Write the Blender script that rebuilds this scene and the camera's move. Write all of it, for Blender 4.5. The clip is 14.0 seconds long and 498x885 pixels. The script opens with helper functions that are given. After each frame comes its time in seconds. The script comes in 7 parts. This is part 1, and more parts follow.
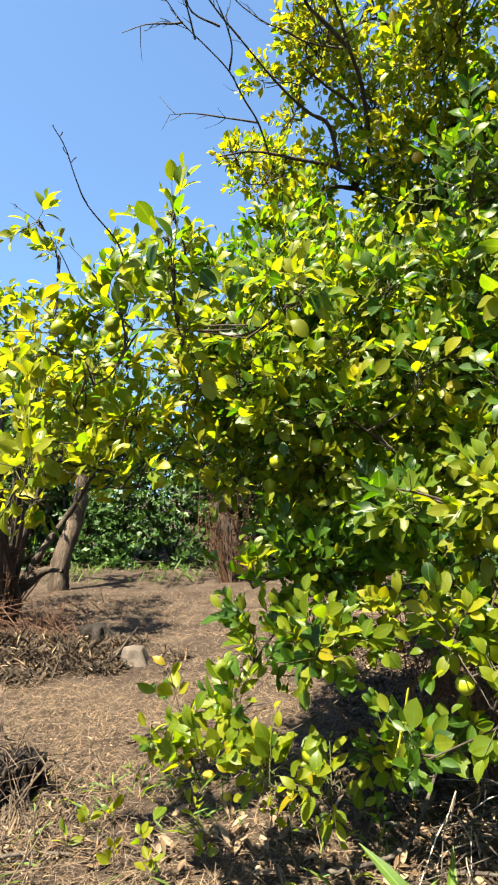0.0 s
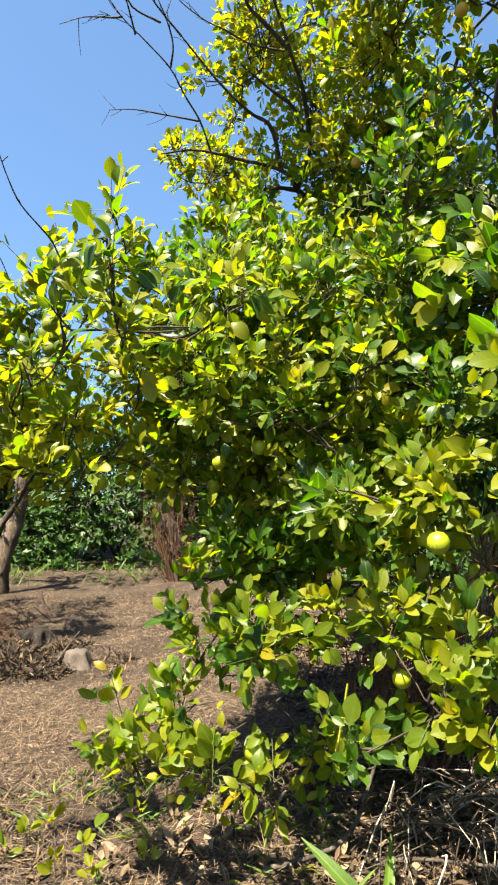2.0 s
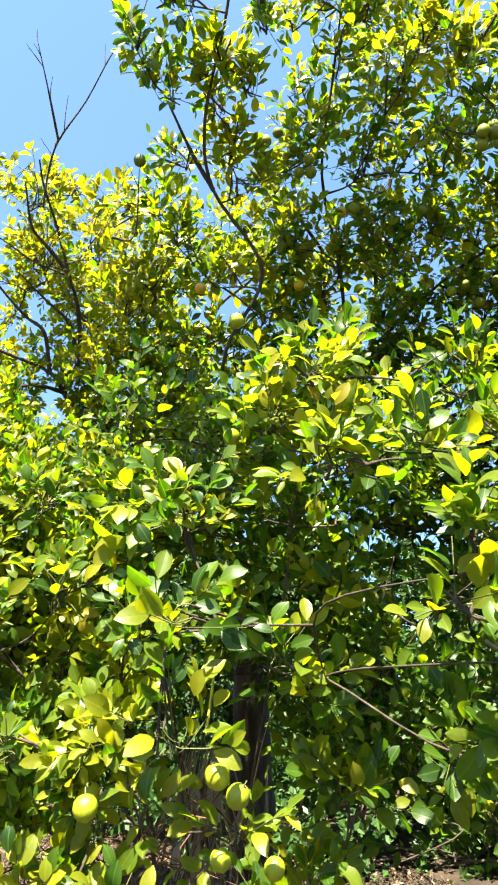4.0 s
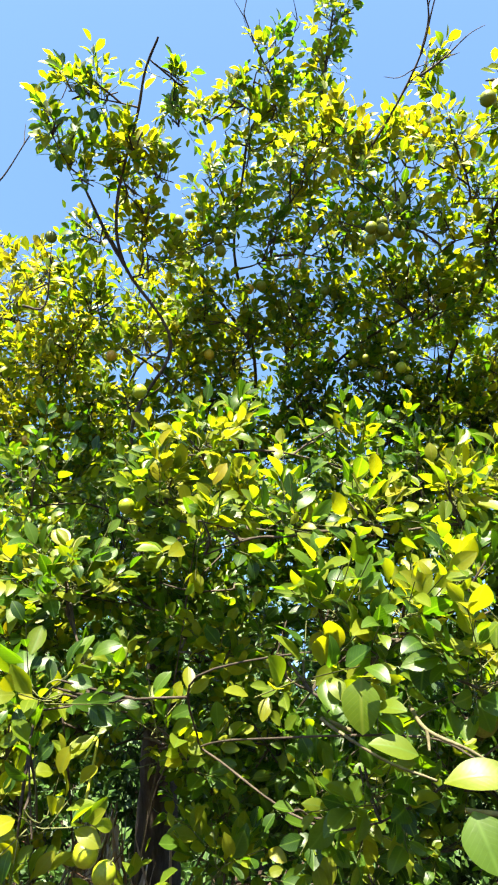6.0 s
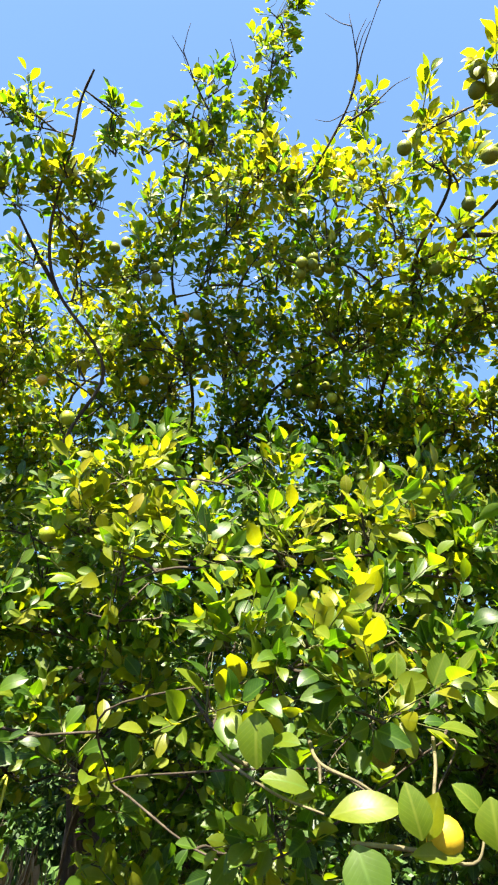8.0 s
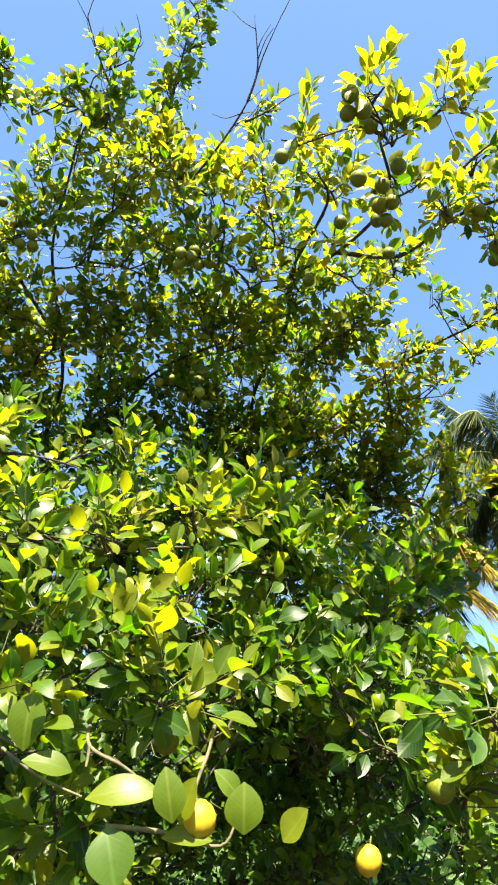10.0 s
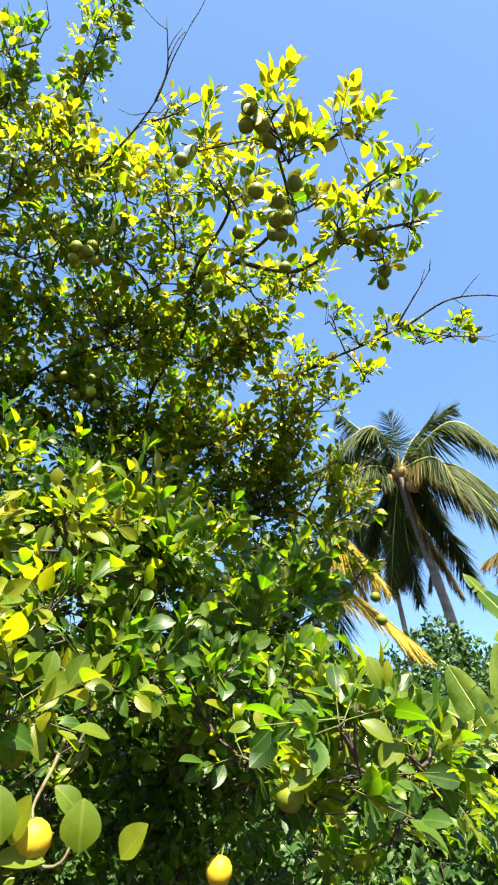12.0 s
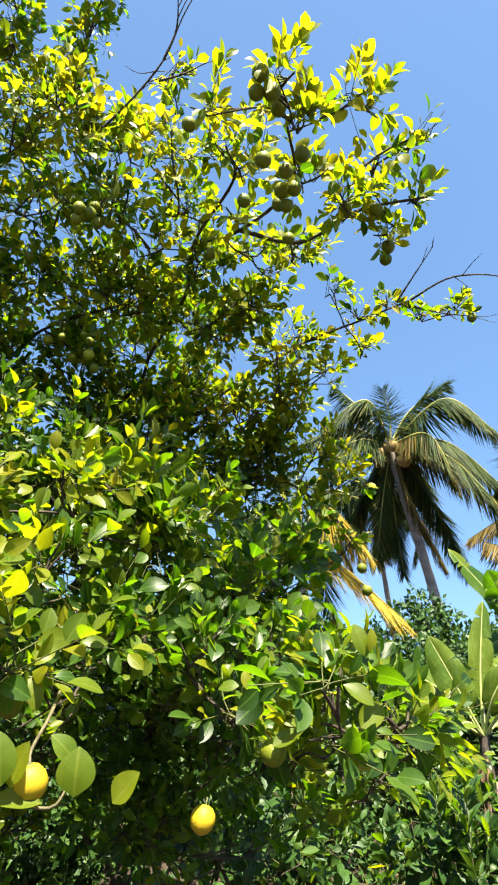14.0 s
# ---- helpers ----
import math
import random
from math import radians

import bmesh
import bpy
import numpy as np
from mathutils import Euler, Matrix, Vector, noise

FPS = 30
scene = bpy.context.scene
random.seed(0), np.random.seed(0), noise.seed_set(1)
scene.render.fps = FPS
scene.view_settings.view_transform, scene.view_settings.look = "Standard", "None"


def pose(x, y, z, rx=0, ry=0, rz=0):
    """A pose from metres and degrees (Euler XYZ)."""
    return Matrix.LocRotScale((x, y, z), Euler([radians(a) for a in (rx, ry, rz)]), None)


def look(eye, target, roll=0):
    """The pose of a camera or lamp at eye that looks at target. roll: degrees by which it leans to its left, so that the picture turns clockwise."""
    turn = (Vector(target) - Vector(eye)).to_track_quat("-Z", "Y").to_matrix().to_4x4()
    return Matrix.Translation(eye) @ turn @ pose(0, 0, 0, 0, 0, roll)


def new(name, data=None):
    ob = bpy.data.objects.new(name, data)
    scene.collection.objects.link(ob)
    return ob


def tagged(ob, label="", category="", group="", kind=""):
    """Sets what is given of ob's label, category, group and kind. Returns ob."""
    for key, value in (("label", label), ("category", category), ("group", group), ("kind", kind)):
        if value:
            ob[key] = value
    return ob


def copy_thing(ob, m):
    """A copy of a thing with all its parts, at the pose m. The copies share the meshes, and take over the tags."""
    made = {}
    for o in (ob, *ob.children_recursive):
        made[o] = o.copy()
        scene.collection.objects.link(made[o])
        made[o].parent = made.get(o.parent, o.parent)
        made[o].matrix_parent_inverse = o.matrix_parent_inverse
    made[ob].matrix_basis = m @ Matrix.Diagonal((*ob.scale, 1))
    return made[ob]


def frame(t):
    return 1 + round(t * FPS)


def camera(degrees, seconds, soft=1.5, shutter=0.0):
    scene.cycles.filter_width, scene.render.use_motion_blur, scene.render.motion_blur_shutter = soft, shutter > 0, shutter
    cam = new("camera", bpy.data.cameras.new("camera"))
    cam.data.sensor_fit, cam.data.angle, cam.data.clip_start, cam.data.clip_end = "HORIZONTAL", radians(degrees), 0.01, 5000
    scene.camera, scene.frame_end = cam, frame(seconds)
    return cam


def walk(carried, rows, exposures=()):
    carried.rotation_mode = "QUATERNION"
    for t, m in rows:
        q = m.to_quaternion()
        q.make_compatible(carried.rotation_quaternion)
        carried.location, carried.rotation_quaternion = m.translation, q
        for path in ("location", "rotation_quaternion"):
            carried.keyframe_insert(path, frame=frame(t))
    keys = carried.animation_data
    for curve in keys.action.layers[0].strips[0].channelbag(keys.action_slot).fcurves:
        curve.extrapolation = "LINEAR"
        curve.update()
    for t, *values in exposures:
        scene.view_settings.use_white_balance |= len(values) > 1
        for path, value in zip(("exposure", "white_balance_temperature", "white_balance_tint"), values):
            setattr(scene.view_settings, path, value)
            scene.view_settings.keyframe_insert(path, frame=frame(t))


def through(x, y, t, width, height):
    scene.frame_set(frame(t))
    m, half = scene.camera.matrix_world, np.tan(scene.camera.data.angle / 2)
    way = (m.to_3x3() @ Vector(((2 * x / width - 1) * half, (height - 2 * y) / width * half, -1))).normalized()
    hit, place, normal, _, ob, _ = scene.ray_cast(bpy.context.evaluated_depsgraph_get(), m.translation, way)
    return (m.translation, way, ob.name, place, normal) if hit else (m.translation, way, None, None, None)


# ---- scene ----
cam = camera(44.0, 14.0, soft=2.1)
PATH = [
    (0, (0.088, 0.065, 1.154), (0.013, 2.056, 1.32), -1.1),
    (0.5, (0.029, 0.068, 1.137), (-0.115, 2.056, 1.303), -1.1),
    (1, (0.021, 0.07, 1.134), (-0.147, 2.057, 1.286), -1.0),
    (1.5, (0.041, 0.054, 1.164), (-0.112, 2.041, 1.331), -1.0),
    (2, (0.102, 0.057, 1.167), (0.201, 2.049, 1.319), -1.8),
    (2.5, (0.251, 0.055, 1.148), (0.537, 2.022, 1.371), -1.3),
    (3, (0.296, 0.029, 1.188), (0.756, 1.941, 1.548), 0.4),
    (3.5, (0.325, 0.008, 1.26), (0.991, 1.822, 1.777), 1.2),
    (4, (0.345, -0.023, 1.284), (1.068, 1.695, 2.01), 0.8),
    (4.2, (0.348, -0.043, 1.318), (1.114, 1.64, 2.08), 0.4),
    (6.3, (0.451, -0.197, 1.324), (1.321, 1.37, 2.211), -0.7),
    (6.5, (0.465, -0.197, 1.323), (1.333, 1.362, 2.227), -0.7),
    (7, (0.47, -0.221, 1.34), (1.356, 1.332, 2.237), -1.0),
    (7.2, (0.462, -0.238, 1.343), (1.368, 1.301, 2.243), -1.1),
    (9.3, (0.574, -0.278, 1.315), (1.702, 1.095, 2.234), -2.8),
    (9.5, (0.582, -0.291, 1.323), (1.742, 1.069, 2.221), -2.3),
    (10, (0.608, -0.353, 1.318), (1.861, 0.918, 2.219), -0.4),
    (10.5, (0.599, -0.361, 1.329), (1.945, 0.816, 2.224), -0.5),
    (11, (0.609, -0.373, 1.33), (1.992, 0.753, 2.235), -1.8),
    (11.5, (0.63, -0.413, 1.325), (1.989, 0.716, 2.261), -1.1),
    (12, (0.661, -0.399, 1.325), (2.106, 0.64, 2.237), -1.7),
    (12.5, (0.69, -0.428, 1.325), (2.221, 0.52, 2.194), -2.0),
    (13, (0.682, -0.468, 1.342), (2.219, 0.455, 2.227), -2.4),
    (13.5, (0.657, -0.45, 1.328), (2.23, 0.423, 2.202), -0.5),
    (14, (0.632, -0.406, 1.319), (2.126, 0.64, 2.138), 0.3),
]
walk(cam, [(t, look(eye, target, roll)) for t, eye, target, roll in PATH], exposures=[(0.0, 2.52), (1.0, 2.44), (2.0, 2.47), (3.0, 2.87), (4.0, 3.08), (6.5, 2.86), (9.5, 2.79), (12.5, 2.63), (14.0, 2.55)])

# ---- world, sun, exposure ----
SUN_ELEVATION, SUN_TURN = radians(63.0), radians(218.0)
world = bpy.data.worlds.new("sky")
scene.world = world
world.use_nodes = True
sky = world.node_tree.nodes.new("ShaderNodeTexSky")
sky.sky_type, sky.sun_disc = "NISHITA", False
sky.sun_elevation, sky.sun_rotation = SUN_ELEVATION, SUN_TURN
sky.air_density, sky.dust_density, sky.ozone_density = 0.9, 0.6, 3.0
world.node_tree.nodes["Background"].inputs["Strength"].default_value = 0.06
spot = world.node_tree.nodes.new("ShaderNodeTexCoord")
above = world.node_tree.nodes.new("ShaderNodeMapping")
above.inputs["Location"].default_value = (0.0, 0.0, 0.16)
level = world.node_tree.nodes.new("ShaderNodeVectorMath")
level.operation = "NORMALIZE"
world.node_tree.links.new(spot.outputs["Generated"], above.inputs[0])
world.node_tree.links.new(above.outputs[0], level.inputs[0])
world.node_tree.links.new(level.outputs[0], sky.inputs[0])
clear = world.node_tree.nodes.new("ShaderNodeHueSaturation")
clear.inputs["Hue"].default_value = 0.494
clear.inputs["Saturation"].default_value = 1.05
world.node_tree.links.new(sky.outputs[0], clear.inputs["Color"])
world.node_tree.links.new(clear.outputs[0], world.node_tree.nodes["Background"].inputs["Color"])
sun_data = bpy.data.lights.new("sun", "SUN")
sun_data.energy, sun_data.angle, sun_data.color = 5.0, radians(0.53), (1.0, 0.92, 0.72)
sun = new("sun", sun_data)
toward = Vector((math.sin(SUN_TURN) * math.cos(SUN_ELEVATION), math.cos(SUN_TURN) * math.cos(SUN_ELEVATION), math.sin(SUN_ELEVATION)))
sun.matrix_world = look(toward * 40, (0, 0, 0))

rng = np.random.default_rng(7)


# ---- materials ----
def material(name):
    mat = bpy.data.materials.new(name)
    mat.use_nodes = True
    mat.node_tree.nodes.clear()
    return mat, mat.node_tree.nodes, mat.node_tree.links


def node(nodes, kind, **values):
    n = nodes.new(kind)
    for key, value in values.items():
        n.inputs[key.replace("_", " ")].default_value = value
    return n


def ramp(nodes, stops):
    n = nodes.new("ShaderNodeValToRGB")
    while len(n.color_ramp.elements) < len(stops):
        n.color_ramp.elements.new(0.5)
    for e, (at, colour) in zip(n.color_ramp.elements, stops):
        e.position, e.color = at, (*colour, 1)
    return n


def maths(nodes, links, operation, a, b=None, clamp=False):
    n = nodes.new("ShaderNodeMath")
    n.operation, n.use_clamp = operation, clamp
    for socket, value in zip(n.inputs, (a, b)):
        if value is None:
            continue
        if isinstance(value, (int, float)):
            socket.default_value = value
        else:
            links.new(value, socket)
    return n.outputs[0]


def blend(nodes, links, kind, factor, a, b):
    n = nodes.new("ShaderNodeMix")
    n.data_type, n.blend_type = "RGBA", kind
    for socket, value in ((n.inputs[0], factor), (n.inputs[6], a), (n.inputs[7], b)):
        if isinstance(value, (int, float)):
            socket.default_value = value
        elif isinstance(value, tuple):
            socket.default_value = (*value, 1)
        else:
            links.new(value, socket)
    return n.outputs[2]


def leaf_material(name, stops, rib, glow, rough=0.42, through=0.4, spots=0.3, veins=0.2, across_rate=16.0, gloss=0.3):
    """Leaf blade: tone by leaf, pale midrib and side veins by the blade's own coordinates, blotches, light passing through."""
    mat, nodes, links = material(name)
    geo, info = nodes.new("ShaderNodeNewGeometry"), nodes.new("ShaderNodeObjectInfo")
    chance = maths(nodes, links, "FRACT", maths(nodes, links, "ADD", geo.outputs["Random Per Island"], info.outputs["Random"]))
    tone = ramp(nodes, stops)
    links.new(chance, tone.inputs[0])
    uv = nodes.new("ShaderNodeUVMap")
    split = nodes.new("ShaderNodeSeparateXYZ")
    links.new(uv.outputs[0], split.inputs[0])
    across = maths(nodes, links, "ABSOLUTE", maths(nodes, links, "SUBTRACT", split.outputs[1], 0.5))
    midrib = maths(nodes, links, "SUBTRACT", 1.0, maths(nodes, links, "MULTIPLY", across, across_rate), True)
    wave = maths(nodes, links, "SINE", maths(nodes, links, "MULTIPLY", maths(nodes, links, "SUBTRACT", split.outputs[0], maths(nodes, links, "MULTIPLY", across, 0.7)), 56.0))
    vein = maths(nodes, links, "MULTIPLY", maths(nodes, links, "POWER", maths(nodes, links, "MAXIMUM", wave, 0.0), 8.0), veins)
    lines = maths(nodes, links, "MAXIMUM", maths(nodes, links, "MULTIPLY", midrib, 0.7), vein)
    blotch = node(nodes, "ShaderNodeTexNoise", Scale=75.0, Detail=3.0)
    links.new(geo.outputs["Position"], blotch.inputs["Vector"])
    fade = node(nodes, "ShaderNodeTexNoise", Scale=24.0, Detail=2.0)
    links.new(geo.outputs["Position"], fade.inputs["Vector"])
    blotch_amount = maths(nodes, links, "MULTIPLY", maths(nodes, links, "SUBTRACT", blotch.outputs[0], 0.45, True), spots * 4, True)
    pale = maths(nodes, links, "MULTIPLY", maths(nodes, links, "SUBTRACT", fade.outputs[0], 0.48, True), 3.0 * spots, True)
    colour = blend(nodes, links, "MIX", pale, tone.outputs[0], rib)
    colour = blend(nodes, links, "MIX", lines, colour, rib)
    colour = blend(nodes, links, "MIX", blotch_amount, colour, blend(nodes, links, "MULTIPLY", 1.0, colour, (0.62, 0.66, 0.5)))
    bsdf = node(nodes, "ShaderNodeBsdfPrincipled", Roughness=rough)
    bsdf.inputs["Specular IOR Level"].default_value = gloss
    links.new(colour, bsdf.inputs["Base Color"])
    bump = node(nodes, "ShaderNodeBump", Strength=0.2, Distance=0.0015)
    links.new(maths(nodes, links, "ADD", maths(nodes, links, "MULTIPLY", lines, -1.0), blotch.outputs[0]), bump.inputs["Height"])
    links.new(bump.outputs[0], bsdf.inputs["Normal"])
    thin = nodes.new("ShaderNodeBsdfTranslucent")
    links.new(blend(nodes, links, "MULTIPLY", 1.0, colour, glow), thin.inputs["Color"])
    mix = node(nodes, "ShaderNodeMixShader", Fac=through)
    links.new(bsdf.outputs[0], mix.inputs[1])
    links.new(thin.outputs[0], mix.inputs[2])
    out = nodes.new("ShaderNodeOutputMaterial")
    links.new(mix.outputs[0], out.inputs["Surface"])
    return mat


def rough_material(name, stops, scale, fine=6.0, bump=0.5, distance=0.01, rough=0.85, stretch=(1, 1, 1), specular=0.25, vary=0.0):
    """Noise in two sizes through a ramp of colours, with relief."""
    mat, nodes, links = material(name)
    coords, mapping = nodes.new("ShaderNodeTexCoord"), nodes.new("ShaderNodeMapping")
    mapping.inputs["Scale"].default_value = stretch
    links.new(coords.outputs["Object"], mapping.inputs[0])
    large, small = node(nodes, "ShaderNodeTexNoise", Scale=scale, Detail=4.0), node(nodes, "ShaderNodeTexNoise", Scale=scale * fine, Detail=6.0, Roughness=0.65)
    for n in (large, small):
        links.new(mapping.outputs[0], n.inputs["Vector"])
    value = maths(nodes, links, "ADD", maths(nodes, links, "MULTIPLY", large.outputs[0], 0.5), maths(nodes, links, "MULTIPLY", small.outputs[0], 0.5))
    if vary:
        geo, info = nodes.new("ShaderNodeNewGeometry"), nodes.new("ShaderNodeObjectInfo")
        chance = maths(nodes, links, "FRACT", maths(nodes, links, "ADD", geo.outputs["Random Per Island"], info.outputs["Random"]))
        value = maths(nodes, links, "ADD", value, maths(nodes, links, "MULTIPLY", maths(nodes, links, "SUBTRACT", chance, 0.5), vary))
    tone = ramp(nodes, stops)
    links.new(value, tone.inputs[0])
    bsdf = node(nodes, "ShaderNodeBsdfPrincipled", Roughness=rough)
    bsdf.inputs["Specular IOR Level"].default_value = specular
    links.new(tone.outputs[0], bsdf.inputs["Base Color"])
    relief = node(nodes, "ShaderNodeBump", Strength=bump, Distance=distance)
    links.new(small.outputs[0], relief.inputs["Height"])
    links.new(relief.outputs[0], bsdf.inputs["Normal"])
    out = nodes.new("ShaderNodeOutputMaterial")
    links.new(bsdf.outputs[0], out.inputs["Surface"])
    return mat


GREEN = leaf_material("leaf_green", [(0.0, (0.01399, 0.03822, 0.0057)), (0.4, (0.03148, 0.0784, 0.0076)), (0.75, (0.0618, 0.1147, 0.008075)), (1.0, (0.1166, 0.149, 0.00855))], (0.095, 0.17, 0.028), (2.3, 2.4, 0.22), rough=0.4, through=0.55, gloss=0.36)
LIGHT = leaf_material("leaf_light_green", [(0.0, (0.07568, 0.1333, 0.00855)), (0.5, (0.1324, 0.1764, 0.00855)), (1.0, (0.2048, 0.2048, 0.00855))], (0.185, 0.228, 0.032), (1.75, 1.75, 0.25), rough=0.4, through=0.6, gloss=0.36)
YELLOW = leaf_material("leaf_yellow", [(0.0, (0.158, 0.2045, 0.008)), (0.6, (0.2345, 0.25, 0.008)), (0.94, (0.28, 0.26, 0.008)), (1.0, (0.28, 0.2045, 0.0065))], (0.28, 0.27, 0.042), (1.3, 1.25, 0.4), rough=0.42, through=0.62)
GOLD = leaf_material("leaf_golden", [(0.0, (0.17, 0.2, 0.007)), (0.5, (0.255, 0.25, 0.008)), (0.92, (0.31, 0.275, 0.008)), (1.0, (0.31, 0.22, 0.006))], (0.3, 0.27, 0.042), (1.35, 1.3, 0.4), rough=0.42, through=0.62)
FAR_GREEN = leaf_material("leaf_thicket", [(0.0, (0.01012, 0.03168, 0.006336)), (0.6, (0.02024, 0.05702, 0.008888)), (1.0, (0.04435, 0.08888, 0.01144))], (0.072, 0.13, 0.0288), (1.4, 1.4, 0.5), rough=0.5, through=0.2)
DRY = leaf_material("leaf_dry", [(0.0, (0.04435, 0.02534, 0.0139)), (0.6, (0.1144, 0.0697, 0.03802)), (1.0, (0.2658, 0.1901, 0.1206))], (0.288, 0.202, 0.115), (1.0, 0.85, 0.6), rough=0.8, through=0.15)
PALE_DRY = leaf_material("dead_frond", [(0.0, (0.22, 0.165, 0.125)), (0.6, (0.42, 0.34, 0.275)), (1.0, (0.6, 0.52, 0.45))], (0.36, 0.288, 0.216), (1.0, 0.85, 0.7), rough=0.8, through=0.12)
BLADE = leaf_material("grass_blade", [(0.0, (0.03548, 0.07603, 0.01014)), (1.0, (0.08096, 0.1366, 0.01521))], (0.144, 0.216, 0.0432), (1.3, 1.3, 0.5), rough=0.5, through=0.35)
STRAW = leaf_material("straw", [(0.0, (0.03485, 0.02147, 0.01465)), (0.5, (0.09756, 0.0631, 0.04262)), (1.0, (0.2091, 0.1463, 0.1032))], (0.36, 0.288, 0.187), (1.0, 0.9, 0.7), rough=0.8, through=0.1)
PALM = leaf_material("palm_leaflet", [(0.0, (0.007, 0.018, 0.005)), (0.5, (0.014, 0.034, 0.007)), (0.85, (0.034, 0.058, 0.009)), (1.0, (0.085, 0.085, 0.014))], (0.1, 0.11, 0.02), (1.6, 1.6, 0.4), rough=0.55, through=0.25, spots=0.15, gloss=0.15)
PALM_OLD = leaf_material("palm_leaflet_yellowing", [(0.0, (0.03, 0.023, 0.011)), (0.4, (0.06, 0.045, 0.012)), (0.8, (0.13, 0.09, 0.014)), (1.0, (0.19, 0.15, 0.06))], (0.22, 0.15, 0.03), (1.2, 1.0, 0.5), rough=0.6, through=0.25, spots=0.15, gloss=0.12)
PALM_GOLD = leaf_material("palm_leaflet_golden", [(0.0, (0.19, 0.1288, 0.01)), (0.6, (0.3, 0.224, 0.014)), (1.0, (0.36, 0.3024, 0.06))], (0.34, 0.24, 0.04), (1.2, 1.0, 0.4), rough=0.6, through=0.35, gloss=0.15)
RIB = rough_material("banana_midrib", [(0.3, (0.2, 0.24, 0.07)), (0.7, (0.34, 0.36, 0.14))], 6.0, 6.0, 0.2, 0.005, rough=0.5)
MIDRIB = rough_material("palm_midrib", [(0.3, (0.2, 0.2, 0.05)), (0.7, (0.4, 0.36, 0.1))], 3.0, 6.0, 0.3, 0.01, rough=0.5)
BANANA = leaf_material("banana_leaf", [(0.0, (0.0612, 0.1122, 0.01088)), (1.0, (0.1156, 0.1598, 0.01496))], (0.26, 0.31, 0.07), (1.5, 1.4, 0.4), rough=0.4, through=0.45, veins=0.12, across_rate=26.0)
BARK = rough_material("bark", [(0.25, (0.0144, 0.0108, 0.00792)), (0.5, (0.0432, 0.0324, 0.023)), (0.72, (0.108, 0.0864, 0.0648))], 9.0, 5.0, 0.9, 0.012, stretch=(1, 1, 0.25))
PALE_BARK = rough_material("grey_bark", [(0.34, (0.02156, 0.01436, 0.009874)), (0.5, (0.08008, 0.05685, 0.03949)), (0.68, (0.1848, 0.1406, 0.1016))], 11.0, 6.0, 1.0, 0.03, stretch=(1, 1, 0.25))
YOUNG_BARK = rough_material("young_bark", [(0.3, (0.0432, 0.036, 0.018)), (0.7, (0.137, 0.119, 0.0612))], 22.0, 4.0, 0.5, 0.004, rough=0.7)
SHOOT = rough_material("young_shoot", [(0.3, (0.2, 0.22, 0.015)), (0.7, (0.36, 0.34, 0.025))], 40.0, 4.0, 0.4, 0.002, rough=0.55)
TWIG = rough_material("green_twig", [(0.3, (0.0432, 0.0504, 0.0144)), (0.7, (0.101, 0.108, 0.0324))], 30.0, 4.0, 0.3, 0.002, rough=0.6)
DEADWOOD = rough_material("dead_wood", [(0.3, (0.018, 0.0137, 0.0115)), (0.5, (0.0504, 0.0396, 0.0324)), (0.7, (0.137, 0.115, 0.0936))], 14.0, 5.0, 0.8, 0.008, stretch=(1, 1, 0.3))
PALM_BARK = rough_material("palm_bark", [(0.3, (0.1, 0.085, 0.075)), (0.55, (0.24, 0.21, 0.185)), (0.75, (0.38, 0.35, 0.31))], 3.0, 6.0, 0.7, 0.02, stretch=(1, 1, 2.5))
SOIL = rough_material("dry_soil", [(0.3, (0.01393, 0.009288, 0.00666)), (0.45, (0.03545, 0.02353, 0.01635)), (0.58, (0.05824, 0.04025, 0.02785)), (0.75, (0.09494, 0.06935, 0.04965))], 3.0, 22.0, 1.0, 0.02, rough=0.95)
# Rotting-leaf browns kept very dark; also used to paint shade onto the ground.
ROTTEN_SHADE = leaf_material("leaf_rotting_shade", [(0.0, (0.0102, 0.0068, 0.00425)), (0.7, (0.02975, 0.01955, 0.0119)), (1.0, (0.0765, 0.051, 0.02975))], (0.06, 0.04, 0.025), (1.0, 0.85, 0.6), rough=0.8, through=0.05)
LIME_SKIN = [
    rough_material("lime_skin_green", [(0.35, (0.07, 0.095, 0.005)), (0.65, (0.15, 0.165, 0.008))], 14.0, 16.0, 0.25, 0.0012, rough=0.5, specular=0.25, vary=0.2),
    rough_material("lime_skin_pale", [(0.35, (0.16, 0.21, 0.008)), (0.65, (0.27, 0.29, 0.012))], 14.0, 16.0, 0.25, 0.0012, rough=0.38, specular=0.4, vary=0.2),
    rough_material("lime_skin_yellow", [(0.35, (0.34, 0.235, 0.01)), (0.65, (0.42, 0.29, 0.014))], 14.0, 16.0, 0.25, 0.0012, rough=0.5, specular=0.25, vary=0.15),
    rough_material("lime_skin_orange", [(0.35, (0.36, 0.187, 0.0144)), (0.65, (0.432, 0.259, 0.0216))], 14.0, 16.0, 0.25, 0.0012, rough=0.42, specular=0.4, vary=0.15),
]
COCONUT = rough_material("coconut_husk", [(0.35, (0.16, 0.1, 0.03)), (0.65, (0.3, 0.19, 0.055))], 4.0, 6.0, 0.4, 0.01, rough=0.6)
STONE = rough_material("field_stone", [(0.3, (0.05, 0.038, 0.03)), (0.7, (0.13, 0.105, 0.085))], 7.0, 6.0, 0.7, 0.01)


# ---- mesh helpers ----
def part(name, bm, mat, parent=None, label=""):
    """Links a bmesh as one mesh object under a thing or a part."""
    me = bpy.data.meshes.new(name)
    for f in bm.faces:
        f.smooth = True
    bm.to_mesh(me)
    bm.free()
    return link(name, me, [mat], parent, label)


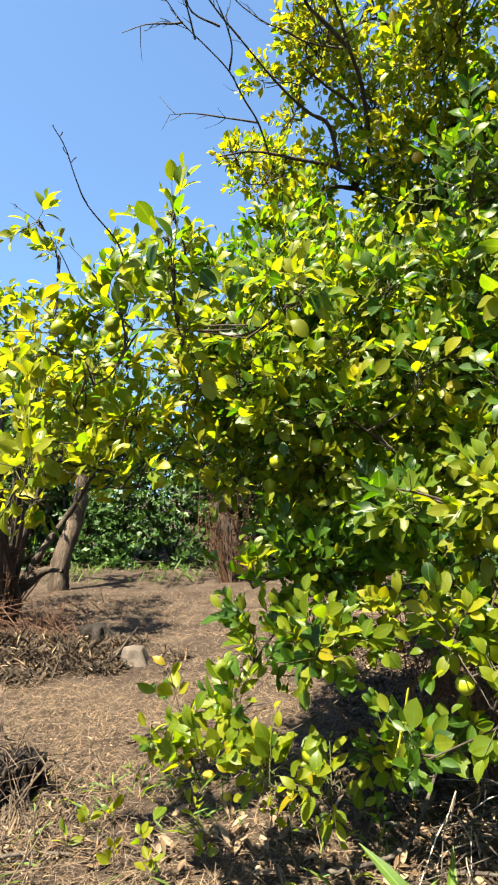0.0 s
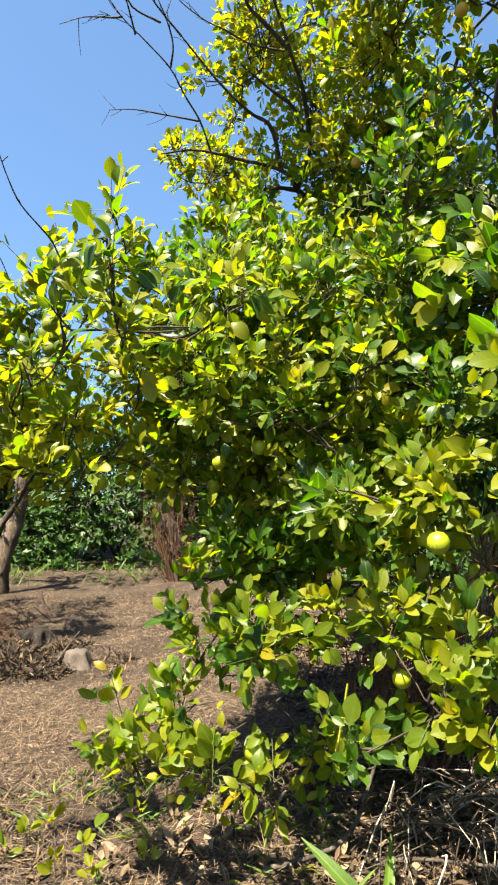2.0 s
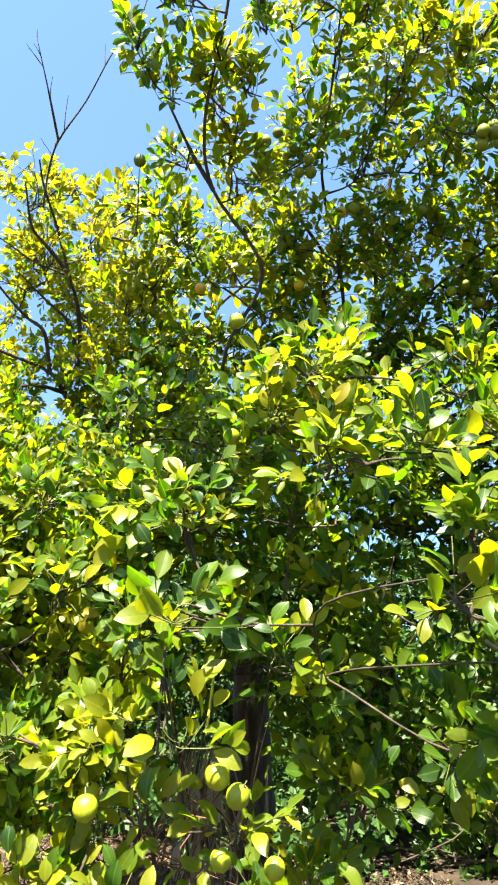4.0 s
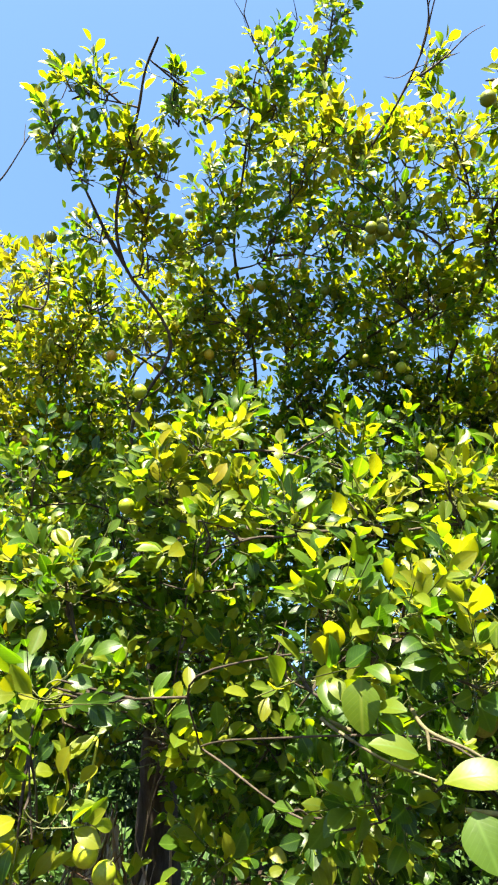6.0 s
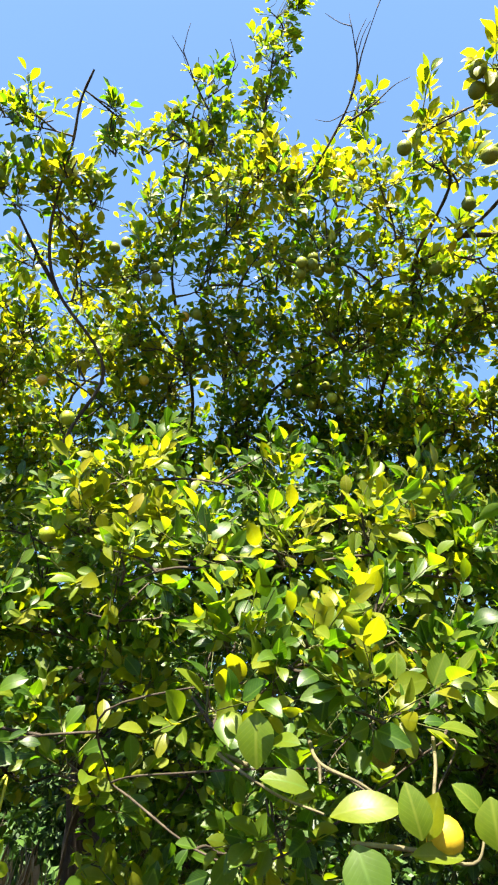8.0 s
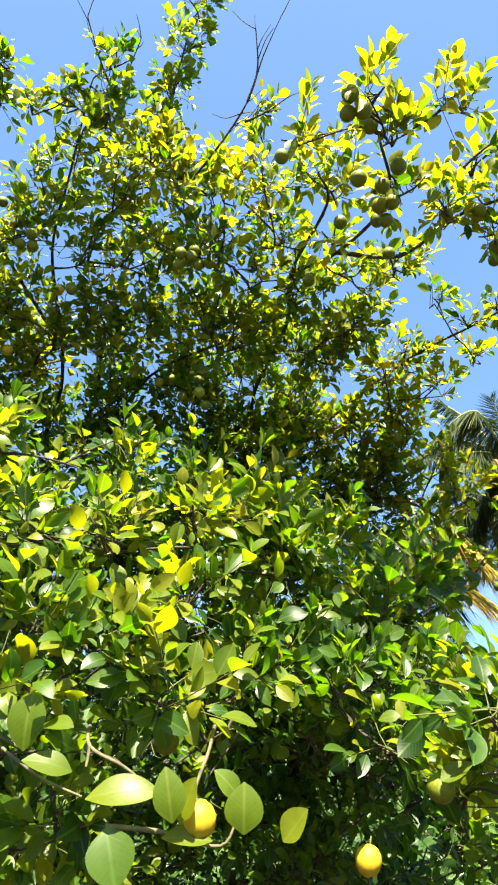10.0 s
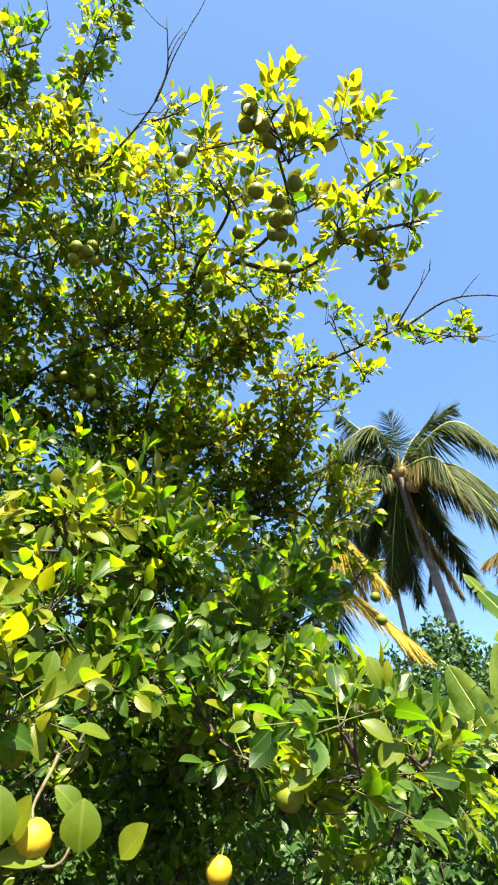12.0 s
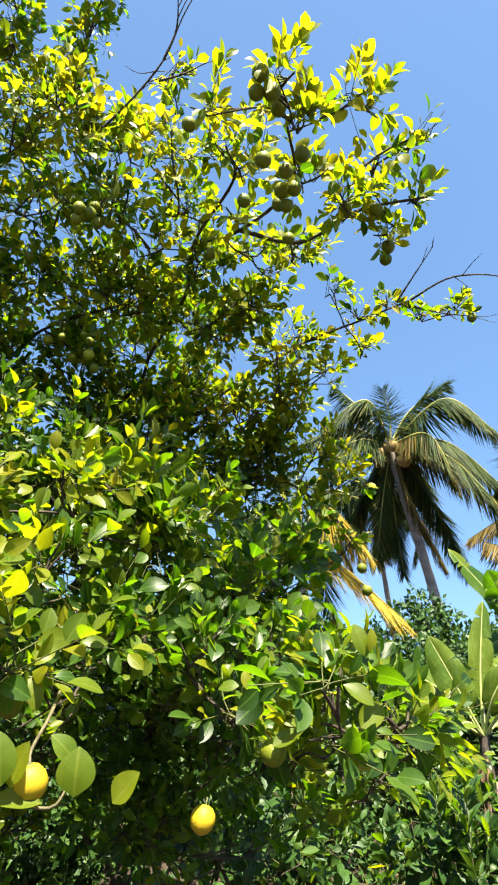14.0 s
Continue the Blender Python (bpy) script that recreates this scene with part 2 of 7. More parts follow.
def link(name, me, mats, parent=None, label=""):
    for mat in mats:
        me.materials.append(mat)
    ob = new(name, me)
    ob.parent = parent
    if label:
        ob["label"] = label
    return ob


def thing(name, place, label, category, group="", kind=""):
    ob = new(name)
    ob.location = place
    ob.empty_display_size = 0.1
    return tagged(ob, label, category, group, kind)


def under(ob, m=None):
    """Keeps a part's world coordinates although its thing stands elsewhere."""
    ob.matrix_parent_inverse = Matrix.Translation(-ob.parent.location) if ob.parent.parent is None else Matrix.Identity(4)
    return ob


class Tubes:
    """Tapered limbs along smooth lines, gathered into one mesh."""

    def __init__(self):
        self.verts, self.faces, self.count = [], [], 0

    def add(self, points, start, end, sides=6, knots=0.0, steps=4):
        p = smooth_line(np.array(points, float), steps)
        n = len(p)
        radii = np.linspace(start, end, n)
        if knots:
            radii = radii * (1 + knots * rng.uniform(-1, 1, n))
        along = np.gradient(p, axis=0)
        along /= np.linalg.norm(along, axis=1)[:, None] + 1e-9
        side = np.cross(along, (0.31, 0.17, 0.93) if abs(along[0][2]) < 0.9 else (1, 0, 0))
        side /= np.linalg.norm(side, axis=1)[:, None] + 1e-9
        up = np.cross(side, along)
        a = np.linspace(0, 2 * math.pi, sides, endpoint=False)
        ring = np.cos(a)[None, :, None] * side[:, None] + np.sin(a)[None, :, None] * up[:, None]
        if knots:
            ring = ring * (1 + 0.6 * knots * rng.uniform(-1, 1, (n, sides, 1)))
        v = (p[:, None] + radii[:, None, None] * ring).reshape(-1, 3)
        i, j = np.meshgrid(np.arange(n - 1), np.arange(sides), indexing="ij")
        k = (j + 1) % sides
        f = np.stack([i * sides + j, i * sides + k, (i + 1) * sides + k, (i + 1) * sides + j], -1).reshape(-1, 4) + self.count
        self.verts.append(v)
        self.faces.append(f)
        self.count += len(v)
        return p

    def mesh(self, name):
        return quads(name, np.concatenate(self.verts), np.concatenate(self.faces))


def smooth_line(p, steps=4):
    """A curve through the points (Catmull-Rom)."""
    if len(p) < 3:
        s = np.linspace(0, 1, steps + 1)[:, None]
        return p[0] * (1 - s) + p[-1] * s
    q = np.vstack([2 * p[0] - p[1], p, 2 * p[-1] - p[-2]])
    out = []
    for a, b, c, d in zip(q, q[1:], q[2:], q[3:]):
        for s in np.arange(steps) / steps:
            out.append(0.5 * (2 * b + (c - a) * s + (2 * a - 5 * b + 4 * c - d) * s * s + (3 * b - a - 3 * c + d) * s ** 3))
    return np.array(out + [p[-1]])


def quads(name, verts, faces, uvs=None, slots=None):
    me = bpy.data.meshes.new(name)
    me.vertices.add(len(verts))
    me.vertices.foreach_set("co", np.ascontiguousarray(verts, dtype=np.float32).ravel())
    me.loops.add(faces.size)
    me.loops.foreach_set("vertex_index", faces.ravel().astype(np.int32))
    me.polygons.add(len(faces))
    me.polygons.foreach_set("loop_start", np.arange(0, faces.size, faces.shape[1], dtype=np.int32))
    me.polygons.foreach_set("use_smooth", np.ones(len(faces), dtype=bool))
    if slots is not None:
        me.polygons.foreach_set("material_index", slots.astype(np.int32))
    if uvs is not None:
        me.uv_layers.new(name="UVMap").data.foreach_set("uv", uvs[faces.ravel()].astype(np.float32).ravel())
    me.update(calc_edges=True)
    return me


def blade_form(widths, fold, droop, cup=0.0, twist=0.0):
    """A leaf blade one long and one wide, along x, as rows of three points: edge, midrib, edge;
    each with its height by the blade's length and its height by the blade's width."""
    n = len(widths)
    verts, uvs = [], []
    for i, w in enumerate(widths):
        s = i / (n - 1)
        for side in (-1, 0, 1):
            y = side * w / 2
            verts.append((s, y, cup * math.sin(s * math.pi) * 0.5 - droop * s * s, 1.7 * (abs(y) * fold + twist * side * w * (s - 0.4))))
            uvs.append((s, 0.5 + side * w / 2))
    faces = []
    for i in range(n - 1):
        for j in (0, 1):
            a = 3 * i + j
            faces.append((a, a + 3, a + 4, a + 1))
    return np.array(verts), np.array(faces), np.array(uvs)


OVAL = [0.06, 0.56, 0.9, 1.0, 0.93, 0.66, 0.05]
SHORT_OVAL = [0.06, 0.74, 1.0, 0.84, 0.05]
FINE_OVAL = [0.05, 0.34, 0.62, 0.83, 0.95, 1.0, 0.99, 0.93, 0.82, 0.64, 0.4, 0.03]
FORMS = [blade_form(OVAL, f, d, c, t) for f, d, c, t in ((0.20, 0.10, 0.04, 0.0), (0.10, 0.22, 0.06, 0.1), (0.34, 0.05, -0.03, -0.1), (0.15, 0.30, 0.10, 0.18), (0.25, -0.08, 0.0, -0.2))]
FINE_FORMS = [blade_form(FINE_OVAL, f, d, c, t) for f, d, c, t in ((0.20, 0.10, 0.04, 0.0), (0.10, 0.22, 0.06, 0.1), (0.34, 0.05, -0.03, -0.1), (0.15, 0.30, 0.10, 0.18), (0.25, -0.08, 0.0, -0.2))]
MID_FORMS = [blade_form(SHORT_OVAL, f, d, c, t) for f, d, c, t in ((0.20, 0.10, 0.04, 0.0), (0.10, 0.22, 0.06, 0.1), (0.34, 0.05, -0.03, -0.1), (0.15, 0.30, 0.10, 0.18), (0.25, -0.08, 0.0, -0.2))]


def kite_form(wide, fold, droop):
    """The plainest folded leaf, for foliage far off."""
    return np.array(((0, 0, 0, 0), (wide, -0.5, 0, fold), (1, 0, -droop, 0), (wide, 0.5, 0, fold)), float), np.array(((0, 1, 2, 3),)), np.array(((0, 0.5), (wide, 0.0), (1, 0.5), (wide, 1.0)))


def strip_form(droop, twist):
    """A narrow strip in two lengths."""
    v = np.array([(s, side * w / 2, -droop * s * s, twist * side * (s - 0.4)) for s, w in ((0, 0.8), (0.55, 1.0), (1, 0.15)) for side in (-1, 1)], float)
    return v, np.array(((0, 2, 3, 1), (2, 4, 5, 3))), np.stack([v[:, 0], 0.5 + v[:, 1]], -1)


KITES = [kite_form(w, f, d) for w, f, d in ((0.42, 0.12, 0.1), (0.5, 0.06, 0.2), (0.46, 0.18, 0.0))]
STRAWS = [strip_form(d, t) for d, t in ((0.08, 0.0), (0.16, 0.2), (-0.04, -0.3))]
SMALL_FORMS = [blade_form([0.06, 1.0, 0.12], f, d) for f, d in ((0.3, 0.12), (0.2, 0.25), (0.4, 0.0))]
STRIP = [blade_form([0.7, 1.0, 0.75, 0.06], 0.25, d, c, t) for d, c, t in ((0.08, 0.05, 0.0), (0.16, -0.08, 0.2), (-0.04, 0.0, -0.3))]
NARROW = [blade_form([0.6, 1.0, 0.6, 0.05], 0.3, d) for d in (0.03, 0.09, 0.16)]
LONG = [blade_form([0.3, 1.0, 0.9, 0.65, 0.04], f, d) for f, d in ((0.3, 0.1), (0.2, 0.35), (0.4, 0.6))]


class Leaves:
    """Leaves gathered as place, direction, normal, length, width and material slot."""

    def __init__(self):
        self.rows = []

    def add(self, place, ahead, normal, length, width, slot=0):
        self.rows.append((place, ahead, normal, np.atleast_1d(length), np.atleast_1d(width), np.atleast_1d(slot)))

    def arrays(self):
        return [np.concatenate([np.reshape(r[i], (-1, 3)) if i < 3 else r[i] for r in self.rows]) for i in range(6)]


def axes_of(ahead, normal):
    x = ahead / (np.linalg.norm(ahead, axis=1)[:, None] + 1e-9)
    y = np.cross(normal, x)
    y /= np.linalg.norm(y, axis=1)[:, None] + 1e-9
    return x, y, np.cross(x, y)


def leaf_mesh(name, arrays, forms):
    place, ahead, normal, length, width, slot = arrays
    x, y, z = axes_of(ahead, normal)
    pick = rng.integers(0, len(forms), len(place))
    verts, faces, uvs, slots, count = [], [], [], [], 0
    for k, (fv, ff, fu) in enumerate(forms):
        i = np.where(pick == k)[0]
        if not len(i):
            continue
        v = place[i, None] + length[i, None, None] * (fv[None, :, :1] * x[i, None] + fv[None, :, 2:3] * z[i, None]) + width[i, None, None] * (fv[None, :, 1:2] * y[i, None] + fv[None, :, 3:] * z[i, None])
        verts.append(v.reshape(-1, 3))
        faces.append((ff[None] + (np.arange(len(i)) * len(fv))[:, None, None]).reshape(-1, 4) + count)
        uvs.append(np.tile(fu, (len(i), 1)))
        slots.append(np.repeat(slot[i], len(ff)))
        count += len(i) * len(fv)
    return quads(name, np.concatenate(verts), np.concatenate(faces), np.concatenate(uvs), np.concatenate(slots))


def unit(v):
    return v / (np.linalg.norm(v, axis=-1, keepdims=True) + 1e-9)


SUNWARD = np.array(toward) * 0.7 + np.array((0.0, 0.0, 0.25))


def sprig(leaves, base, ahead, stem, count, size, tone, outward=np.zeros(3), spread=0.9):
    """Leaves set round a short shoot. Returns the shoot's tip."""
    ahead = unit(ahead)
    s = np.sort(rng.uniform(0.12, 1.0, count))
    s[-1] = 1.0
    turn = rng.uniform(0, 6.3) + np.arange(count) * 2.4 + rng.normal(0, 0.4, count)
    helper = np.array((0.0, 0.0, 1.0)) if abs(ahead[2]) < 0.9 else np.array((1.0, 0.0, 0.0))
    u = unit(np.cross(ahead, helper))
    v = np.cross(u, ahead)
    radial = np.cos(turn)[:, None] * u + np.sin(turn)[:, None] * v
    lift = spread * (1.15 - 0.55 * s)[:, None]
    way = unit(ahead * (0.55 + 0.5 * s[:, None]) + radial * lift + rng.normal(0, 0.16, (count, 3)))
    normal = unit(ahead * 0.15 + SUNWARD * 0.75 + outward * 0.6 - radial * 0.15 + rng.normal(0, 0.48, (count, 3)))
    length = size * rng.uniform(0.5, 1.18, count) * (1.0 - 0.25 * (s > 0.93))
    # Tone paints leaves lighter or darker, partly for sunlit and shaded parts.
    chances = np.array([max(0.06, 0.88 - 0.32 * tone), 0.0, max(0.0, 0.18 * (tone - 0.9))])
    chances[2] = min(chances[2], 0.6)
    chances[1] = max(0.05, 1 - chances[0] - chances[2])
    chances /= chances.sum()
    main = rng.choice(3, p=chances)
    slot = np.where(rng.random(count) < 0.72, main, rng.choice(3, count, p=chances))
    leaves.add(base + ahead * (s * stem)[:, None] + way * 0.012, way, normal, length, length * rng.uniform(0.48, 0.68, count), slot)
    return base + ahead * stem


def crown(rows, limbs, leaves, wood, twigs, ripe=0.0, per=430.0, size=0.075, flat=0.85, middle=None, shoot=(0.07, 0.17), fine=True):
    """Fills the rounded clumps (x, y, z, radius, tone) with leafy shoots and ties them to the limbs."""
    nodes = np.concatenate([smooth_line(np.array(l, float), 6)[3:] for l in limbs])
    axis = np.array(middle if middle is not None else nodes.mean(0)[:2])
    order = sorted(rows, key=lambda r: np.min(np.linalg.norm(nodes - np.array(r[:3]), axis=1)))
    for cx, cy, cz, r, tone in order:
        centre = np.array((cx, cy, cz))
        gap = np.linalg.norm(nodes - centre, axis=1) + 0.9 * np.maximum(0, nodes[:, 2] - cz)
        root = nodes[np.argmin(gap)]
        far = np.linalg.norm(centre - root)
        heart = centre - np.array((0, 0, 0.35 * r))
        line = np.array([root, root * 0.6 + heart * 0.4 + rng.normal(0, 0.06, 3) * min(1, far) + (0, 0, 0.05 * far), heart + rng.normal(0, 0.04, 3) * r])
        bough = wood.add(line, 0.0022 + 0.0035 * min(r, 0.4) / 0.3 + 0.002 * min(far, 2.0), 0.0022, 5, 0.12)
        nodes = np.vstack([nodes, bough[2:]])
        count = max(3 if r < 0.035 else 6, int(per * (1.0 if r < 0.2 else max(0.6, 1.0 - 2.5 * (r - 0.2))) * r * r * (1.15 if tone > 2.8 and cy < 3.0 else (0.45 if tone < -0.5 else 1.0)) * rng.uniform(0.85, 1.15)))
        forks = []
        for k in range(max(3, count // 6)):
            out = unit(rng.normal(0, 1, 3) + (0, 0, 0.3))
            end = centre + out * r * 0.55 * np.array((1, 1, flat))
            at = bough[rng.integers(len(bough) // 2, len(bough))]
            p = wood.add([at, (at + end) / 2 + rng.normal(0, 0.05, 3) * r, end], 0.0045, 0.0025, 4 if fine else 3, 0, 3 if fine else 1)
            forks.append(p[-1])
            forks.append(p[len(p) // 2])
        forks = np.array(forks)
        close = size * (1.06 if (cx - 0.6) ** 2 + (cy + 0.3) ** 2 < 1.5 and cz < 2.0 else 1.0)
        outward = np.append(unit(centre[:2] - axis), 0.0)
        for k in range(count):
            off = unit(rng.normal(0, 1, 3)) * rng.random() ** 0.45 * r
            base = centre + off * max(0.35, 1 - 0.09 / r) * np.array((1, 1, flat))
            root2 = forks[np.argmin(np.linalg.norm(forks - base, axis=1))]
            ahead = unit(0.6 * off / r + np.array((0, 0, 0.38)) + 0.25 * outward + rng.normal(0, 0.42, 3))
            stem = rng.uniform(*shoot)
            tip = sprig(leaves, base, ahead, stem, rng.integers(5, 10), close, tone + ripe * min(1.0, tone / 1.2) + rng.normal(0, 0.35), outward)
            if fine:
                twigs.add([root2, (root2 + base) / 2 - ahead * 0.015, base, tip], 0.0022, 0.0012, 3, 0, 2)


def lime_mesh(name, skin):
    """A round fruit with a small nipple, a dimpled stalk end and a short stalk."""
    bm = bmesh.new()
    profile = [(0.0, -0.535), (0.06, -0.525), (0.12, -0.495), (0.27, -0.43), (0.42, -0.27), (0.5, 0.0), (0.44, 0.25), (0.3, 0.42), (0.14, 0.49), (0.05, 0.475), (0.03, 0.52), (0.028, 0.75), (0.0, 0.76)]
    sides, rings = 14, []
    for r, z in profile:
        rings.append([bm.verts.new((r * math.cos(6.2832 * k / sides), r * math.sin(6.2832 * k / sides), z)) for k in range(sides)] if r else [bm.verts.new((0, 0, z))])
    for a, b in zip(rings, rings[1:]):
        for k in range(sides):
            face = [a[k % len(a)], a[(k + 1) % len(a)], b[(k + 1) % len(b)], b[k % len(b)]]
            bm.faces.new([v for n, v in enumerate(face) if v not in face[:n]])
    bmesh.ops.recalc_face_normals(bm, faces=bm.faces)
    for f in bm.faces:
        f.smooth = True
        f.material_index = 1 if min(v.co.z for v in f.verts) > 0.47 else 0
    me = bpy.data.meshes.new(name)
    bm.to_mesh(me)
    bm.free()
    me.materials.append(skin)
    me.materials.append(TWIG)
    return me


LIMES = [lime_mesh("lime", skin) for skin in LIME_SKIN]
SINGLE = [[] for _ in range(4)]
for slot_of, blade_mat in enumerate((GREEN, LIGHT, YELLOW, GOLD)):
    for fv, ff, fu in FINE_FORMS:
        one = quads("leaf", np.column_stack((fv[:, :2], fv[:, 2] + 0.58 * fv[:, 3])), ff, fu)
        one.materials.append(blade_mat)
        SINGLE[slot_of].append(one)


def hang_fruit(tree, rows, size=0.054):
    for x, y, z, kind in rows:
        ob = new("lime", LIMES[kind])
        ob.parent = tree
        s = size * rng.uniform(0.9, 1.1) * (1.06 if kind == 2 else 1)
        ob.matrix_basis = Matrix.Translation(Vector((x, y, z)) - tree.location) @ Euler((rng.normal(0, 0.3), rng.normal(0, 0.3), rng.uniform(0, 6))).to_matrix().to_4x4() @ Matrix.Diagonal((s, s, s * rng.uniform(0.94, 1.03), 1))


def finish_tree(tree, leaves, wood, twigs, nearest, forms=FORMS, singles=300, mats=None):
    """Links boughs, twigs and leaves; those leaves that lie nearest to a spot of the plan become parts of their own."""
    for name, tubes, mat in (("branchwork", wood, BARK), ("twig_growth", twigs, TWIG)):
        if not tubes.count:
            continue
        under(link(name, tubes.mesh(name), [mat], tree))["kind"] = "stuff"
    arrays = leaves.arrays()
    rank = np.argsort(np.linalg.norm(arrays[0] - np.array(nearest), axis=1))
    own, rest = rank[:singles], rank[singles:]
    ob = under(link("foliage", leaf_mesh("foliage", [a[rest] for a in arrays], forms), mats or [GREEN, LIGHT, YELLOW], tree))
    ob["kind"] = "stuff"
    place, ahead, normal, length, width, slot = [a[own] for a in arrays]
    x, y, z = axes_of(ahead, normal)
    for i in range(len(own)):
        kind = 3 if slot[i] == 2 and mats and GOLD in mats else slot[i]
        piece = new("leaf", SINGLE[kind][int(rng.integers(len(FORMS)))])
        piece.parent = tree
        m = Matrix(((*(x[i] * length[i]),), (*(y[i] * width[i]),), (*(z[i] * length[i]),))).transposed().to_4x4()
        piece.matrix_basis = Matrix.Translation(Vector(place[i]) - tree.location) @ m


def dead_twig(tree, points, start, end, label):
    """A bare twig with small side twigs."""
    one = Tubes()
    p = one.add(points, start, end, 5, 0.1, 4)
    for k in range(3 + len(p) // 4):
        at = rng.integers(len(p) // 4, len(p))
        along = unit(p[min(at + 1, len(p) - 1)] - p[max(at - 2, 0)])
        way = unit(along + rng.normal(0, 0.55, 3))
        s = rng.uniform(0.05, 0.2) * min(1.0, start / 0.007) ** 2
        one.add([p[at], p[at] + way * s * 0.5 + rng.normal(0, 0.01, 3) * s * 5, p[at] + way * s], 0.38 * start, 0.001, 4, 0, 3)
    return under(link("dead_twig", one.mesh("dead_twig"), [DEADWOOD], tree, label))


def limb_part(tree, name, points, start, end, sides=7, knots=0.14, steps=6, mat=BARK, label=""):
    """One tapered limb as a part of its own."""
    one = Tubes()
    one.add(points, start, end, sides, knots, steps)
    return under(link(name, one.mesh(name), [mat], tree, label))


# ---- ground ----
def ground_height(x, y):
    near = math.exp(-((x + 0.5) ** 2 + (y - 4) ** 2) / 60)
    mound = 0.1 * math.exp(-((x + 1.7) / 0.7) ** 2 - ((y - 4.55) / 0.38) ** 2) * (1 + 0.7 * noise.noise((x * 5, y * 5, 1)))
    return mound + near * (0.05 * noise.noise((x * 0.7, y * 0.7, 0)) + 0.03 * noise.noise((x * 2.3, y * 2.3, 3)) + 0.012 * noise.noise((x * 8, y * 8, 7)))


def build_ground():
    def ticks(lo, hi, reach):
        inner = np.arange(lo, hi, 0.07)
        outer = np.geomspace(0.1, reach, 26)
        return np.concatenate([lo - outer[::-1], inner, hi + outer])
    xs, ys = ticks(-4.0, 4.5, 400.0), ticks(-1.5, 9.0, 400.0)
    verts = np.array([(x, y, ground_height(x, y)) for y in ys for x in xs])
    i, j = np.meshgrid(np.arange(len(ys) - 1), np.arange(len(xs) - 1), indexing="ij")
    n = len(xs)
    faces = np.stack([i * n + j, i * n + j + 1, (i + 1) * n + j + 1, (i + 1) * n + j], -1).reshape(-1, 4)
    tagged(link("ground", quads("ground", verts, faces), [SOIL]), "dry brown orchard soil strewn with straw", "ground", kind="structure")


build_ground()

# ---- crown plans ----
TALL_CROWN_A = [
    (0.44, 3.50, 3.74, 0.33, 4.2), (0.71, 3.62, 3.52, 0.36, 3.7), (1.03, 3.41, 3.54, 0.40, 3.3),
    (1.29, 3.41, 3.22, 0.38, 1.6), (0.19, 3.58, 3.09, 0.22, 3.7), (-0.10, 3.46, 3.10, 0.15, 3.9),
    (0.92, 3.62, 3.06, 0.36, 1.6), (1.18, 3.44, 2.82, 0.38, 1.2), (0.54, 3.70, 3.23, 0.30, 2.9),
    (0.33, 3.85, 2.99, 0.28, 1.4), (0.31, 2.92, 3.82, 0.28, 4.2), (0.39, 3.21, 3.63, 0.30, 3.9),
    (0.04, 3.57, 3.05, 0.25, 3.5), (0.70, 3.34, 3.41, 0.34, 2.9), (0.95, 2.94, 3.39, 0.30, 2.0),
    (1.17, 2.39, 3.33, 0.32, 2.0), (1.40, 2.12, 3.35, 0.30, 2.0), (1.17, 3.14, 3.01, 0.36, 1.4),
]
TALL_CROWN_B = [
    (0.74, 3.53, 3.09, 0.36, 2.5), (1.60, 1.90, 3.15, 0.30, 1.8), (1.46, 2.87, 2.65, 0.34, 1.4),
    (1.01, 3.28, 2.58, 0.34, 1.2), (1.61, 2.23, 3.12, 0.30, 1.4), (0.66, 1.40, 3.51, 0.16, 1.1),
    (0.61, 1.58, 3.37, 0.16, 1.1), (0.86, 1.48, 3.41, 0.14, 2.4), (0.88, 1.59, 3.31, 0.14, 2.8),
    (0.98, 1.44, 3.67, 0.10, 1.1), (1.04, 1.74, 3.12, 0.18, 2.8), (0.78, 2.11, 3.23, 0.18, 1.4),
    (0.82, 2.42, 3.14, 0.24, 3.3), (1.39, 1.34, 3.98, 0.15, 1.4), (1.41, 1.54, 3.84, 0.24, 1.6),
    (1.38, 1.77, 3.68, 0.26, 1.4), (1.58, 1.43, 3.59, 0.26, 1.8), (1.64, 1.24, 3.68, 0.20, 2.6),
]
TALL_CROWN_C = [
    (1.74, 1.18, 3.53, 0.20, 2.8), (1.63, 1.72, 3.46, 0.30, 1.2), (1.31, 1.79, 3.41, 0.22, 1.4),
    (1.86, 1.51, 3.36, 0.30, 1.2), (0.57, 1.42, 3.50, 0.10, 1.2), (0.55, 1.54, 3.41, 0.10, 1.1),
    (0.70, 1.63, 3.31, 0.12, 1.2), (0.80, 1.54, 3.38, 0.12, 2.0), (0.98, 1.55, 3.39, 0.13, 3.0),
    (0.99, 1.67, 3.29, 0.12, 2.6), (0.95, 1.36, 3.73, 0.09, 1.2), (1.02, 1.47, 3.64, 0.09, 1.2),
    (0.83, 1.83, 3.23, 0.15, 1.4), (0.99, 1.76, 3.27, 0.15, 2.0), (1.25, 1.40, 3.87, 0.14, 1.4),
    (1.16, 1.52, 3.82, 0.12, 1.4), (1.39, 1.28, 4.13, 0.12, 1.2), (1.49, 1.41, 3.90, 0.16, 1.6),
]
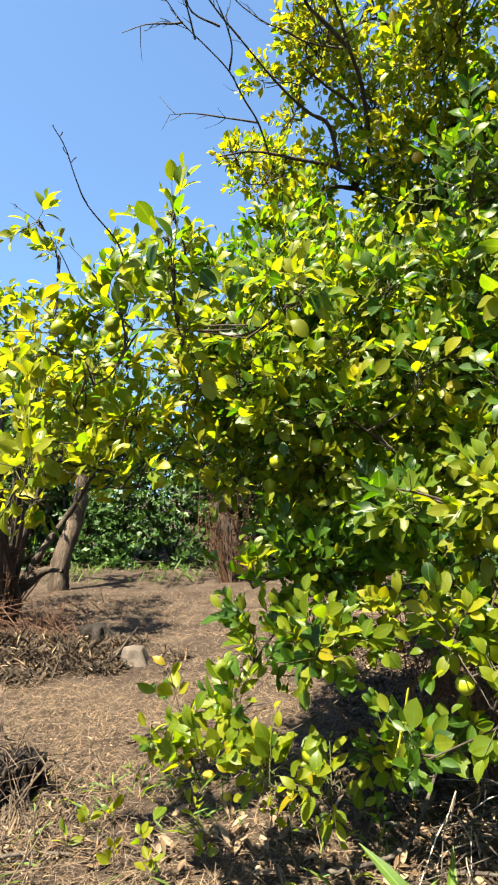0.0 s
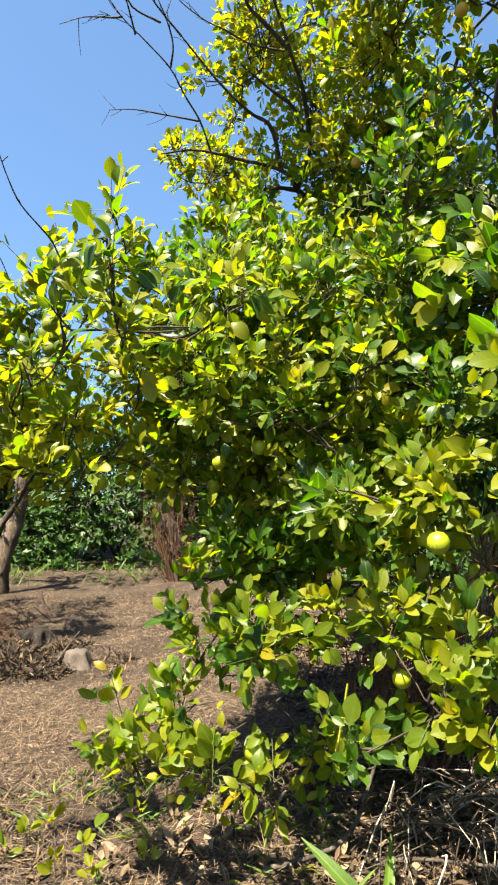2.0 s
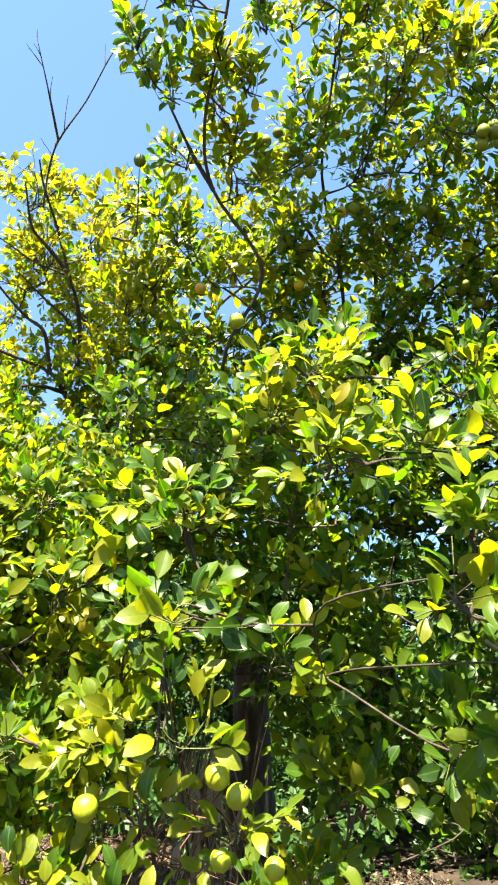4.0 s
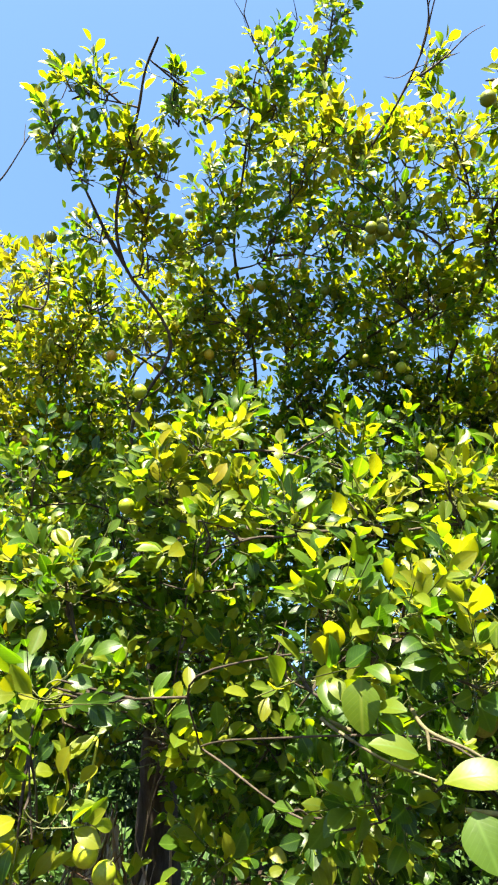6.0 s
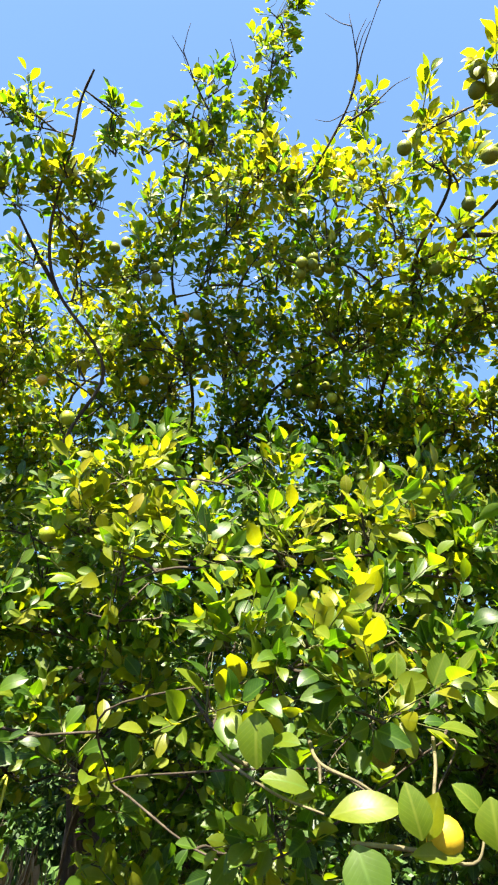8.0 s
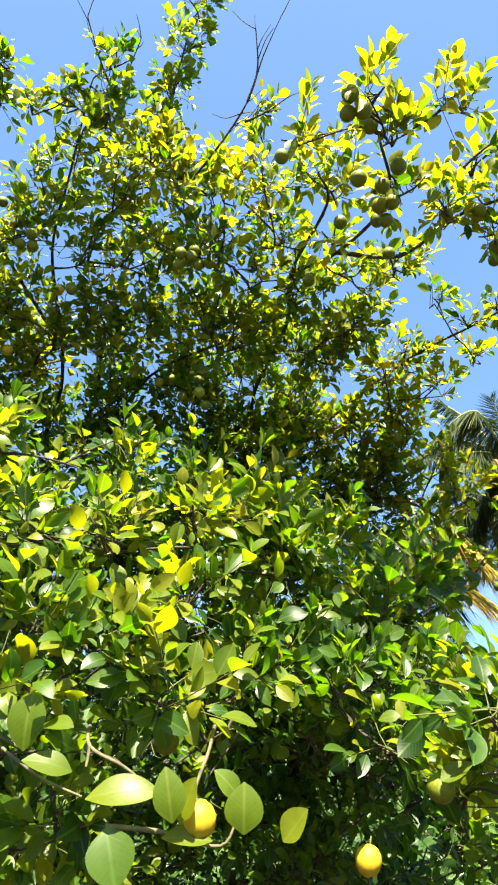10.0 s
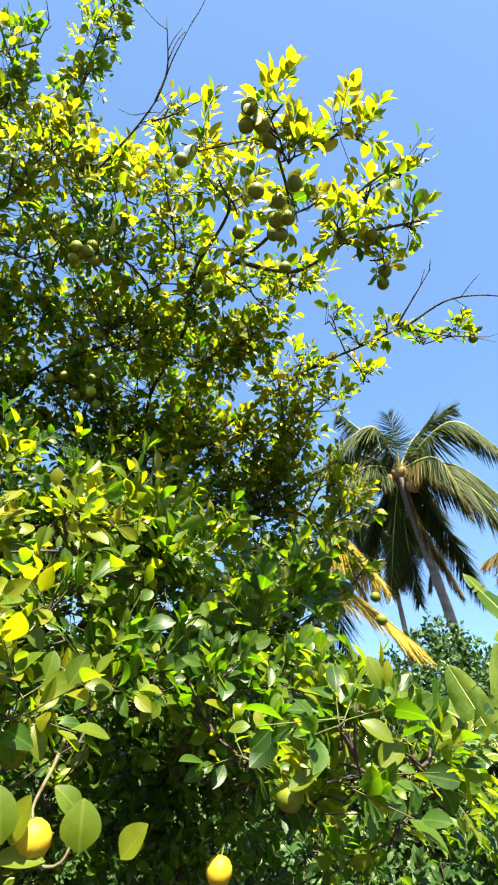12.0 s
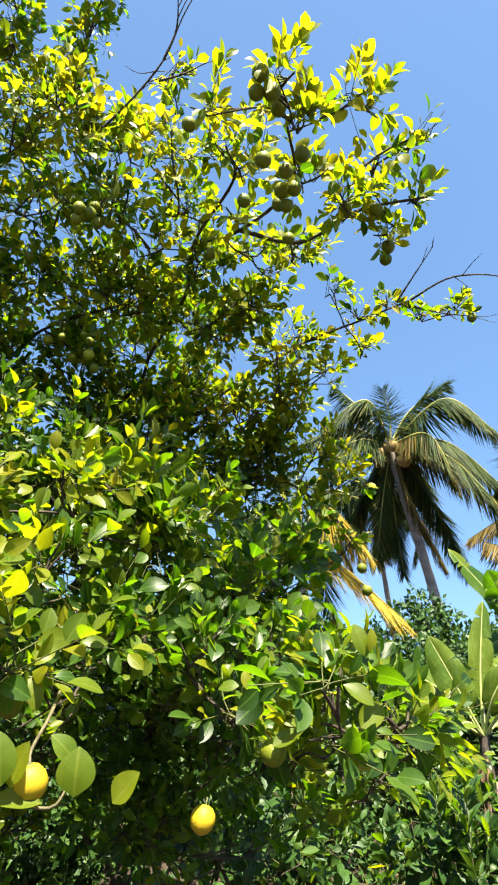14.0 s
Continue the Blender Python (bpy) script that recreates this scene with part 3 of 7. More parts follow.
TALL_CROWN_D = [
    (1.64, 1.34, 3.75, 0.18, 2.0), (2.10, 1.17, 3.26, 0.20, 1.2), (2.32, 1.07, 3.17, 0.20, 1.2),
    (2.36, 0.80, 3.19, 0.15, 1.6), (2.28, 1.34, 3.11, 0.24, 1.2), (2.51, 1.16, 3.07, 0.22, 1.4),
    (2.64, 0.95, 3.11, 0.18, 1.4), (2.07, 1.44, 3.18, 0.22, 1.2), (2.01, 0.91, 3.23, 0.15, 1.6),
    (2.13, 0.71, 3.15, 0.13, 1.8), (2.53, 0.81, 3.18, 0.12, 1.6), (1.94, 2.08, 3.23, 0.24, 0.9),
    (2.05, 1.82, 3.30, 0.22, 1.1), (2.05, 2.19, 2.99, 0.24, 0.7), (2.28, 1.99, 3.08, 0.22, 0.8),
    (1.77, 1.84, 3.29, 0.20, 1.2), (2.33, 1.82, 3.09, 0.24, 0.9), (2.53, 1.68, 3.07, 0.26, 0.9),
]
TALL_CROWN_E = [
    (2.46, 1.93, 2.80, 0.26, 0.7), (2.63, 1.75, 2.87, 0.24, 0.8), (2.87, 1.58, 2.79, 0.26, 0.8),
    (2.67, 1.88, 2.60, 0.26, 0.8), (2.89, 1.70, 2.57, 0.24, 0.9), (3.07, 1.43, 2.66, 0.22, 1.2),
    (1.45, 2.45, 3.31, 0.26, 1.1), (1.76, 2.43, 3.36, 0.26, 0.9), (2.11, 2.28, 3.32, 0.26, 0.8),
    (2.44, 2.07, 3.30, 0.26, 0.8), (2.61, 1.77, 3.29, 0.22, 0.9), (2.88, 1.61, 3.13, 0.24, 1.1),
    (1.36, 2.50, 2.81, 0.24, 1.2), (1.83, 2.40, 2.84, 0.22, 1.1), (1.38, 2.20, 2.89, 0.20, 1.4),
    (2.05, 2.42, 2.80, 0.24, 0.9), (1.18, 2.52, 2.87, 0.22, 1.2), (1.96, 2.48, 2.95, 0.24, 1.1),
]
TALL_CROWN_F = [
    (2.33, 2.30, 2.88, 0.24, 1.1), (2.64, 2.07, 2.85, 0.24, 1.1), (2.85, 1.75, 2.79, 0.24, 1.2),
    (1.66, 2.43, 3.04, 0.22, 1.2), (2.98, 1.53, 2.88, 0.22, 1.4), (2.86, 0.99, 2.98, 0.17, 2.2),
    (3.09, 1.02, 2.79, 0.17, 2.4), (2.91, 1.29, 2.82, 0.18, 2.0), (2.97, 1.03, 2.85, 0.18, 2.0),
    (3.17, 0.97, 2.57, 0.18, 2.2), (3.11, 1.28, 2.56, 0.22, 1.6), (2.72, 1.45, 2.94, 0.24, 1.2),
    (2.60, 1.17, 3.01, 0.20, 1.4), (0.90, 2.09, 3.07, 0.20, 1.6), (1.08, 2.13, 2.95, 0.20, 1.4),
    (0.66, 2.30, 3.33, 0.20, 3.9), (0.93, 2.54, 3.12, 0.24, 1.8), (1.32, 1.93, 3.12, 0.20, 1.2),
]
TALL_CROWN_G = [
    (0.79, 2.61, 3.04, 0.24, 3.1), (1.86, 1.50, 4.67, 0.20, 1.2), (1.79, 1.31, 4.79, 0.20, 1.2),
    (1.86, 1.60, 4.50, 0.18, 1.4), (1.77, 1.18, 4.96, 0.18, 1.2), (1.87, 1.05, 3.54, 0.20, 2.2),
    (1.93, 0.93, 3.94, 0.08, 1.4), (1.99, 0.94, 3.77, 0.10, 1.8), (2.38, 1.49, 3.24, 0.30, 1.4),
    (2.16, 1.69, 3.27, 0.30, 1.4), (1.89, 1.85, 3.17, 0.30, 1.4), (1.61, 2.10, 3.07, 0.26, 1.4),
    (1.30, 2.17, 3.15, 0.22, 1.4), (0.95, 2.87, 3.16, 0.30, 1.6), (2.58, 1.33, 3.17, 0.26, 1.4),
    (2.86, 1.71, 3.01, 0.28, 1.6), (2.44, 1.98, 3.03, 0.30, 1.2), (1.66, 2.53, 2.97, 0.26, 1.1),
]
TALL_CROWN_H = [
    (1.15, 2.94, 2.96, 0.34, 1.2), (2.17, 2.25, 2.96, 0.30, 0.9), (2.66, 1.90, 2.85, 0.26, 1.8),
    (0.67, 2.73, 3.43, 0.30, 3.5), (0.81, 3.11, 2.96, 0.30, 2.9), (1.59, 0.18, 2.94, 0.11, 3.0),
    (1.74, 0.20, 2.91, 0.14, 3.0), (1.61, 0.43, 3.01, 0.11, 3.0), (1.86, 0.09, 3.06, 0.08, 2.8),
    (1.94, 0.05, 3.07, 0.07, 2.4), (1.97, 0.31, 2.96, 0.15, 2.8), (2.15, 0.24, 2.98, 0.17, 2.6),
    (2.32, 0.17, 2.92, 0.12, 2.6), (1.96, 0.57, 3.24, 0.20, 2.0), (1.87, 0.81, 3.28, 0.22, 1.8),
    (1.81, 1.20, 3.30, 0.30, 1.6), (2.34, 0.58, 3.07, 0.18, 2.0), (2.22, 0.99, 3.19, 0.24, 1.4),
]
TALL_CROWN_I = [
    (2.53, 0.95, 3.10, 0.24, 1.6), (2.20, 1.44, 3.12, 0.34, 1.4), (2.79, 0.64, 3.19, 0.10, 1.2),
    (2.90, 0.91, 3.04, 0.22, 2.2), (3.09, 0.63, 3.00, 0.12, 2.0), (3.06, 0.82, 2.89, 0.12, 2.0),
    (2.97, 1.28, 2.80, 0.30, 1.8), (2.69, 1.67, 2.68, 0.30, 1.4), (3.13, 1.11, 2.72, 0.18, 2.8),
    (3.28, 0.88, 2.45, 0.20, 2.4), (3.22, 1.18, 2.45, 0.24, 1.6), (3.07, 1.54, 2.49, 0.30, 1.2),
    (3.18, 1.00, 2.22, 0.18, 2.2), (3.19, 1.38, 2.18, 0.26, 1.2), (3.29, 0.88, 2.09, 0.10, 2.8),
    (3.05, 0.31, 3.04, 0.06, 1.4), (2.95, 0.43, 3.12, 0.07, 1.4), (2.92, 0.57, 3.08, 0.08, 1.4),
]
TALL_CROWN_J = [
    (3.09, 0.16, 3.04, 0.05, 1.6), (2.20, 0.02, 3.15, 0.06, 1.2), (2.18, 0.15, 3.12, 0.08, 1.4),
    (2.33, 0.06, 3.02, 0.06, 1.8), (3.30, 1.11, 2.02, 0.16, 1.2),
]
TALL_CROWN_K = [
    (0.34, 3.49, 2.85, 0.24, 1.6), (0.45, 3.49, 2.54, 0.24, 1.4), (0.73, 3.42, 2.86, 0.24, 1.2), (0.84, 3.61, 2.59, 0.24, 1.2), (1.38, 3.38, 3.02, 0.24, 1.1), (1.32, 3.63, 2.73, 0.24, 1.1),
    (0.94, 3.07, 2.89, 0.24, 2.2), (0.91, 3.15, 2.64, 0.24, 1.1), (1.25, 3.01, 3.04, 0.24, 1.1), (1.36, 3.14, 2.72, 0.24, 0.9), (1.67, 2.76, 2.89, 0.24, 0.9), (1.79, 2.99, 2.79, 0.24, 0.8),
    (1.98, 2.46, 2.70, 0.24, 0.7), (1.99, 2.74, 2.66, 0.24, 0.7), (2.34, 2.39, 2.98, 0.24, 0.7), (2.37, 2.54, 2.75, 0.24, 0.7), (2.70, 2.24, 2.90, 0.24, 0.8), (2.87, 2.37, 2.70, 0.24, 0.9),
]
TALL_CROWN_L = [
    (3.01, 1.98, 2.97, 0.24, 1.1), (3.04, 2.01, 2.60, 0.24, 1.1), (2.26, 2.32, 2.50, 0.24, 0.7), (2.17, 2.18, 2.34, 0.24, 0.7), (2.44, 1.94, 2.48, 0.24, 0.7), (2.49, 1.99, 2.36, 0.24, 0.7),
    (2.78, 1.94, 2.61, 0.24, 0.9), (2.63, 1.83, 2.34, 0.24, 0.9), (3.08, 1.59, 2.66, 0.24, 1.2), (3.20, 1.64, 2.45, 0.24, 1.4), (3.17, 1.30, 2.64, 0.22, 1.4), (3.15, 1.37, 2.41, 0.24, 1.2),
    (0.33, 3.17, 2.60, 0.24, 1.2), (0.38, 3.56, 2.52, 0.24, 1.4), (0.78, 3.27, 2.64, 0.24, 1.2), (0.73, 3.42, 2.43, 0.24, 1.1), (1.16, 3.37, 2.67, 0.24, 1.1), (1.15, 3.37, 2.46, 0.24, 1.1),
]
TALL_CROWN_N = [
    (1.68, 1.67, 4.09, 0.13, 2.8), (1.83, 1.62, 4.00, 0.13, 2.8), (1.88, 1.52, 4.12, 0.13, 2.8), (1.83, 1.71, 3.72, 0.13, 2.8), (2.00, 1.55, 3.90, 0.13, 2.8),
    (1.73, 1.75, 3.87, 0.13, 2.8), (1.99, 1.68, 3.66, 0.13, 1.2), (1.79, 1.78, 3.53, 0.13, 1.2), (2.15, 1.62, 3.76, 0.13, 1.2),
]
TALL_CROWN_M = [
    (0.09, 3.57, 3.65, 0.15, 3.6), (0.24, 3.79, 3.51, 0.17, 3.6), (0.07, 3.87, 3.35, 0.16, 3.6), (0.31, 3.59, 3.64, 0.16, 3.6),
    (0.44, 3.26, 3.91, 0.18, 3.6), (0.34, 3.37, 3.78, 0.16, 3.6), (0.18, 3.99, 3.13, 0.18, 3.6), (0.53, 3.04, 4.01, 0.14, 3.6),
    (0.71, 3.22, 3.94, 0.18, 3.6), (0.34, 3.04, 4.02, 0.12, 3.6), (0.56, 3.61, 3.77, 0.20, 3.6),
]
TALL_CROWN = TALL_CROWN_N + TALL_CROWN_M + TALL_CROWN_K + TALL_CROWN_L + TALL_CROWN_A + TALL_CROWN_B + TALL_CROWN_C + TALL_CROWN_D + TALL_CROWN_E + TALL_CROWN_F + TALL_CROWN_G + TALL_CROWN_H + TALL_CROWN_I + TALL_CROWN_J
NEAR_CROWN_A = [
    (0.11, 2.86, 2.30, 0.22, 1.2), (0.39, 2.87, 2.21, 0.28, 1.2), (0.65, 2.76, 2.13, 0.30, 1.0),
    (0.92, 2.61, 2.02, 0.30, 1.2), (0.07, 2.88, 1.93, 0.28, 1.4), (0.37, 2.79, 1.82, 0.30, 1.0),
    (0.66, 2.66, 1.73, 0.30, 1.0), (0.89, 2.51, 1.64, 0.28, 1.6), (0.13, 2.86, 1.51, 0.26, 1.0),
    (0.41, 2.65, 1.45, 0.28, 1.0), (0.65, 2.41, 1.37, 0.26, 1.4), (0.78, 2.17, 1.27, 0.22, 1.6),
    (0.27, 2.78, 1.22, 0.26, 0.6), (0.54, 2.54, 1.12, 0.26, 0.8), (-0.23, 2.37, 2.11, 0.08, 1.9),
    (-0.27, 2.27, 2.21, 0.03, 2.1), (-0.45, 2.36, 2.03, 0.10, 2.3), (-0.34, 2.41, 1.95, 0.12, 1.9),
]
NEAR_CROWN_B = [
    (-0.15, 2.52, 2.03, 0.14, 1.7), (-0.55, 2.30, 1.83, 0.13, 1.9), (-0.74, 2.17, 1.68, 0.10, 3.1),
    (-0.61, 2.27, 1.68, 0.12, 3.1), (-0.74, 2.04, 1.48, 0.11, 3.5), (-0.59, 2.15, 1.50, 0.12, 3.3),
    (-0.44, 2.27, 1.63, 0.13, 2.5), (-0.38, 2.17, 1.41, 0.13, 3.1), (-0.23, 2.40, 1.70, 0.14, 2.2),
    (-0.09, 2.50, 1.76, 0.14, 2.1), (-0.09, 2.46, 1.46, 0.14, 2.4), (-0.26, 2.25, 1.34, 0.12, 2.8),
    (-0.15, 2.32, 1.28, 0.12, 2.6), (-0.17, 2.23, 1.56, 0.10, 2.6), (-0.02, 2.34, 1.59, 0.11, 2.4),
    (-0.05, 2.48, 1.20, 0.12, 2.0), (-0.60, 1.91, 1.30, 0.11, 3.4), (-0.44, 1.96, 1.23, 0.11, 3.3),
]
NEAR_CROWN_C = [
    (-0.34, 2.04, 1.22, 0.10, 3.1), (-0.67, 1.88, 1.20, 0.09, 3.3), (-0.60, 1.96, 1.15, 0.08, 3.1),
    (-0.75, 2.21, 2.16, 0.03, 2.1), (-0.70, 2.28, 2.05, 0.02, 2.3), (-0.04, 2.67, 1.39, 0.16, 2.1),
    (-0.09, 2.48, 1.62, 0.12, 1.6), (0.06, 2.55, 1.54, 0.12, 1.3), (-0.12, 2.38, 1.82, 0.10, 1.6),
    (-0.01, 2.58, 1.27, 0.12, 1.0), (-0.23, 2.33, 1.51, 0.10, 2.2), (0.18, 2.63, 1.69, 0.14, 1.1),
    (0.29, 2.63, 2.02, 0.14, 1.1), (-0.71, 2.25, 1.81, 0.08, 2.9), (-0.49, 2.29, 1.47, 0.10, 3.0),
    (-0.81, 2.15, 1.62, 0.09, 3.1), (-0.54, 2.18, 1.36, 0.10, 3.1), (-0.31, 2.45, 1.85, 0.10, 2.2),
]
NEAR_CROWN_D = [
    (0.15, 2.37, 0.92, 0.20, 0.2), (0.40, 2.35, 0.92, 0.23, 0.1), (0.55, 2.13, 1.09, 0.17, 0.8),
    (0.21, 2.07, 0.67, 0.17, 1.0), (0.01, 2.16, 0.87, 0.10, 1.4), (0.03, 2.08, 0.69, 0.14, 1.0),
    (0.32, 2.12, 0.68, 0.14, 1.0), (0.47, 2.12, 0.78, 0.12, 2.0), (0.58, 2.11, 0.90, 0.17, 0.6),
    (0.62, 1.87, 0.79, 0.15, 1.6), (-0.04, 1.93, 0.53, 0.11, 1.6), (-0.20, 1.90, 0.51, 0.08, 1.6),
    (-0.13, 1.82, 0.42, 0.11, 1.8), (0.06, 1.82, 0.39, 0.11, 2.2), (0.22, 1.80, 0.35, 0.08, 2.4),
    (0.42, 2.00, 0.36, 0.11, 1.0), (0.55, 1.97, 0.37, 0.11, 0.4), (0.66, 1.89, 0.99, 0.14, 1.4),
]
NEAR_CROWN_E = [
    (0.11, 2.41, 1.95, 0.17, 1.7), (0.43, 2.42, 1.93, 0.18, 1.5), (0.78, 2.27, 1.92, 0.18, 1.2),
    (1.05, 2.11, 1.85, 0.20, 1.4), (1.12, 1.64, 2.06, 0.16, 1.4), (1.15, 1.43, 2.15, 0.14, 1.6),
    (1.24, 1.37, 1.94, 0.16, 1.8), (1.11, 1.79, 1.99, 0.14, 1.6), (0.57, 2.08, 1.55, 0.15, 1.4),
    (0.30, 2.27, 1.46, 0.16, 1.5), (0.05, 2.28, 1.65, 0.16, 1.7), (0.33, 2.23, 1.66, 0.14, 1.7),
    (0.76, 2.13, 1.66, 0.14, 1.2), (0.08, 2.21, 1.43, 0.14, 1.5), (0.18, 2.20, 1.57, 0.13, 1.7),
    (0.82, 1.90, 1.42, 0.14, 0.8), (1.14, 2.04, 1.48, 0.16, 0.3), (1.40, 2.09, 1.74, 0.24, 0.2),
]
NEAR_CROWN_F = [
    (1.36, 1.68, 1.57, 0.14, 0.8), (0.68, 1.79, 1.16, 0.14, 1.8),
    (1.18, 1.48, 1.27, 0.11, 0.8), (0.47, 2.12, 1.10, 0.16, 0.8), (0.21, 2.21, 0.91, 0.18, 0.1),
    (0.73, 1.72, 1.16, 0.08, 2.4), (0.79, 1.69, 0.98, 0.07, 2.2), (0.70, 1.62, 0.76, 0.06, 1.6),
    (0.72, 1.56, 0.60, 0.07, 1.4), (0.54, 1.76, 0.76, 0.10, 1.4), (0.22, 1.87, 0.72, 0.14, 1.2),
    (0.61, 1.55, 0.65, 0.10, 1.4), (0.69, 1.50, 0.57, 0.09, 1.2), (0.42, 1.59, 0.53, 0.05, 0.4),
    (1.03, 1.65, 0.92, 0.07, 1.4), (1.23, 1.63, 0.79, 0.11, 1.0), (1.13, 1.52, 0.64, 0.10, 1.6),
]
NEAR_CROWN_G = [
    (1.27, 1.92, 0.65, 0.14, 0.6), (1.28, 1.52, 1.02, 0.14, 0.6), (1.04, 2.12, 0.59, 0.06, 1.0),
    (0.78, 1.44, 1.68, 0.17, 1.0), (0.72, 1.28, 1.41, 0.09, 0.6), (1.05, 1.49, 1.99, 0.18, 1.0),
    (1.25, 1.52, 2.24, 0.19, 0.8), (1.19, 1.03, 1.79, 0.12, 1.0), (1.07, 1.22, 1.78, 0.12, 1.4),
    (1.42, 0.98, 1.82, 0.15, 1.6), (1.64, 0.89, 1.89, 0.14, 1.8), (1.69, 1.38, 2.23, 0.20, 0.1),
    (1.19, 0.87, 1.55, 0.11, 1.0), (1.34, 0.80, 1.55, 0.12, 1.2), (1.54, 0.79, 1.63, 0.14, 1.0),
    (1.12, 0.86, 1.43, 0.08, 1.6), (1.37, 0.98, 1.22, 0.12, 0.4),
]
NEAR_CROWN_H = [
    (1.41, 0.68, 1.42, 0.12, 0.8), (0.74, 1.27, 1.17, 0.08, 2.1), (1.08, 1.50, 1.33, 0.08, 0.6),
    (1.40, 1.21, 1.15, 0.12, 0.1), (1.94, 0.90, 1.86, 0.18, 0.6), (2.12, 0.82, 1.92, 0.17, 0.8),
    (1.79, 0.72, 1.52, 0.12, 0.1), (2.15, 0.69, 1.68, 0.17, 0.4), (1.57, 0.67, 1.46, 0.086, 0.5),
    (1.92, 0.55, 1.35, 0.112, 0.1),
    (1.24, 0.81, 1.48, 0.10, 0.6), (1.86, 0.63, 1.44, 0.103, 0.1), (1.83, 0.93, 2.00, 0.16, 1.2),
    (1.91, 0.81, 1.82, 0.16, 0.6), (1.64, 0.72, 1.54, 0.11, 0.1), (1.82, 0.56, 1.48, 0.0946, 0.1),
]
NEAR_CROWN_I = [
    (2.09, 0.54, 1.48, 0.12, 0.4), (2.25, 0.80, 1.66, 0.15, 0.1),
    (1.83, 0.48, 1.34, 0.086, 0.2), (1.77, 0.21, 1.28, 0.07, 0.1), (1.86, 0.16, 1.33, 0.07, 0.6),
    (1.85, 0.37, 1.23, 0.06, 1.8), (2.49, 0.75, 1.82, 0.17, 0.4),
    (2.08, 0.17, 1.31, 0.08, 0.1), (2.19, 0.38, 1.42, 0.07, 0.6),
    (2.15, 0.25, 1.30, 0.09, 0.6), (2.45, 0.31, 1.27, 0.11, 0.6), (2.08, 0.38, 1.37, 0.09, 0.8),
    (2.39, 0.44, 1.17, 0.13, 0.6), (2.74, 0.39, 1.20, 0.13, 0.8), (2.38, 0.63, 1.09, 0.13, 0.6),
]
NEAR_CROWN_J = [
    (-0.17, 1.60, 1.82, 0.03, 1.4), (-0.165, 1.62, 1.75, 0.032, 1.2), (-0.16, 1.65, 1.67, 0.034, 1.0), (-0.15, 1.70, 1.58, 0.06, 1.2),
    (0.15, 1.85, 1.76, 0.12, 1.2), (0.02, 1.90, 1.66, 0.10, 1.4), (-0.41, 1.86, 1.80, 0.08, 1.8), (-0.33, 1.92, 1.70, 0.10, 2.0),
    (0.46, 1.76, 1.13, 0.10, 0.6), (-0.52, 1.60, 1.23, 0.07, 3.2), (0.37, 2.15, 1.43, 0.12, 1.2), (0.50, 2.23, 1.87, 0.15, 0.9),
    (1.72, 0.18, 1.38, 0.05, 0.4), (-0.46, 1.98, 1.55, 0.10, 2.8), (-0.62, 1.85, 1.42, 0.09, 3.2),
]
NEAR_CROWN_K = [
    (0.20, 2.55, 1.86, 0.11, 2.2), (0.36, 2.52, 1.95, 0.11, 2.2), (0.52, 2.50, 1.81, 0.11, 2.2), (0.24, 2.57, 1.58, 0.11, 2.2), (0.40, 2.51, 1.62, 0.11, 2.2),
    (0.56, 2.51, 1.48, 0.11, 2.2), (0.29, 2.55, 1.30, 0.11, 2.2), (0.46, 2.49, 1.28, 0.11, 2.2), (0.15, 2.55, 1.11, 0.11, 2.2), (0.35, 2.50, 1.04, 0.11, 2.2),
    (0.57, 2.48, 1.16, 0.11, 2.2), (0.02, 2.58, 1.72, 0.11, 2.2), (-0.11, 2.56, 1.49, 0.11, 2.2),
]
NEAR_CROWN = NEAR_CROWN_K + NEAR_CROWN_J + NEAR_CROWN_A + NEAR_CROWN_B + NEAR_CROWN_C + NEAR_CROWN_D + NEAR_CROWN_E + NEAR_CROWN_F + NEAR_CROWN_G + NEAR_CROWN_H + NEAR_CROWN_I
INNER_CROWN_A = [
    (0.16, 2.87, 2.21, 0.34, 0.8), (0.18, 3.11, 1.83, 0.34, 0.8), (0.21, 3.28, 1.49, 0.34, 0.8),
    (0.22, 3.06, 1.08, 0.34, 0.8), (0.58, 2.97, 2.16, 0.34, 0.8), (0.52, 3.19, 1.86, 0.34, 0.8),
    (0.51, 3.02, 1.48, 0.34, 0.8), (0.55, 3.15, 1.09, 0.34, 0.8), (0.90, 3.02, 2.18, 0.34, 0.8),
    (0.78, 2.91, 1.81, 0.34, 0.8), (0.83, 3.08, 1.39, 0.34, 0.8), (0.88, 3.20, 1.10, 0.34, 0.8),
    (1.06, 2.74, 2.10, 0.34, 0.8), (1.04, 2.95, 1.83, 0.34, 0.8), (1.11, 3.13, 1.41, 0.34, 0.8),
    (1.05, 2.90, 1.12, 0.34, 0.8), (-0.05, 2.67, 2.01, 0.30, 0.7), (-0.02, 2.87, 1.71, 0.30, 0.7),
]
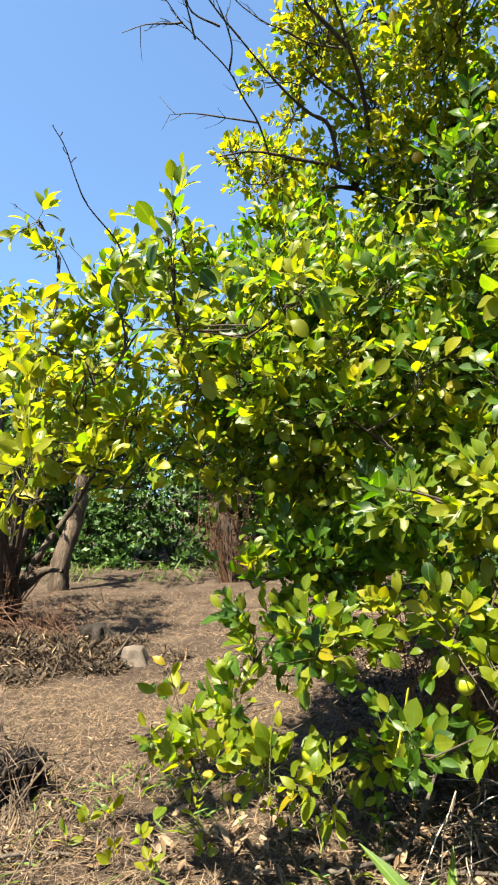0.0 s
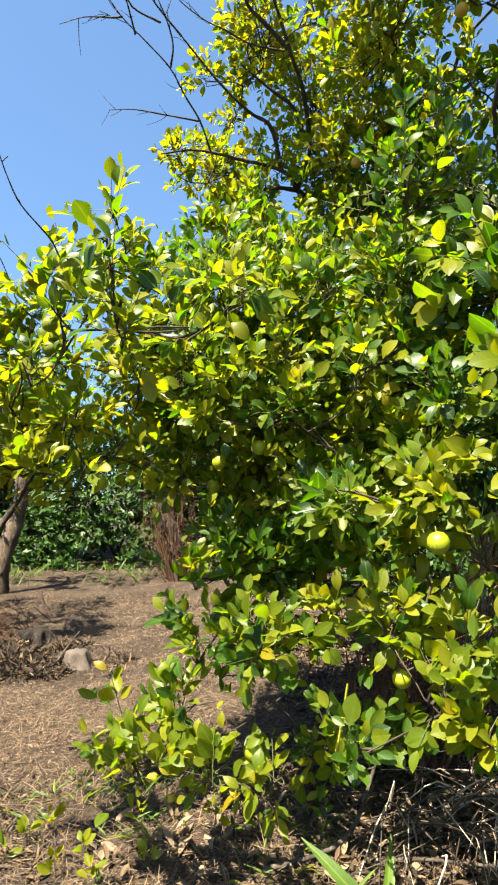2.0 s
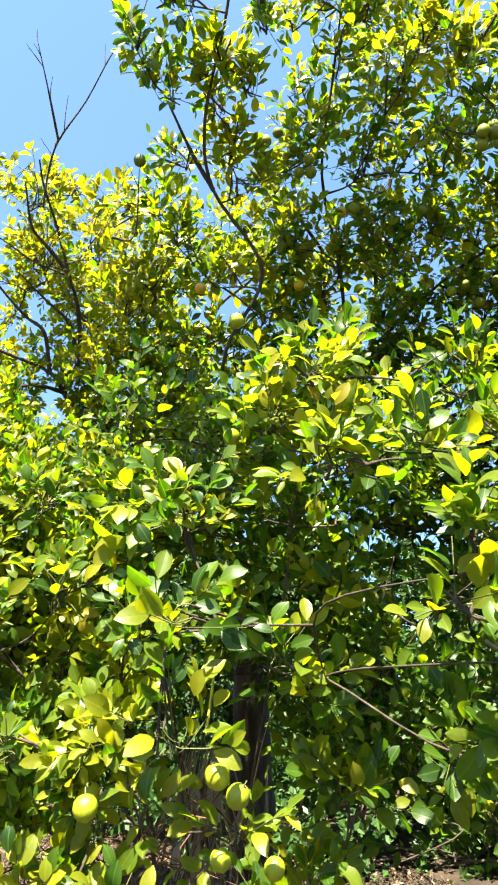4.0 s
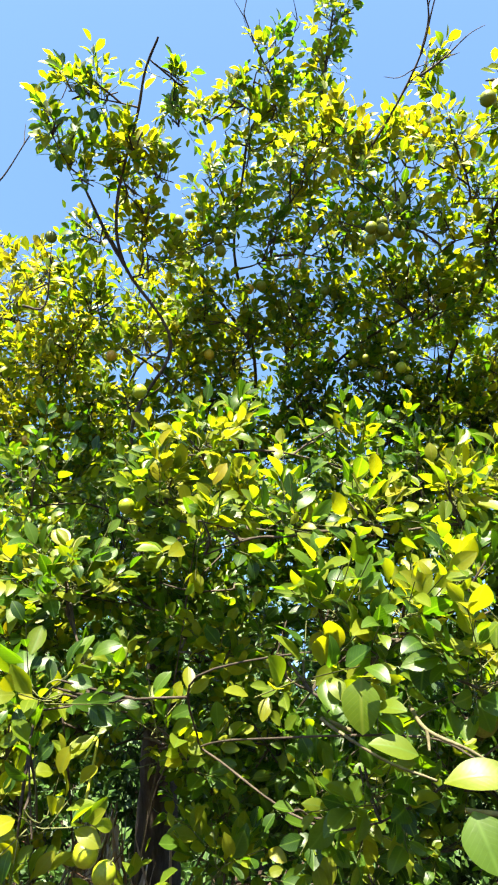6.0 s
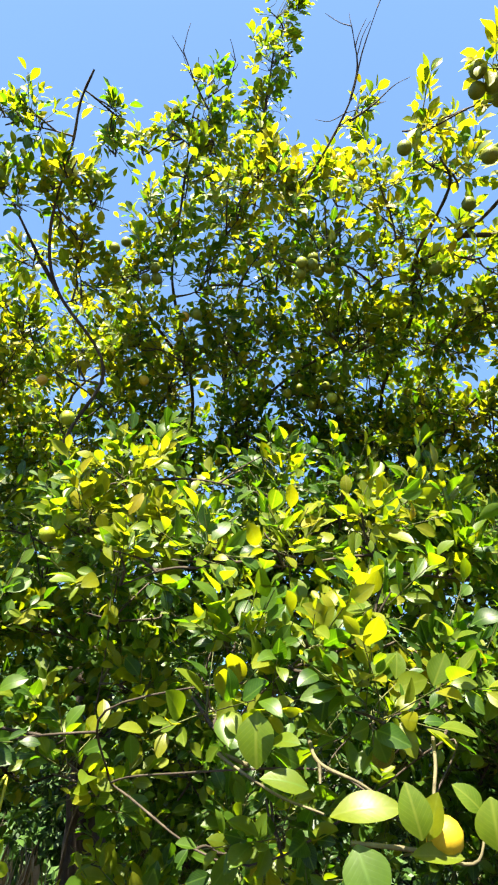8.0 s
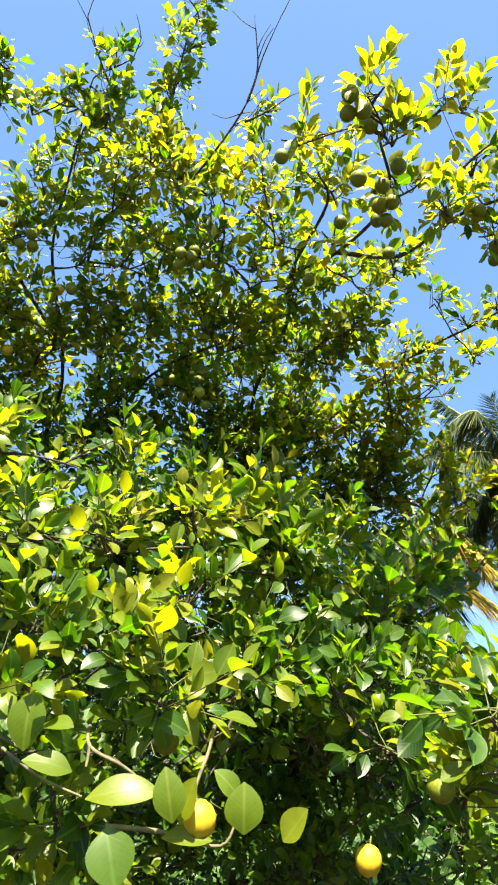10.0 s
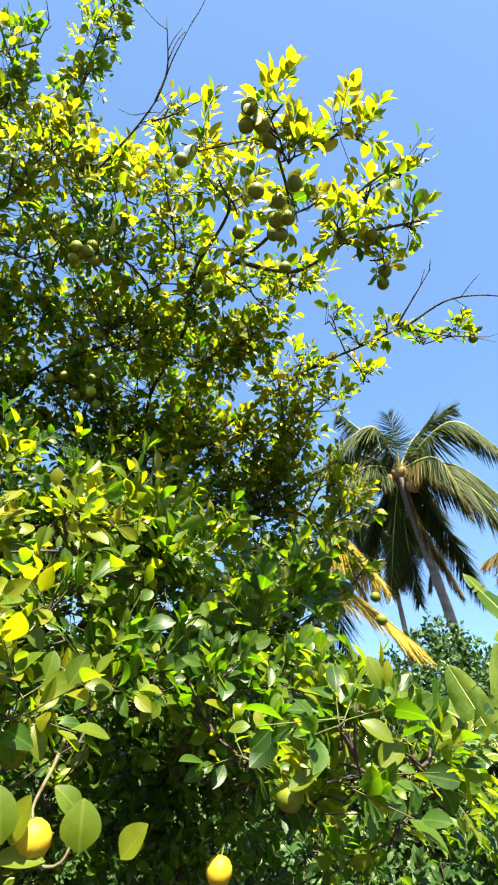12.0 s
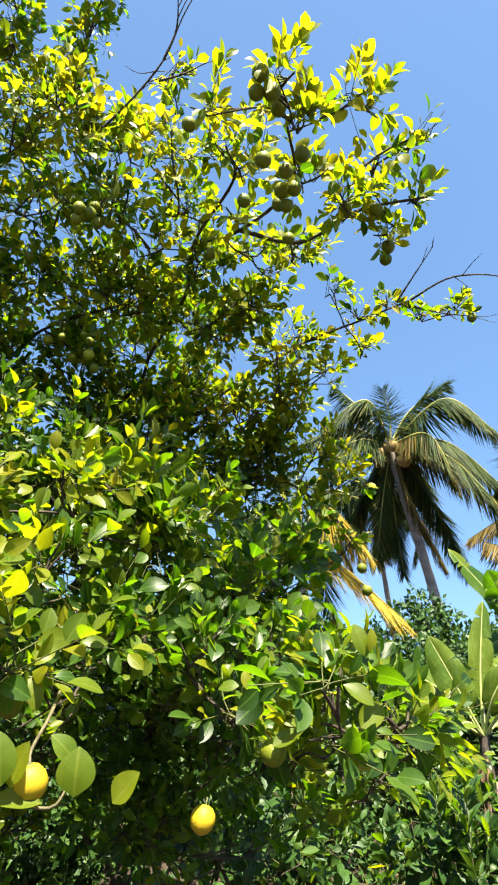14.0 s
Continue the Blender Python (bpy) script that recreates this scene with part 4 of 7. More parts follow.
INNER_CROWN_B = [
    (0.01, 3.03, 1.40, 0.30, 0.7), (0.37, 2.81, 2.02, 0.30, 0.7), (0.31, 3.00, 1.77, 0.30, 0.7),
    (0.35, 2.80, 1.41, 0.30, 0.7), (0.73, 2.88, 2.09, 0.30, 0.7), (0.64, 2.73, 1.76, 0.30, 0.7),
    (0.71, 2.90, 1.35, 0.30, 0.7), (1.03, 2.58, 2.04, 0.30, 0.7), (1.01, 2.77, 1.81, 0.30, 0.7),
    (1.09, 2.94, 1.39, 0.30, 0.7), (1.35, 2.58, 2.09, 0.30, 0.7), (1.45, 2.76, 1.75, 0.30, 0.7),
    (1.30, 2.61, 1.39, 0.30, 0.7), (1.67, 2.58, 2.04, 0.30, 0.7), (1.61, 2.42, 1.72, 0.30, 0.7),
    (1.61, 2.60, 1.42, 0.30, 0.7), (1.79, 2.24, 1.97, 0.30, 0.7), (1.90, 2.38, 1.74, 0.30, 0.7),
]
INNER_CROWN_C = [
    (1.92, 2.56, 1.44, 0.30, 0.7), (0.01, 2.70, 1.11, 0.24, -0.6), (0.41, 2.83, 1.03, 0.24, -0.6),
    (0.73, 2.91, 1.05, 0.24, -0.6), (1.67, 2.32, 1.09, 0.24, -0.6), (1.88, 2.33, 1.11, 0.24, -0.6),
    (0.75, 2.02, 2.16, 0.26, 0.4), (0.85, 2.22, 1.87, 0.26, 0.4), (1.14, 2.06, 2.17, 0.26, 0.4),
    (1.15, 2.26, 1.93, 0.26, 0.4), (1.46, 2.05, 2.24, 0.26, 0.4), (1.35, 1.94, 1.90, 0.26, 0.4),
    (1.62, 1.70, 2.17, 0.26, 0.4), (1.66, 1.91, 1.94, 0.26, 0.4), (1.93, 1.62, 2.21, 0.26, 0.4),
    (2.07, 1.79, 1.89, 0.26, 0.4), (2.24, 1.52, 2.17, 0.26, 0.4), (2.12, 1.42, 1.84, 0.26, 0.4),
]
# Negative tones: sparse dark green leaves, deepening the shade inside by colour.
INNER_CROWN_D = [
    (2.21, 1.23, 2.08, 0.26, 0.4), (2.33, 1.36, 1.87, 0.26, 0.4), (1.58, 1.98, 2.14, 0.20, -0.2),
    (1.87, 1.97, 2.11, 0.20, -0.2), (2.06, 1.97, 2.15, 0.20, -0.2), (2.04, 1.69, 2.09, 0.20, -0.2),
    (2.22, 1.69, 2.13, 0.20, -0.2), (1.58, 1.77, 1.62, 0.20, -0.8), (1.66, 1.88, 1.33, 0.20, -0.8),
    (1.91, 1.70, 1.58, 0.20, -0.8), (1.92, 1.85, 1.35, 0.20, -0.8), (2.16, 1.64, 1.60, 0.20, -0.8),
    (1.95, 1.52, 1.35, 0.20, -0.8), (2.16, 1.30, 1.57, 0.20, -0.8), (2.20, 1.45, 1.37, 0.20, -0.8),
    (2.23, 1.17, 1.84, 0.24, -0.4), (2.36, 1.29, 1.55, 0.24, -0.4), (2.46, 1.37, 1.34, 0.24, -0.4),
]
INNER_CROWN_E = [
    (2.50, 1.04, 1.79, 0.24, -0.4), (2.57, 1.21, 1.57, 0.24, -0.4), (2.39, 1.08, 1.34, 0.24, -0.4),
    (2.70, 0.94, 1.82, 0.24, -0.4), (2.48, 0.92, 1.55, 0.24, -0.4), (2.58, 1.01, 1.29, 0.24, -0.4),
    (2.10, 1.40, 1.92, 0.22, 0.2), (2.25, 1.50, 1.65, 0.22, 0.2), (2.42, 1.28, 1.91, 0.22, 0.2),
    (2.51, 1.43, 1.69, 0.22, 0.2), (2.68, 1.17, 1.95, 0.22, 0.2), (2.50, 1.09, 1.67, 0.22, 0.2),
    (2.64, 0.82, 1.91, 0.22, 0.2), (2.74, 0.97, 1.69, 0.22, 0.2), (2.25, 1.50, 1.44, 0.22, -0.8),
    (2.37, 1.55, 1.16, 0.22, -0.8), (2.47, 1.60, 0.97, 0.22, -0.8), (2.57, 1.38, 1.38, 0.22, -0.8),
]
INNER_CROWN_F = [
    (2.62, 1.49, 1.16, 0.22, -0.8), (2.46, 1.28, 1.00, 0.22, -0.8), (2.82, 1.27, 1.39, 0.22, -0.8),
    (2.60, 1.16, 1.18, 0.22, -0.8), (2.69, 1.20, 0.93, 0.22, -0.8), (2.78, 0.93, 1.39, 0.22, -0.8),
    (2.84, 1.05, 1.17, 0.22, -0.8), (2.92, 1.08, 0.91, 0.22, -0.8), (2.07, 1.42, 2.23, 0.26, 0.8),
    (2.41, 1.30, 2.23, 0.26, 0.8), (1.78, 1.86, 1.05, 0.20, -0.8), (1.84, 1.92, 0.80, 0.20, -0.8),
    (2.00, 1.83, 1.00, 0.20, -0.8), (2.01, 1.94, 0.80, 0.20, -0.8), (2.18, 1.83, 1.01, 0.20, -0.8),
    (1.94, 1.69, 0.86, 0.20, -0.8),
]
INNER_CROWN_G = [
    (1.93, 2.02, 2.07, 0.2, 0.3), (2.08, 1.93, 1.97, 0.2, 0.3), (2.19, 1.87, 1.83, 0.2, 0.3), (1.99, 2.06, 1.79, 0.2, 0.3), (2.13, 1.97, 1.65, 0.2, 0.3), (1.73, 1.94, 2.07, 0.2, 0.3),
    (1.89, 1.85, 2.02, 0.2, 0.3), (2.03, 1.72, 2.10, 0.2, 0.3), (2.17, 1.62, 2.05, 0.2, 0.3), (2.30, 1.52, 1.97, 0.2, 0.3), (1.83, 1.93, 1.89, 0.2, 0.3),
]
# Added dark green filling that stands in for the shaded gaps low inside.
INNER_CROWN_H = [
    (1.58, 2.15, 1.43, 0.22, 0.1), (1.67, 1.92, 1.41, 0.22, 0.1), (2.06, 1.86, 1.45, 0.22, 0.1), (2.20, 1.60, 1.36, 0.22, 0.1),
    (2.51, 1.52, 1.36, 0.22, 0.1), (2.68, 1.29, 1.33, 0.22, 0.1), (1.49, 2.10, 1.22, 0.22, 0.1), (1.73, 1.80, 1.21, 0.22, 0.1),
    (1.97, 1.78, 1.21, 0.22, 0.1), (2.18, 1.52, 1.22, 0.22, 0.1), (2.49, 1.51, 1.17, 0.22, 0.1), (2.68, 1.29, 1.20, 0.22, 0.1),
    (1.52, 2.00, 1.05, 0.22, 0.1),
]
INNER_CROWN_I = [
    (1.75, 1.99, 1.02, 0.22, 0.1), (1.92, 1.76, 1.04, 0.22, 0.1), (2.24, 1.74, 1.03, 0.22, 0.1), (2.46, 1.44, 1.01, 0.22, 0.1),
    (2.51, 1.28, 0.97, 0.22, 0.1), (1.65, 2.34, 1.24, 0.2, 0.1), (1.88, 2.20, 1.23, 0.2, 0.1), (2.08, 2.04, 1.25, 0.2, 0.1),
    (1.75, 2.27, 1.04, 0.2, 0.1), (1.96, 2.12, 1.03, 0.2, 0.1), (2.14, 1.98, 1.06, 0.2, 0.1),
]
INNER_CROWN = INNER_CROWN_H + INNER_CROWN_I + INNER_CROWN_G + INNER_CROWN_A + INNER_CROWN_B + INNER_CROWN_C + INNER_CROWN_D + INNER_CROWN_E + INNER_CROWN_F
TALL_LIMBS_A = [
    [(1.88, 3.55, -0.05), (1.87, 3.50, 0.50), (1.82, 3.40, 1.10), (1.76, 3.25, 1.70)],
    [(1.76, 3.25, 1.70), (1.25, 3.35, 2.20), (0.85, 3.50, 2.62), (0.62, 3.61, 2.95)],
    [(1.76, 3.25, 1.70), (1.55, 3.10, 2.30), (1.43, 3.24, 3.10), (1.35, 2.89, 3.30), (1.42, 2.45, 3.31), (1.25, 2.32, 3.52)],
    [(1.76, 3.25, 1.70), (1.80, 2.80, 2.30), (1.86, 2.39, 2.90), (1.76, 2.18, 3.19), (1.51, 1.91, 3.49), (1.42, 1.64, 3.76), (1.33, 1.37, 3.98)],
]
TALL_LIMBS_B = [
    [(1.80, 2.80, 2.30), (2.07, 2.42, 2.97), (1.98, 2.16, 3.40), (1.97, 1.87, 3.99), (1.87, 1.56, 4.51), (1.79, 1.27, 4.93)],
    [(1.80, 2.80, 2.30), (2.25, 2.45, 2.50), (2.67, 1.86, 2.91), (2.61, 1.61, 3.09), (2.41, 1.21, 3.16), (2.20, 0.99, 3.20), (2.00, 0.63, 3.17), (1.81, 0.52, 3.09)],
    [(2.20, 0.99, 3.20), (2.18, 0.73, 3.12), (2.02, 0.39, 3.02), (1.74, 0.24, 2.95)],
    [(2.18, 0.73, 3.12), (2.28, 0.51, 3.02), (2.26, 0.25, 3.02), (2.34, 0.02, 3.02)],
    [(2.25, 2.45, 2.50), (2.81, 1.68, 2.73), (2.89, 1.29, 2.90), (2.93, 0.87, 3.04), (2.94, 0.55, 3.06), (2.99, 0.33, 3.11)],
]
TALL_LIMBS_C = [
    [(2.25, 2.45, 2.50), (2.94, 1.70, 2.46), (3.17, 1.25, 2.48), (3.28, 0.99, 2.30), (3.33, 0.82, 2.06)],
    [(1.76, 3.25, 1.70), (1.45, 2.60, 2.10), (1.13, 2.14, 2.51), (1.19, 1.87, 2.82), (0.93, 1.76, 3.06), (0.84, 1.62, 3.23), (0.83, 1.41, 3.47), (0.81, 1.28, 3.56), (0.82, 1.18, 3.63)],
    [(0.93, 1.76, 3.06), (0.82, 1.73, 3.19), (0.68, 1.63, 3.31)],
    [(1.76, 2.18, 3.19), (1.27, 1.94, 3.41), (1.15, 1.80, 3.45)],
    [(2.07, 2.42, 2.97), (2.22, 1.89, 3.16), (2.40, 1.47, 3.24), (2.42, 1.15, 3.31)],
]
TALL_LIMBS_D = [
    [(0.62, 3.61, 2.95), (0.67, 3.43, 3.09), (0.61, 3.21, 3.30), (0.53, 3.05, 3.39), (0.43, 2.85, 3.52), (0.32, 2.65, 3.62), (0.28, 2.51, 3.65)],
    [(0.62, 3.61, 2.95), (0.52, 3.52, 3.02), (0.25, 3.45, 3.06), (0.02, 3.38, 3.07), (-0.17, 3.33, 3.02)],
    [(0.52, 3.55, 3.03), (0.45, 3.41, 3.22), (0.33, 3.35, 3.27), (0.16, 3.24, 3.37), (-0.03, 3.08, 3.51)],
    [(0.64, 3.43, 3.17), (0.57, 3.31, 3.27), (0.42, 3.22, 3.33), (0.28, 3.13, 3.39)],
    [(0.52, 3.07, 3.44), (0.38, 2.96, 3.50), (0.29, 2.85, 3.52), (0.23, 2.67, 3.63)],
    [(0.62, 3.61, 2.95), (0.44, 3.57, 2.94), (0.21, 3.56, 2.85), (-0.02, 3.53, 2.78)],
]
TALL_LIMBS = TALL_LIMBS_A + TALL_LIMBS_B + TALL_LIMBS_C + TALL_LIMBS_D
DEAD_TWIGS_A = [
    [(-0.03, 3.08, 3.51), (-0.15, 2.95, 3.58), (-0.26, 2.79, 3.66), (-0.33, 2.66, 3.71)],
    [(0.11, 3.40, 3.05), (0.05, 3.27, 3.17), (-0.02, 3.17, 3.24), (-0.09, 3.06, 3.32), (-0.19, 2.95, 3.37), (-0.30, 2.84, 3.42), (-0.38, 2.72, 3.47), (-0.49, 2.60, 3.50)],
    [(0.50, 3.08, 3.43), (0.32, 3.04, 3.44), (0.19, 2.97, 3.46), (0.07, 2.90, 3.47), (-0.06, 2.80, 3.52), (-0.08, 2.68, 3.59)],
    [(0.05, 3.27, 3.17), (-0.12, 3.20, 3.16), (-0.28, 3.12, 3.14), (-0.40, 3.06, 3.10)],
    [(-0.13, 3.00, 3.52), (-0.26, 2.91, 3.53), (-0.29, 2.80, 3.57), (-0.33, 2.71, 3.58)],
    [(-0.30, 2.85, 3.43), (-0.34, 2.82, 3.40), (-0.46, 2.78, 3.37), (-0.57, 2.75, 3.31)],
    [(-0.09, 3.08, 3.34), (-0.07, 2.99, 3.40), (-0.10, 2.89, 3.47), (-0.14, 2.81, 3.52)],
    [(-0.25, 2.94, 3.41), (-0.27, 2.82, 3.47), (-0.28, 2.74, 3.49)],
    [(1.74, 1.14, 3.52), (1.76, 0.99, 3.61), (1.76, 0.81, 3.72), (1.71, 0.67, 3.80), (1.68, 0.54, 3.87)],
    [(1.76, 0.81, 3.72), (1.73, 0.72, 3.80), (1.65, 0.65, 3.89)],
    [(1.79, 0.86, 3.67), (1.84, 0.77, 3.70), (1.87, 0.68, 3.73)],
]
DEAD_TWIGS_B = [
    [(2.99, 0.33, 3.11), (3.00, 0.16, 3.16), (3.04, 0.02, 3.15), (3.10, -0.11, 3.11), (3.12, -0.20, 3.09)],
    [(2.97, 0.39, 3.11), (2.94, 0.29, 3.19), (2.90, 0.17, 3.28)],
    [(3.00, 0.34, 3.09), (3.08, 0.21, 3.04), (3.13, 0.10, 3.01)],
    [(2.17, 0.20, 3.11), (2.18, 0.06, 3.15), (2.21, -0.05, 3.15)],
    [(1.54, 1.41, 4.00), (1.36, 1.34, 4.11), (1.23, 1.26, 4.19), (1.21, 1.24, 4.21)],
    [(1.51, 1.45, 3.99), (1.46, 1.30, 4.10), (1.43, 1.15, 4.18)],
    [(0.33, 2.78, 3.6), (0.33, 2.45, 3.55), (0.35, 2.16, 3.455), (0.43, 1.95, 3.5), (0.49, 1.76, 3.57), (0.57, 1.60, 3.65)],
    [(0.35, 2.16, 3.455), (0.28, 1.98, 3.52), (0.22, 1.86, 3.6)],
    [(0.59, 1.92, 2.84), (0.67, 1.90, 2.86), (0.64, 1.76, 3.05)],
]
DEAD_TWIGS = DEAD_TWIGS_A + DEAD_TWIGS_B
NEAR_TWIGS_A = [
    [(-0.245, 1.43, 1.704), (-0.241, 1.34, 1.708), (-0.267, 1.233, 1.73), (-0.261, 1.138, 1.736), (-0.248, 1.044, 1.739), (-0.239, 0.958, 1.725)],
    [(-0.65, 2.33, 1.96), (-0.69, 2.28, 2.07), (-0.75, 2.22, 2.16), (-0.83, 2.16, 2.21)],
    [(0.94, 1.65, 1.16), (0.97, 1.69, 1.32), (0.93, 1.66, 1.27)],
    [(0.40, 1.78, 0.45), (0.42, 1.76, 0.56), (0.43, 1.74, 0.64)],
]
NEAR_TWIGS = NEAR_TWIGS_A
NEAR_LIMBS_A = [
    [(1.15, 2.45, -0.03), (1.10, 2.50, 0.50), (0.95, 2.60, 1.10), (0.55, 2.70, 1.70), (-0.03, 2.64, 1.60), (-0.30, 2.35, 1.31), (-0.57, 2.07, 1.33), (-0.70, 1.91, 1.34)],
    [(0.95, 2.60, 1.10), (0.50, 2.75, 1.80), (-0.05, 2.60, 1.79), (-0.24, 2.46, 1.85), (-0.43, 2.36, 2.05)],
    [(-0.03, 2.64, 1.60), (-0.38, 2.28, 1.63), (-0.59, 2.10, 1.70), (-0.75, 1.94, 1.68)],
    [(1.25, 2.50, -0.03), (1.20, 2.55, 0.70), (1.05, 2.60, 1.50), (0.80, 2.70, 2.10), (0.50, 2.75, 2.30)],
    [(1.25, 2.35, -0.03), (1.28, 2.20, 0.80), (1.28, 1.90, 1.50), (1.25, 1.70, 1.90), (1.25, 1.52, 2.24)],
]
NEAR_LIMBS_B = [
    [(1.30, 2.40, -0.03), (1.45, 2.20, 0.80), (1.70, 1.80, 1.40), (1.80, 1.40, 1.65), (1.65, 0.80, 1.75)],
    [(1.45, 2.20, 0.80), (1.95, 1.60, 1.35), (2.20, 1.10, 1.50), (2.10, 0.52, 1.48), (1.91, 0.18, 1.35)],
    [(1.28, 2.20, 0.80), (1.20, 1.80, 1.20), (1.15, 1.40, 1.30), (1.15, 1.00, 1.32), (1.28, 0.73, 1.32), (1.29, 0.60, 1.28), (1.38, 0.51, 1.23)],
    [(1.15, 1.40, 1.30), (1.05, 1.20, 1.45), (1.22, 0.78, 1.47), (1.10, 0.76, 1.36)],
    [(1.10, 2.50, 0.50), (0.80, 2.35, 0.75), (0.50, 2.20, 0.75), (0.20, 2.10, 0.58), (-0.03, 2.06, 0.61)],
    [(0.50, 2.20, 0.75), (0.35, 2.10, 0.55), (0.06, 1.95, 0.43), (-0.07, 1.92, 0.50)],
]
NEAR_LIMBS_C = [
    [(1.28, 2.20, 0.80), (1.05, 1.95, 0.95), (0.90, 1.75, 0.90), (0.57, 1.76, 0.79), (0.58, 1.56, 0.65)],
    [(1.10, 2.50, 0.50), (0.90, 2.35, 1.10), (0.65, 2.25, 1.20), (0.42, 2.35, 0.90)],
    [(1.15, 1.40, 1.30), (1.30, 1.00, 1.15), (1.53, 0.65, 1.36), (1.43, 0.60, 1.27)],
    [(1.45, 2.20, 0.80), (1.60, 1.90, 0.90), (1.70, 1.60, 0.90), (1.25, 1.62, 0.79)],
]
NEAR_LIMBS = NEAR_LIMBS_A + NEAR_LIMBS_B + NEAR_LIMBS_C
NEAR_FRUIT = [
    (-0.431, 2.040, 1.719, 0), (-0.435, 2.059, 1.642, 0), (0.021, 2.475, 1.683, 0), (0.118, 2.536, 1.638, 0),
    (0.384, 2.424, 1.212, 1), (0.466, 2.115, 0.781, 1), (0.458, 2.105, 0.721, 1), (0.409, 2.537, 1.508, 1),
    (0.247, 2.572, 1.341, 1), (-0.669, 2.137, 1.866, 1), (-0.626, 2.085, 1.729, 1), (-0.307, 2.198, 1.204, 1),
    (-0.079, 1.934, 0.558, 1), (-0.070, 1.914, 0.498, 1), (0.175, 1.841, 0.436, 1), (0.577, 1.739, 0.646, 1),
    (0.675, 1.779, 1.017, 1), (0.922, 1.384, 1.054, 1), (0.889, 1.424, 1.089, 1), (0.625, 1.535, 1.024, 1),
    (0.393, 2.331, 1.195, 1), (0.921, 1.474, 0.918, 1), (1.069, 1.508, 0.882, 1),
]
LOW_FRUIT = [
    (1.346, 0.516, 1.225, 2), (1.851, 0.565, 1.120, 2), (1.759, 0.322, 1.259, 0), (1.442, 0.732, 1.343, 0),
    (1.018, 1.706, 2.462, 1), (0.883, 1.575, 1.519, 0), (0.076, 2.484, 1.184, 1),
    (2.027, 0.267, 1.421, 0), (0.103, 2.325, 1.271, 1), (0.977, 1.618, 1.987, 1), (0.246, 2.230, 1.314, 1),
]
HIGH_FRUIT = [
    (1.548, 0.204, 2.899, 0), (1.573, 0.234, 2.872, 0), (1.597, 0.199, 2.873, 0), (1.602, 0.502, 2.970, 0),
    (1.804, 0.227, 2.855, 0), (1.834, 0.303, 2.864, 0), (1.775, 0.347, 2.884, 0), (1.892, 0.354, 2.863, 0),
    (1.911, 0.319, 2.866, 0), (1.929, 0.359, 2.831, 0), (1.942, 0.396, 2.870, 0), (1.954, 0.547, 2.983, 0),
    (2.349, 0.186, 2.883, 0), (2.370, 0.207, 2.851, 0), (2.167, 0.262, 2.955, 0), (2.253, 0.181, 2.979, 0),
    (2.183, 0.504, 2.962, 0), (3.133, 0.102, 3.003, 0), (2.155, 0.862, 3.044, 0), (1.731, 0.156, 2.933, 0),
    (1.686, 0.234, 2.930, 0),
]
MID_FRUIT = [
    (0.624, 1.669, 2.995, 0), (1.516, 1.776, 3.176, 3), (1.562, 1.742, 3.185, 0), (1.817, 1.601, 3.156, 0),
    (1.180, 1.700, 3.406, 0), (1.143, 1.739, 3.383, 0), (1.330, 1.712, 3.336, 0), (1.307, 1.760, 3.299, 0),
    (1.352, 1.738, 3.300, 0), (1.805, 1.236, 3.179, 0), (1.854, 1.208, 3.163, 0), (1.883, 1.171, 3.169, 0),
    (1.815, 1.190, 3.206, 0), (0.979, 2.020, 2.790, 3), (1.434, 2.016, 2.934, 2), (2.127, 1.826, 2.981, 1),
    (2.168, 1.777, 2.998, 0), (2.239, 1.777, 2.921, 0), (2.266, 1.691, 2.994, 0), (2.008, 2.049, 3.003, 0),
    (0.804, 2.891, 2.725, 3), (1.353, 2.012, 3.156, 0),
]
BACK_FRUIT = [
    (0.862, 3.054, 2.834, 3), (0.810, 3.075, 2.819, 1), (0.530, 3.341, 3.603, 0), (3.199, 0.945, 2.257, 0),
    (3.230, 0.908, 2.229, 0), (3.037, 1.066, 2.706, 0), (3.256, 0.790, 1.958, 0), (3.282, 0.784, 1.860, 0),
    (2.159, 1.499, 2.724, 0), (2.117, 1.494, 2.772, 1), (1.720, 1.156, 3.104, 0), (1.759, 1.139, 3.098, 0),
    (1.733, 1.183, 3.073, 0),
]
BROAD_LEAVES = [
    (1.183, 0.589, 1.258, 1.255, 0.509, 1.281, 0.052, 1),
    (1.210, 0.565, 1.222, 1.208, 0.529, 1.150, 0.070, 0),
    (1.285, 0.504, 1.225, 1.266, 0.501, 1.298, 0.050, 1),
    (1.306, 0.512, 1.223, 1.311, 0.485, 1.286, 0.040, 1),
    (1.374, 0.441, 1.208, 1.364, 0.430, 1.275, 0.060, 1),
    (1.427, 0.409, 1.197, 1.439, 0.369, 1.242, 0.045, 1),
    (1.133, 0.702, 1.413, 1.116, 0.692, 1.328, 0.065, 1),
    (1.407, 0.486, 1.254, 1.371, 0.497, 1.296, 0.040, 1),
    (1.354, 0.490, 1.198, 1.286, 0.528, 1.209, 0.035, 1),
    (1.184, 0.638, 1.294, 1.113, 0.659, 1.320, 0.045, 0),
]
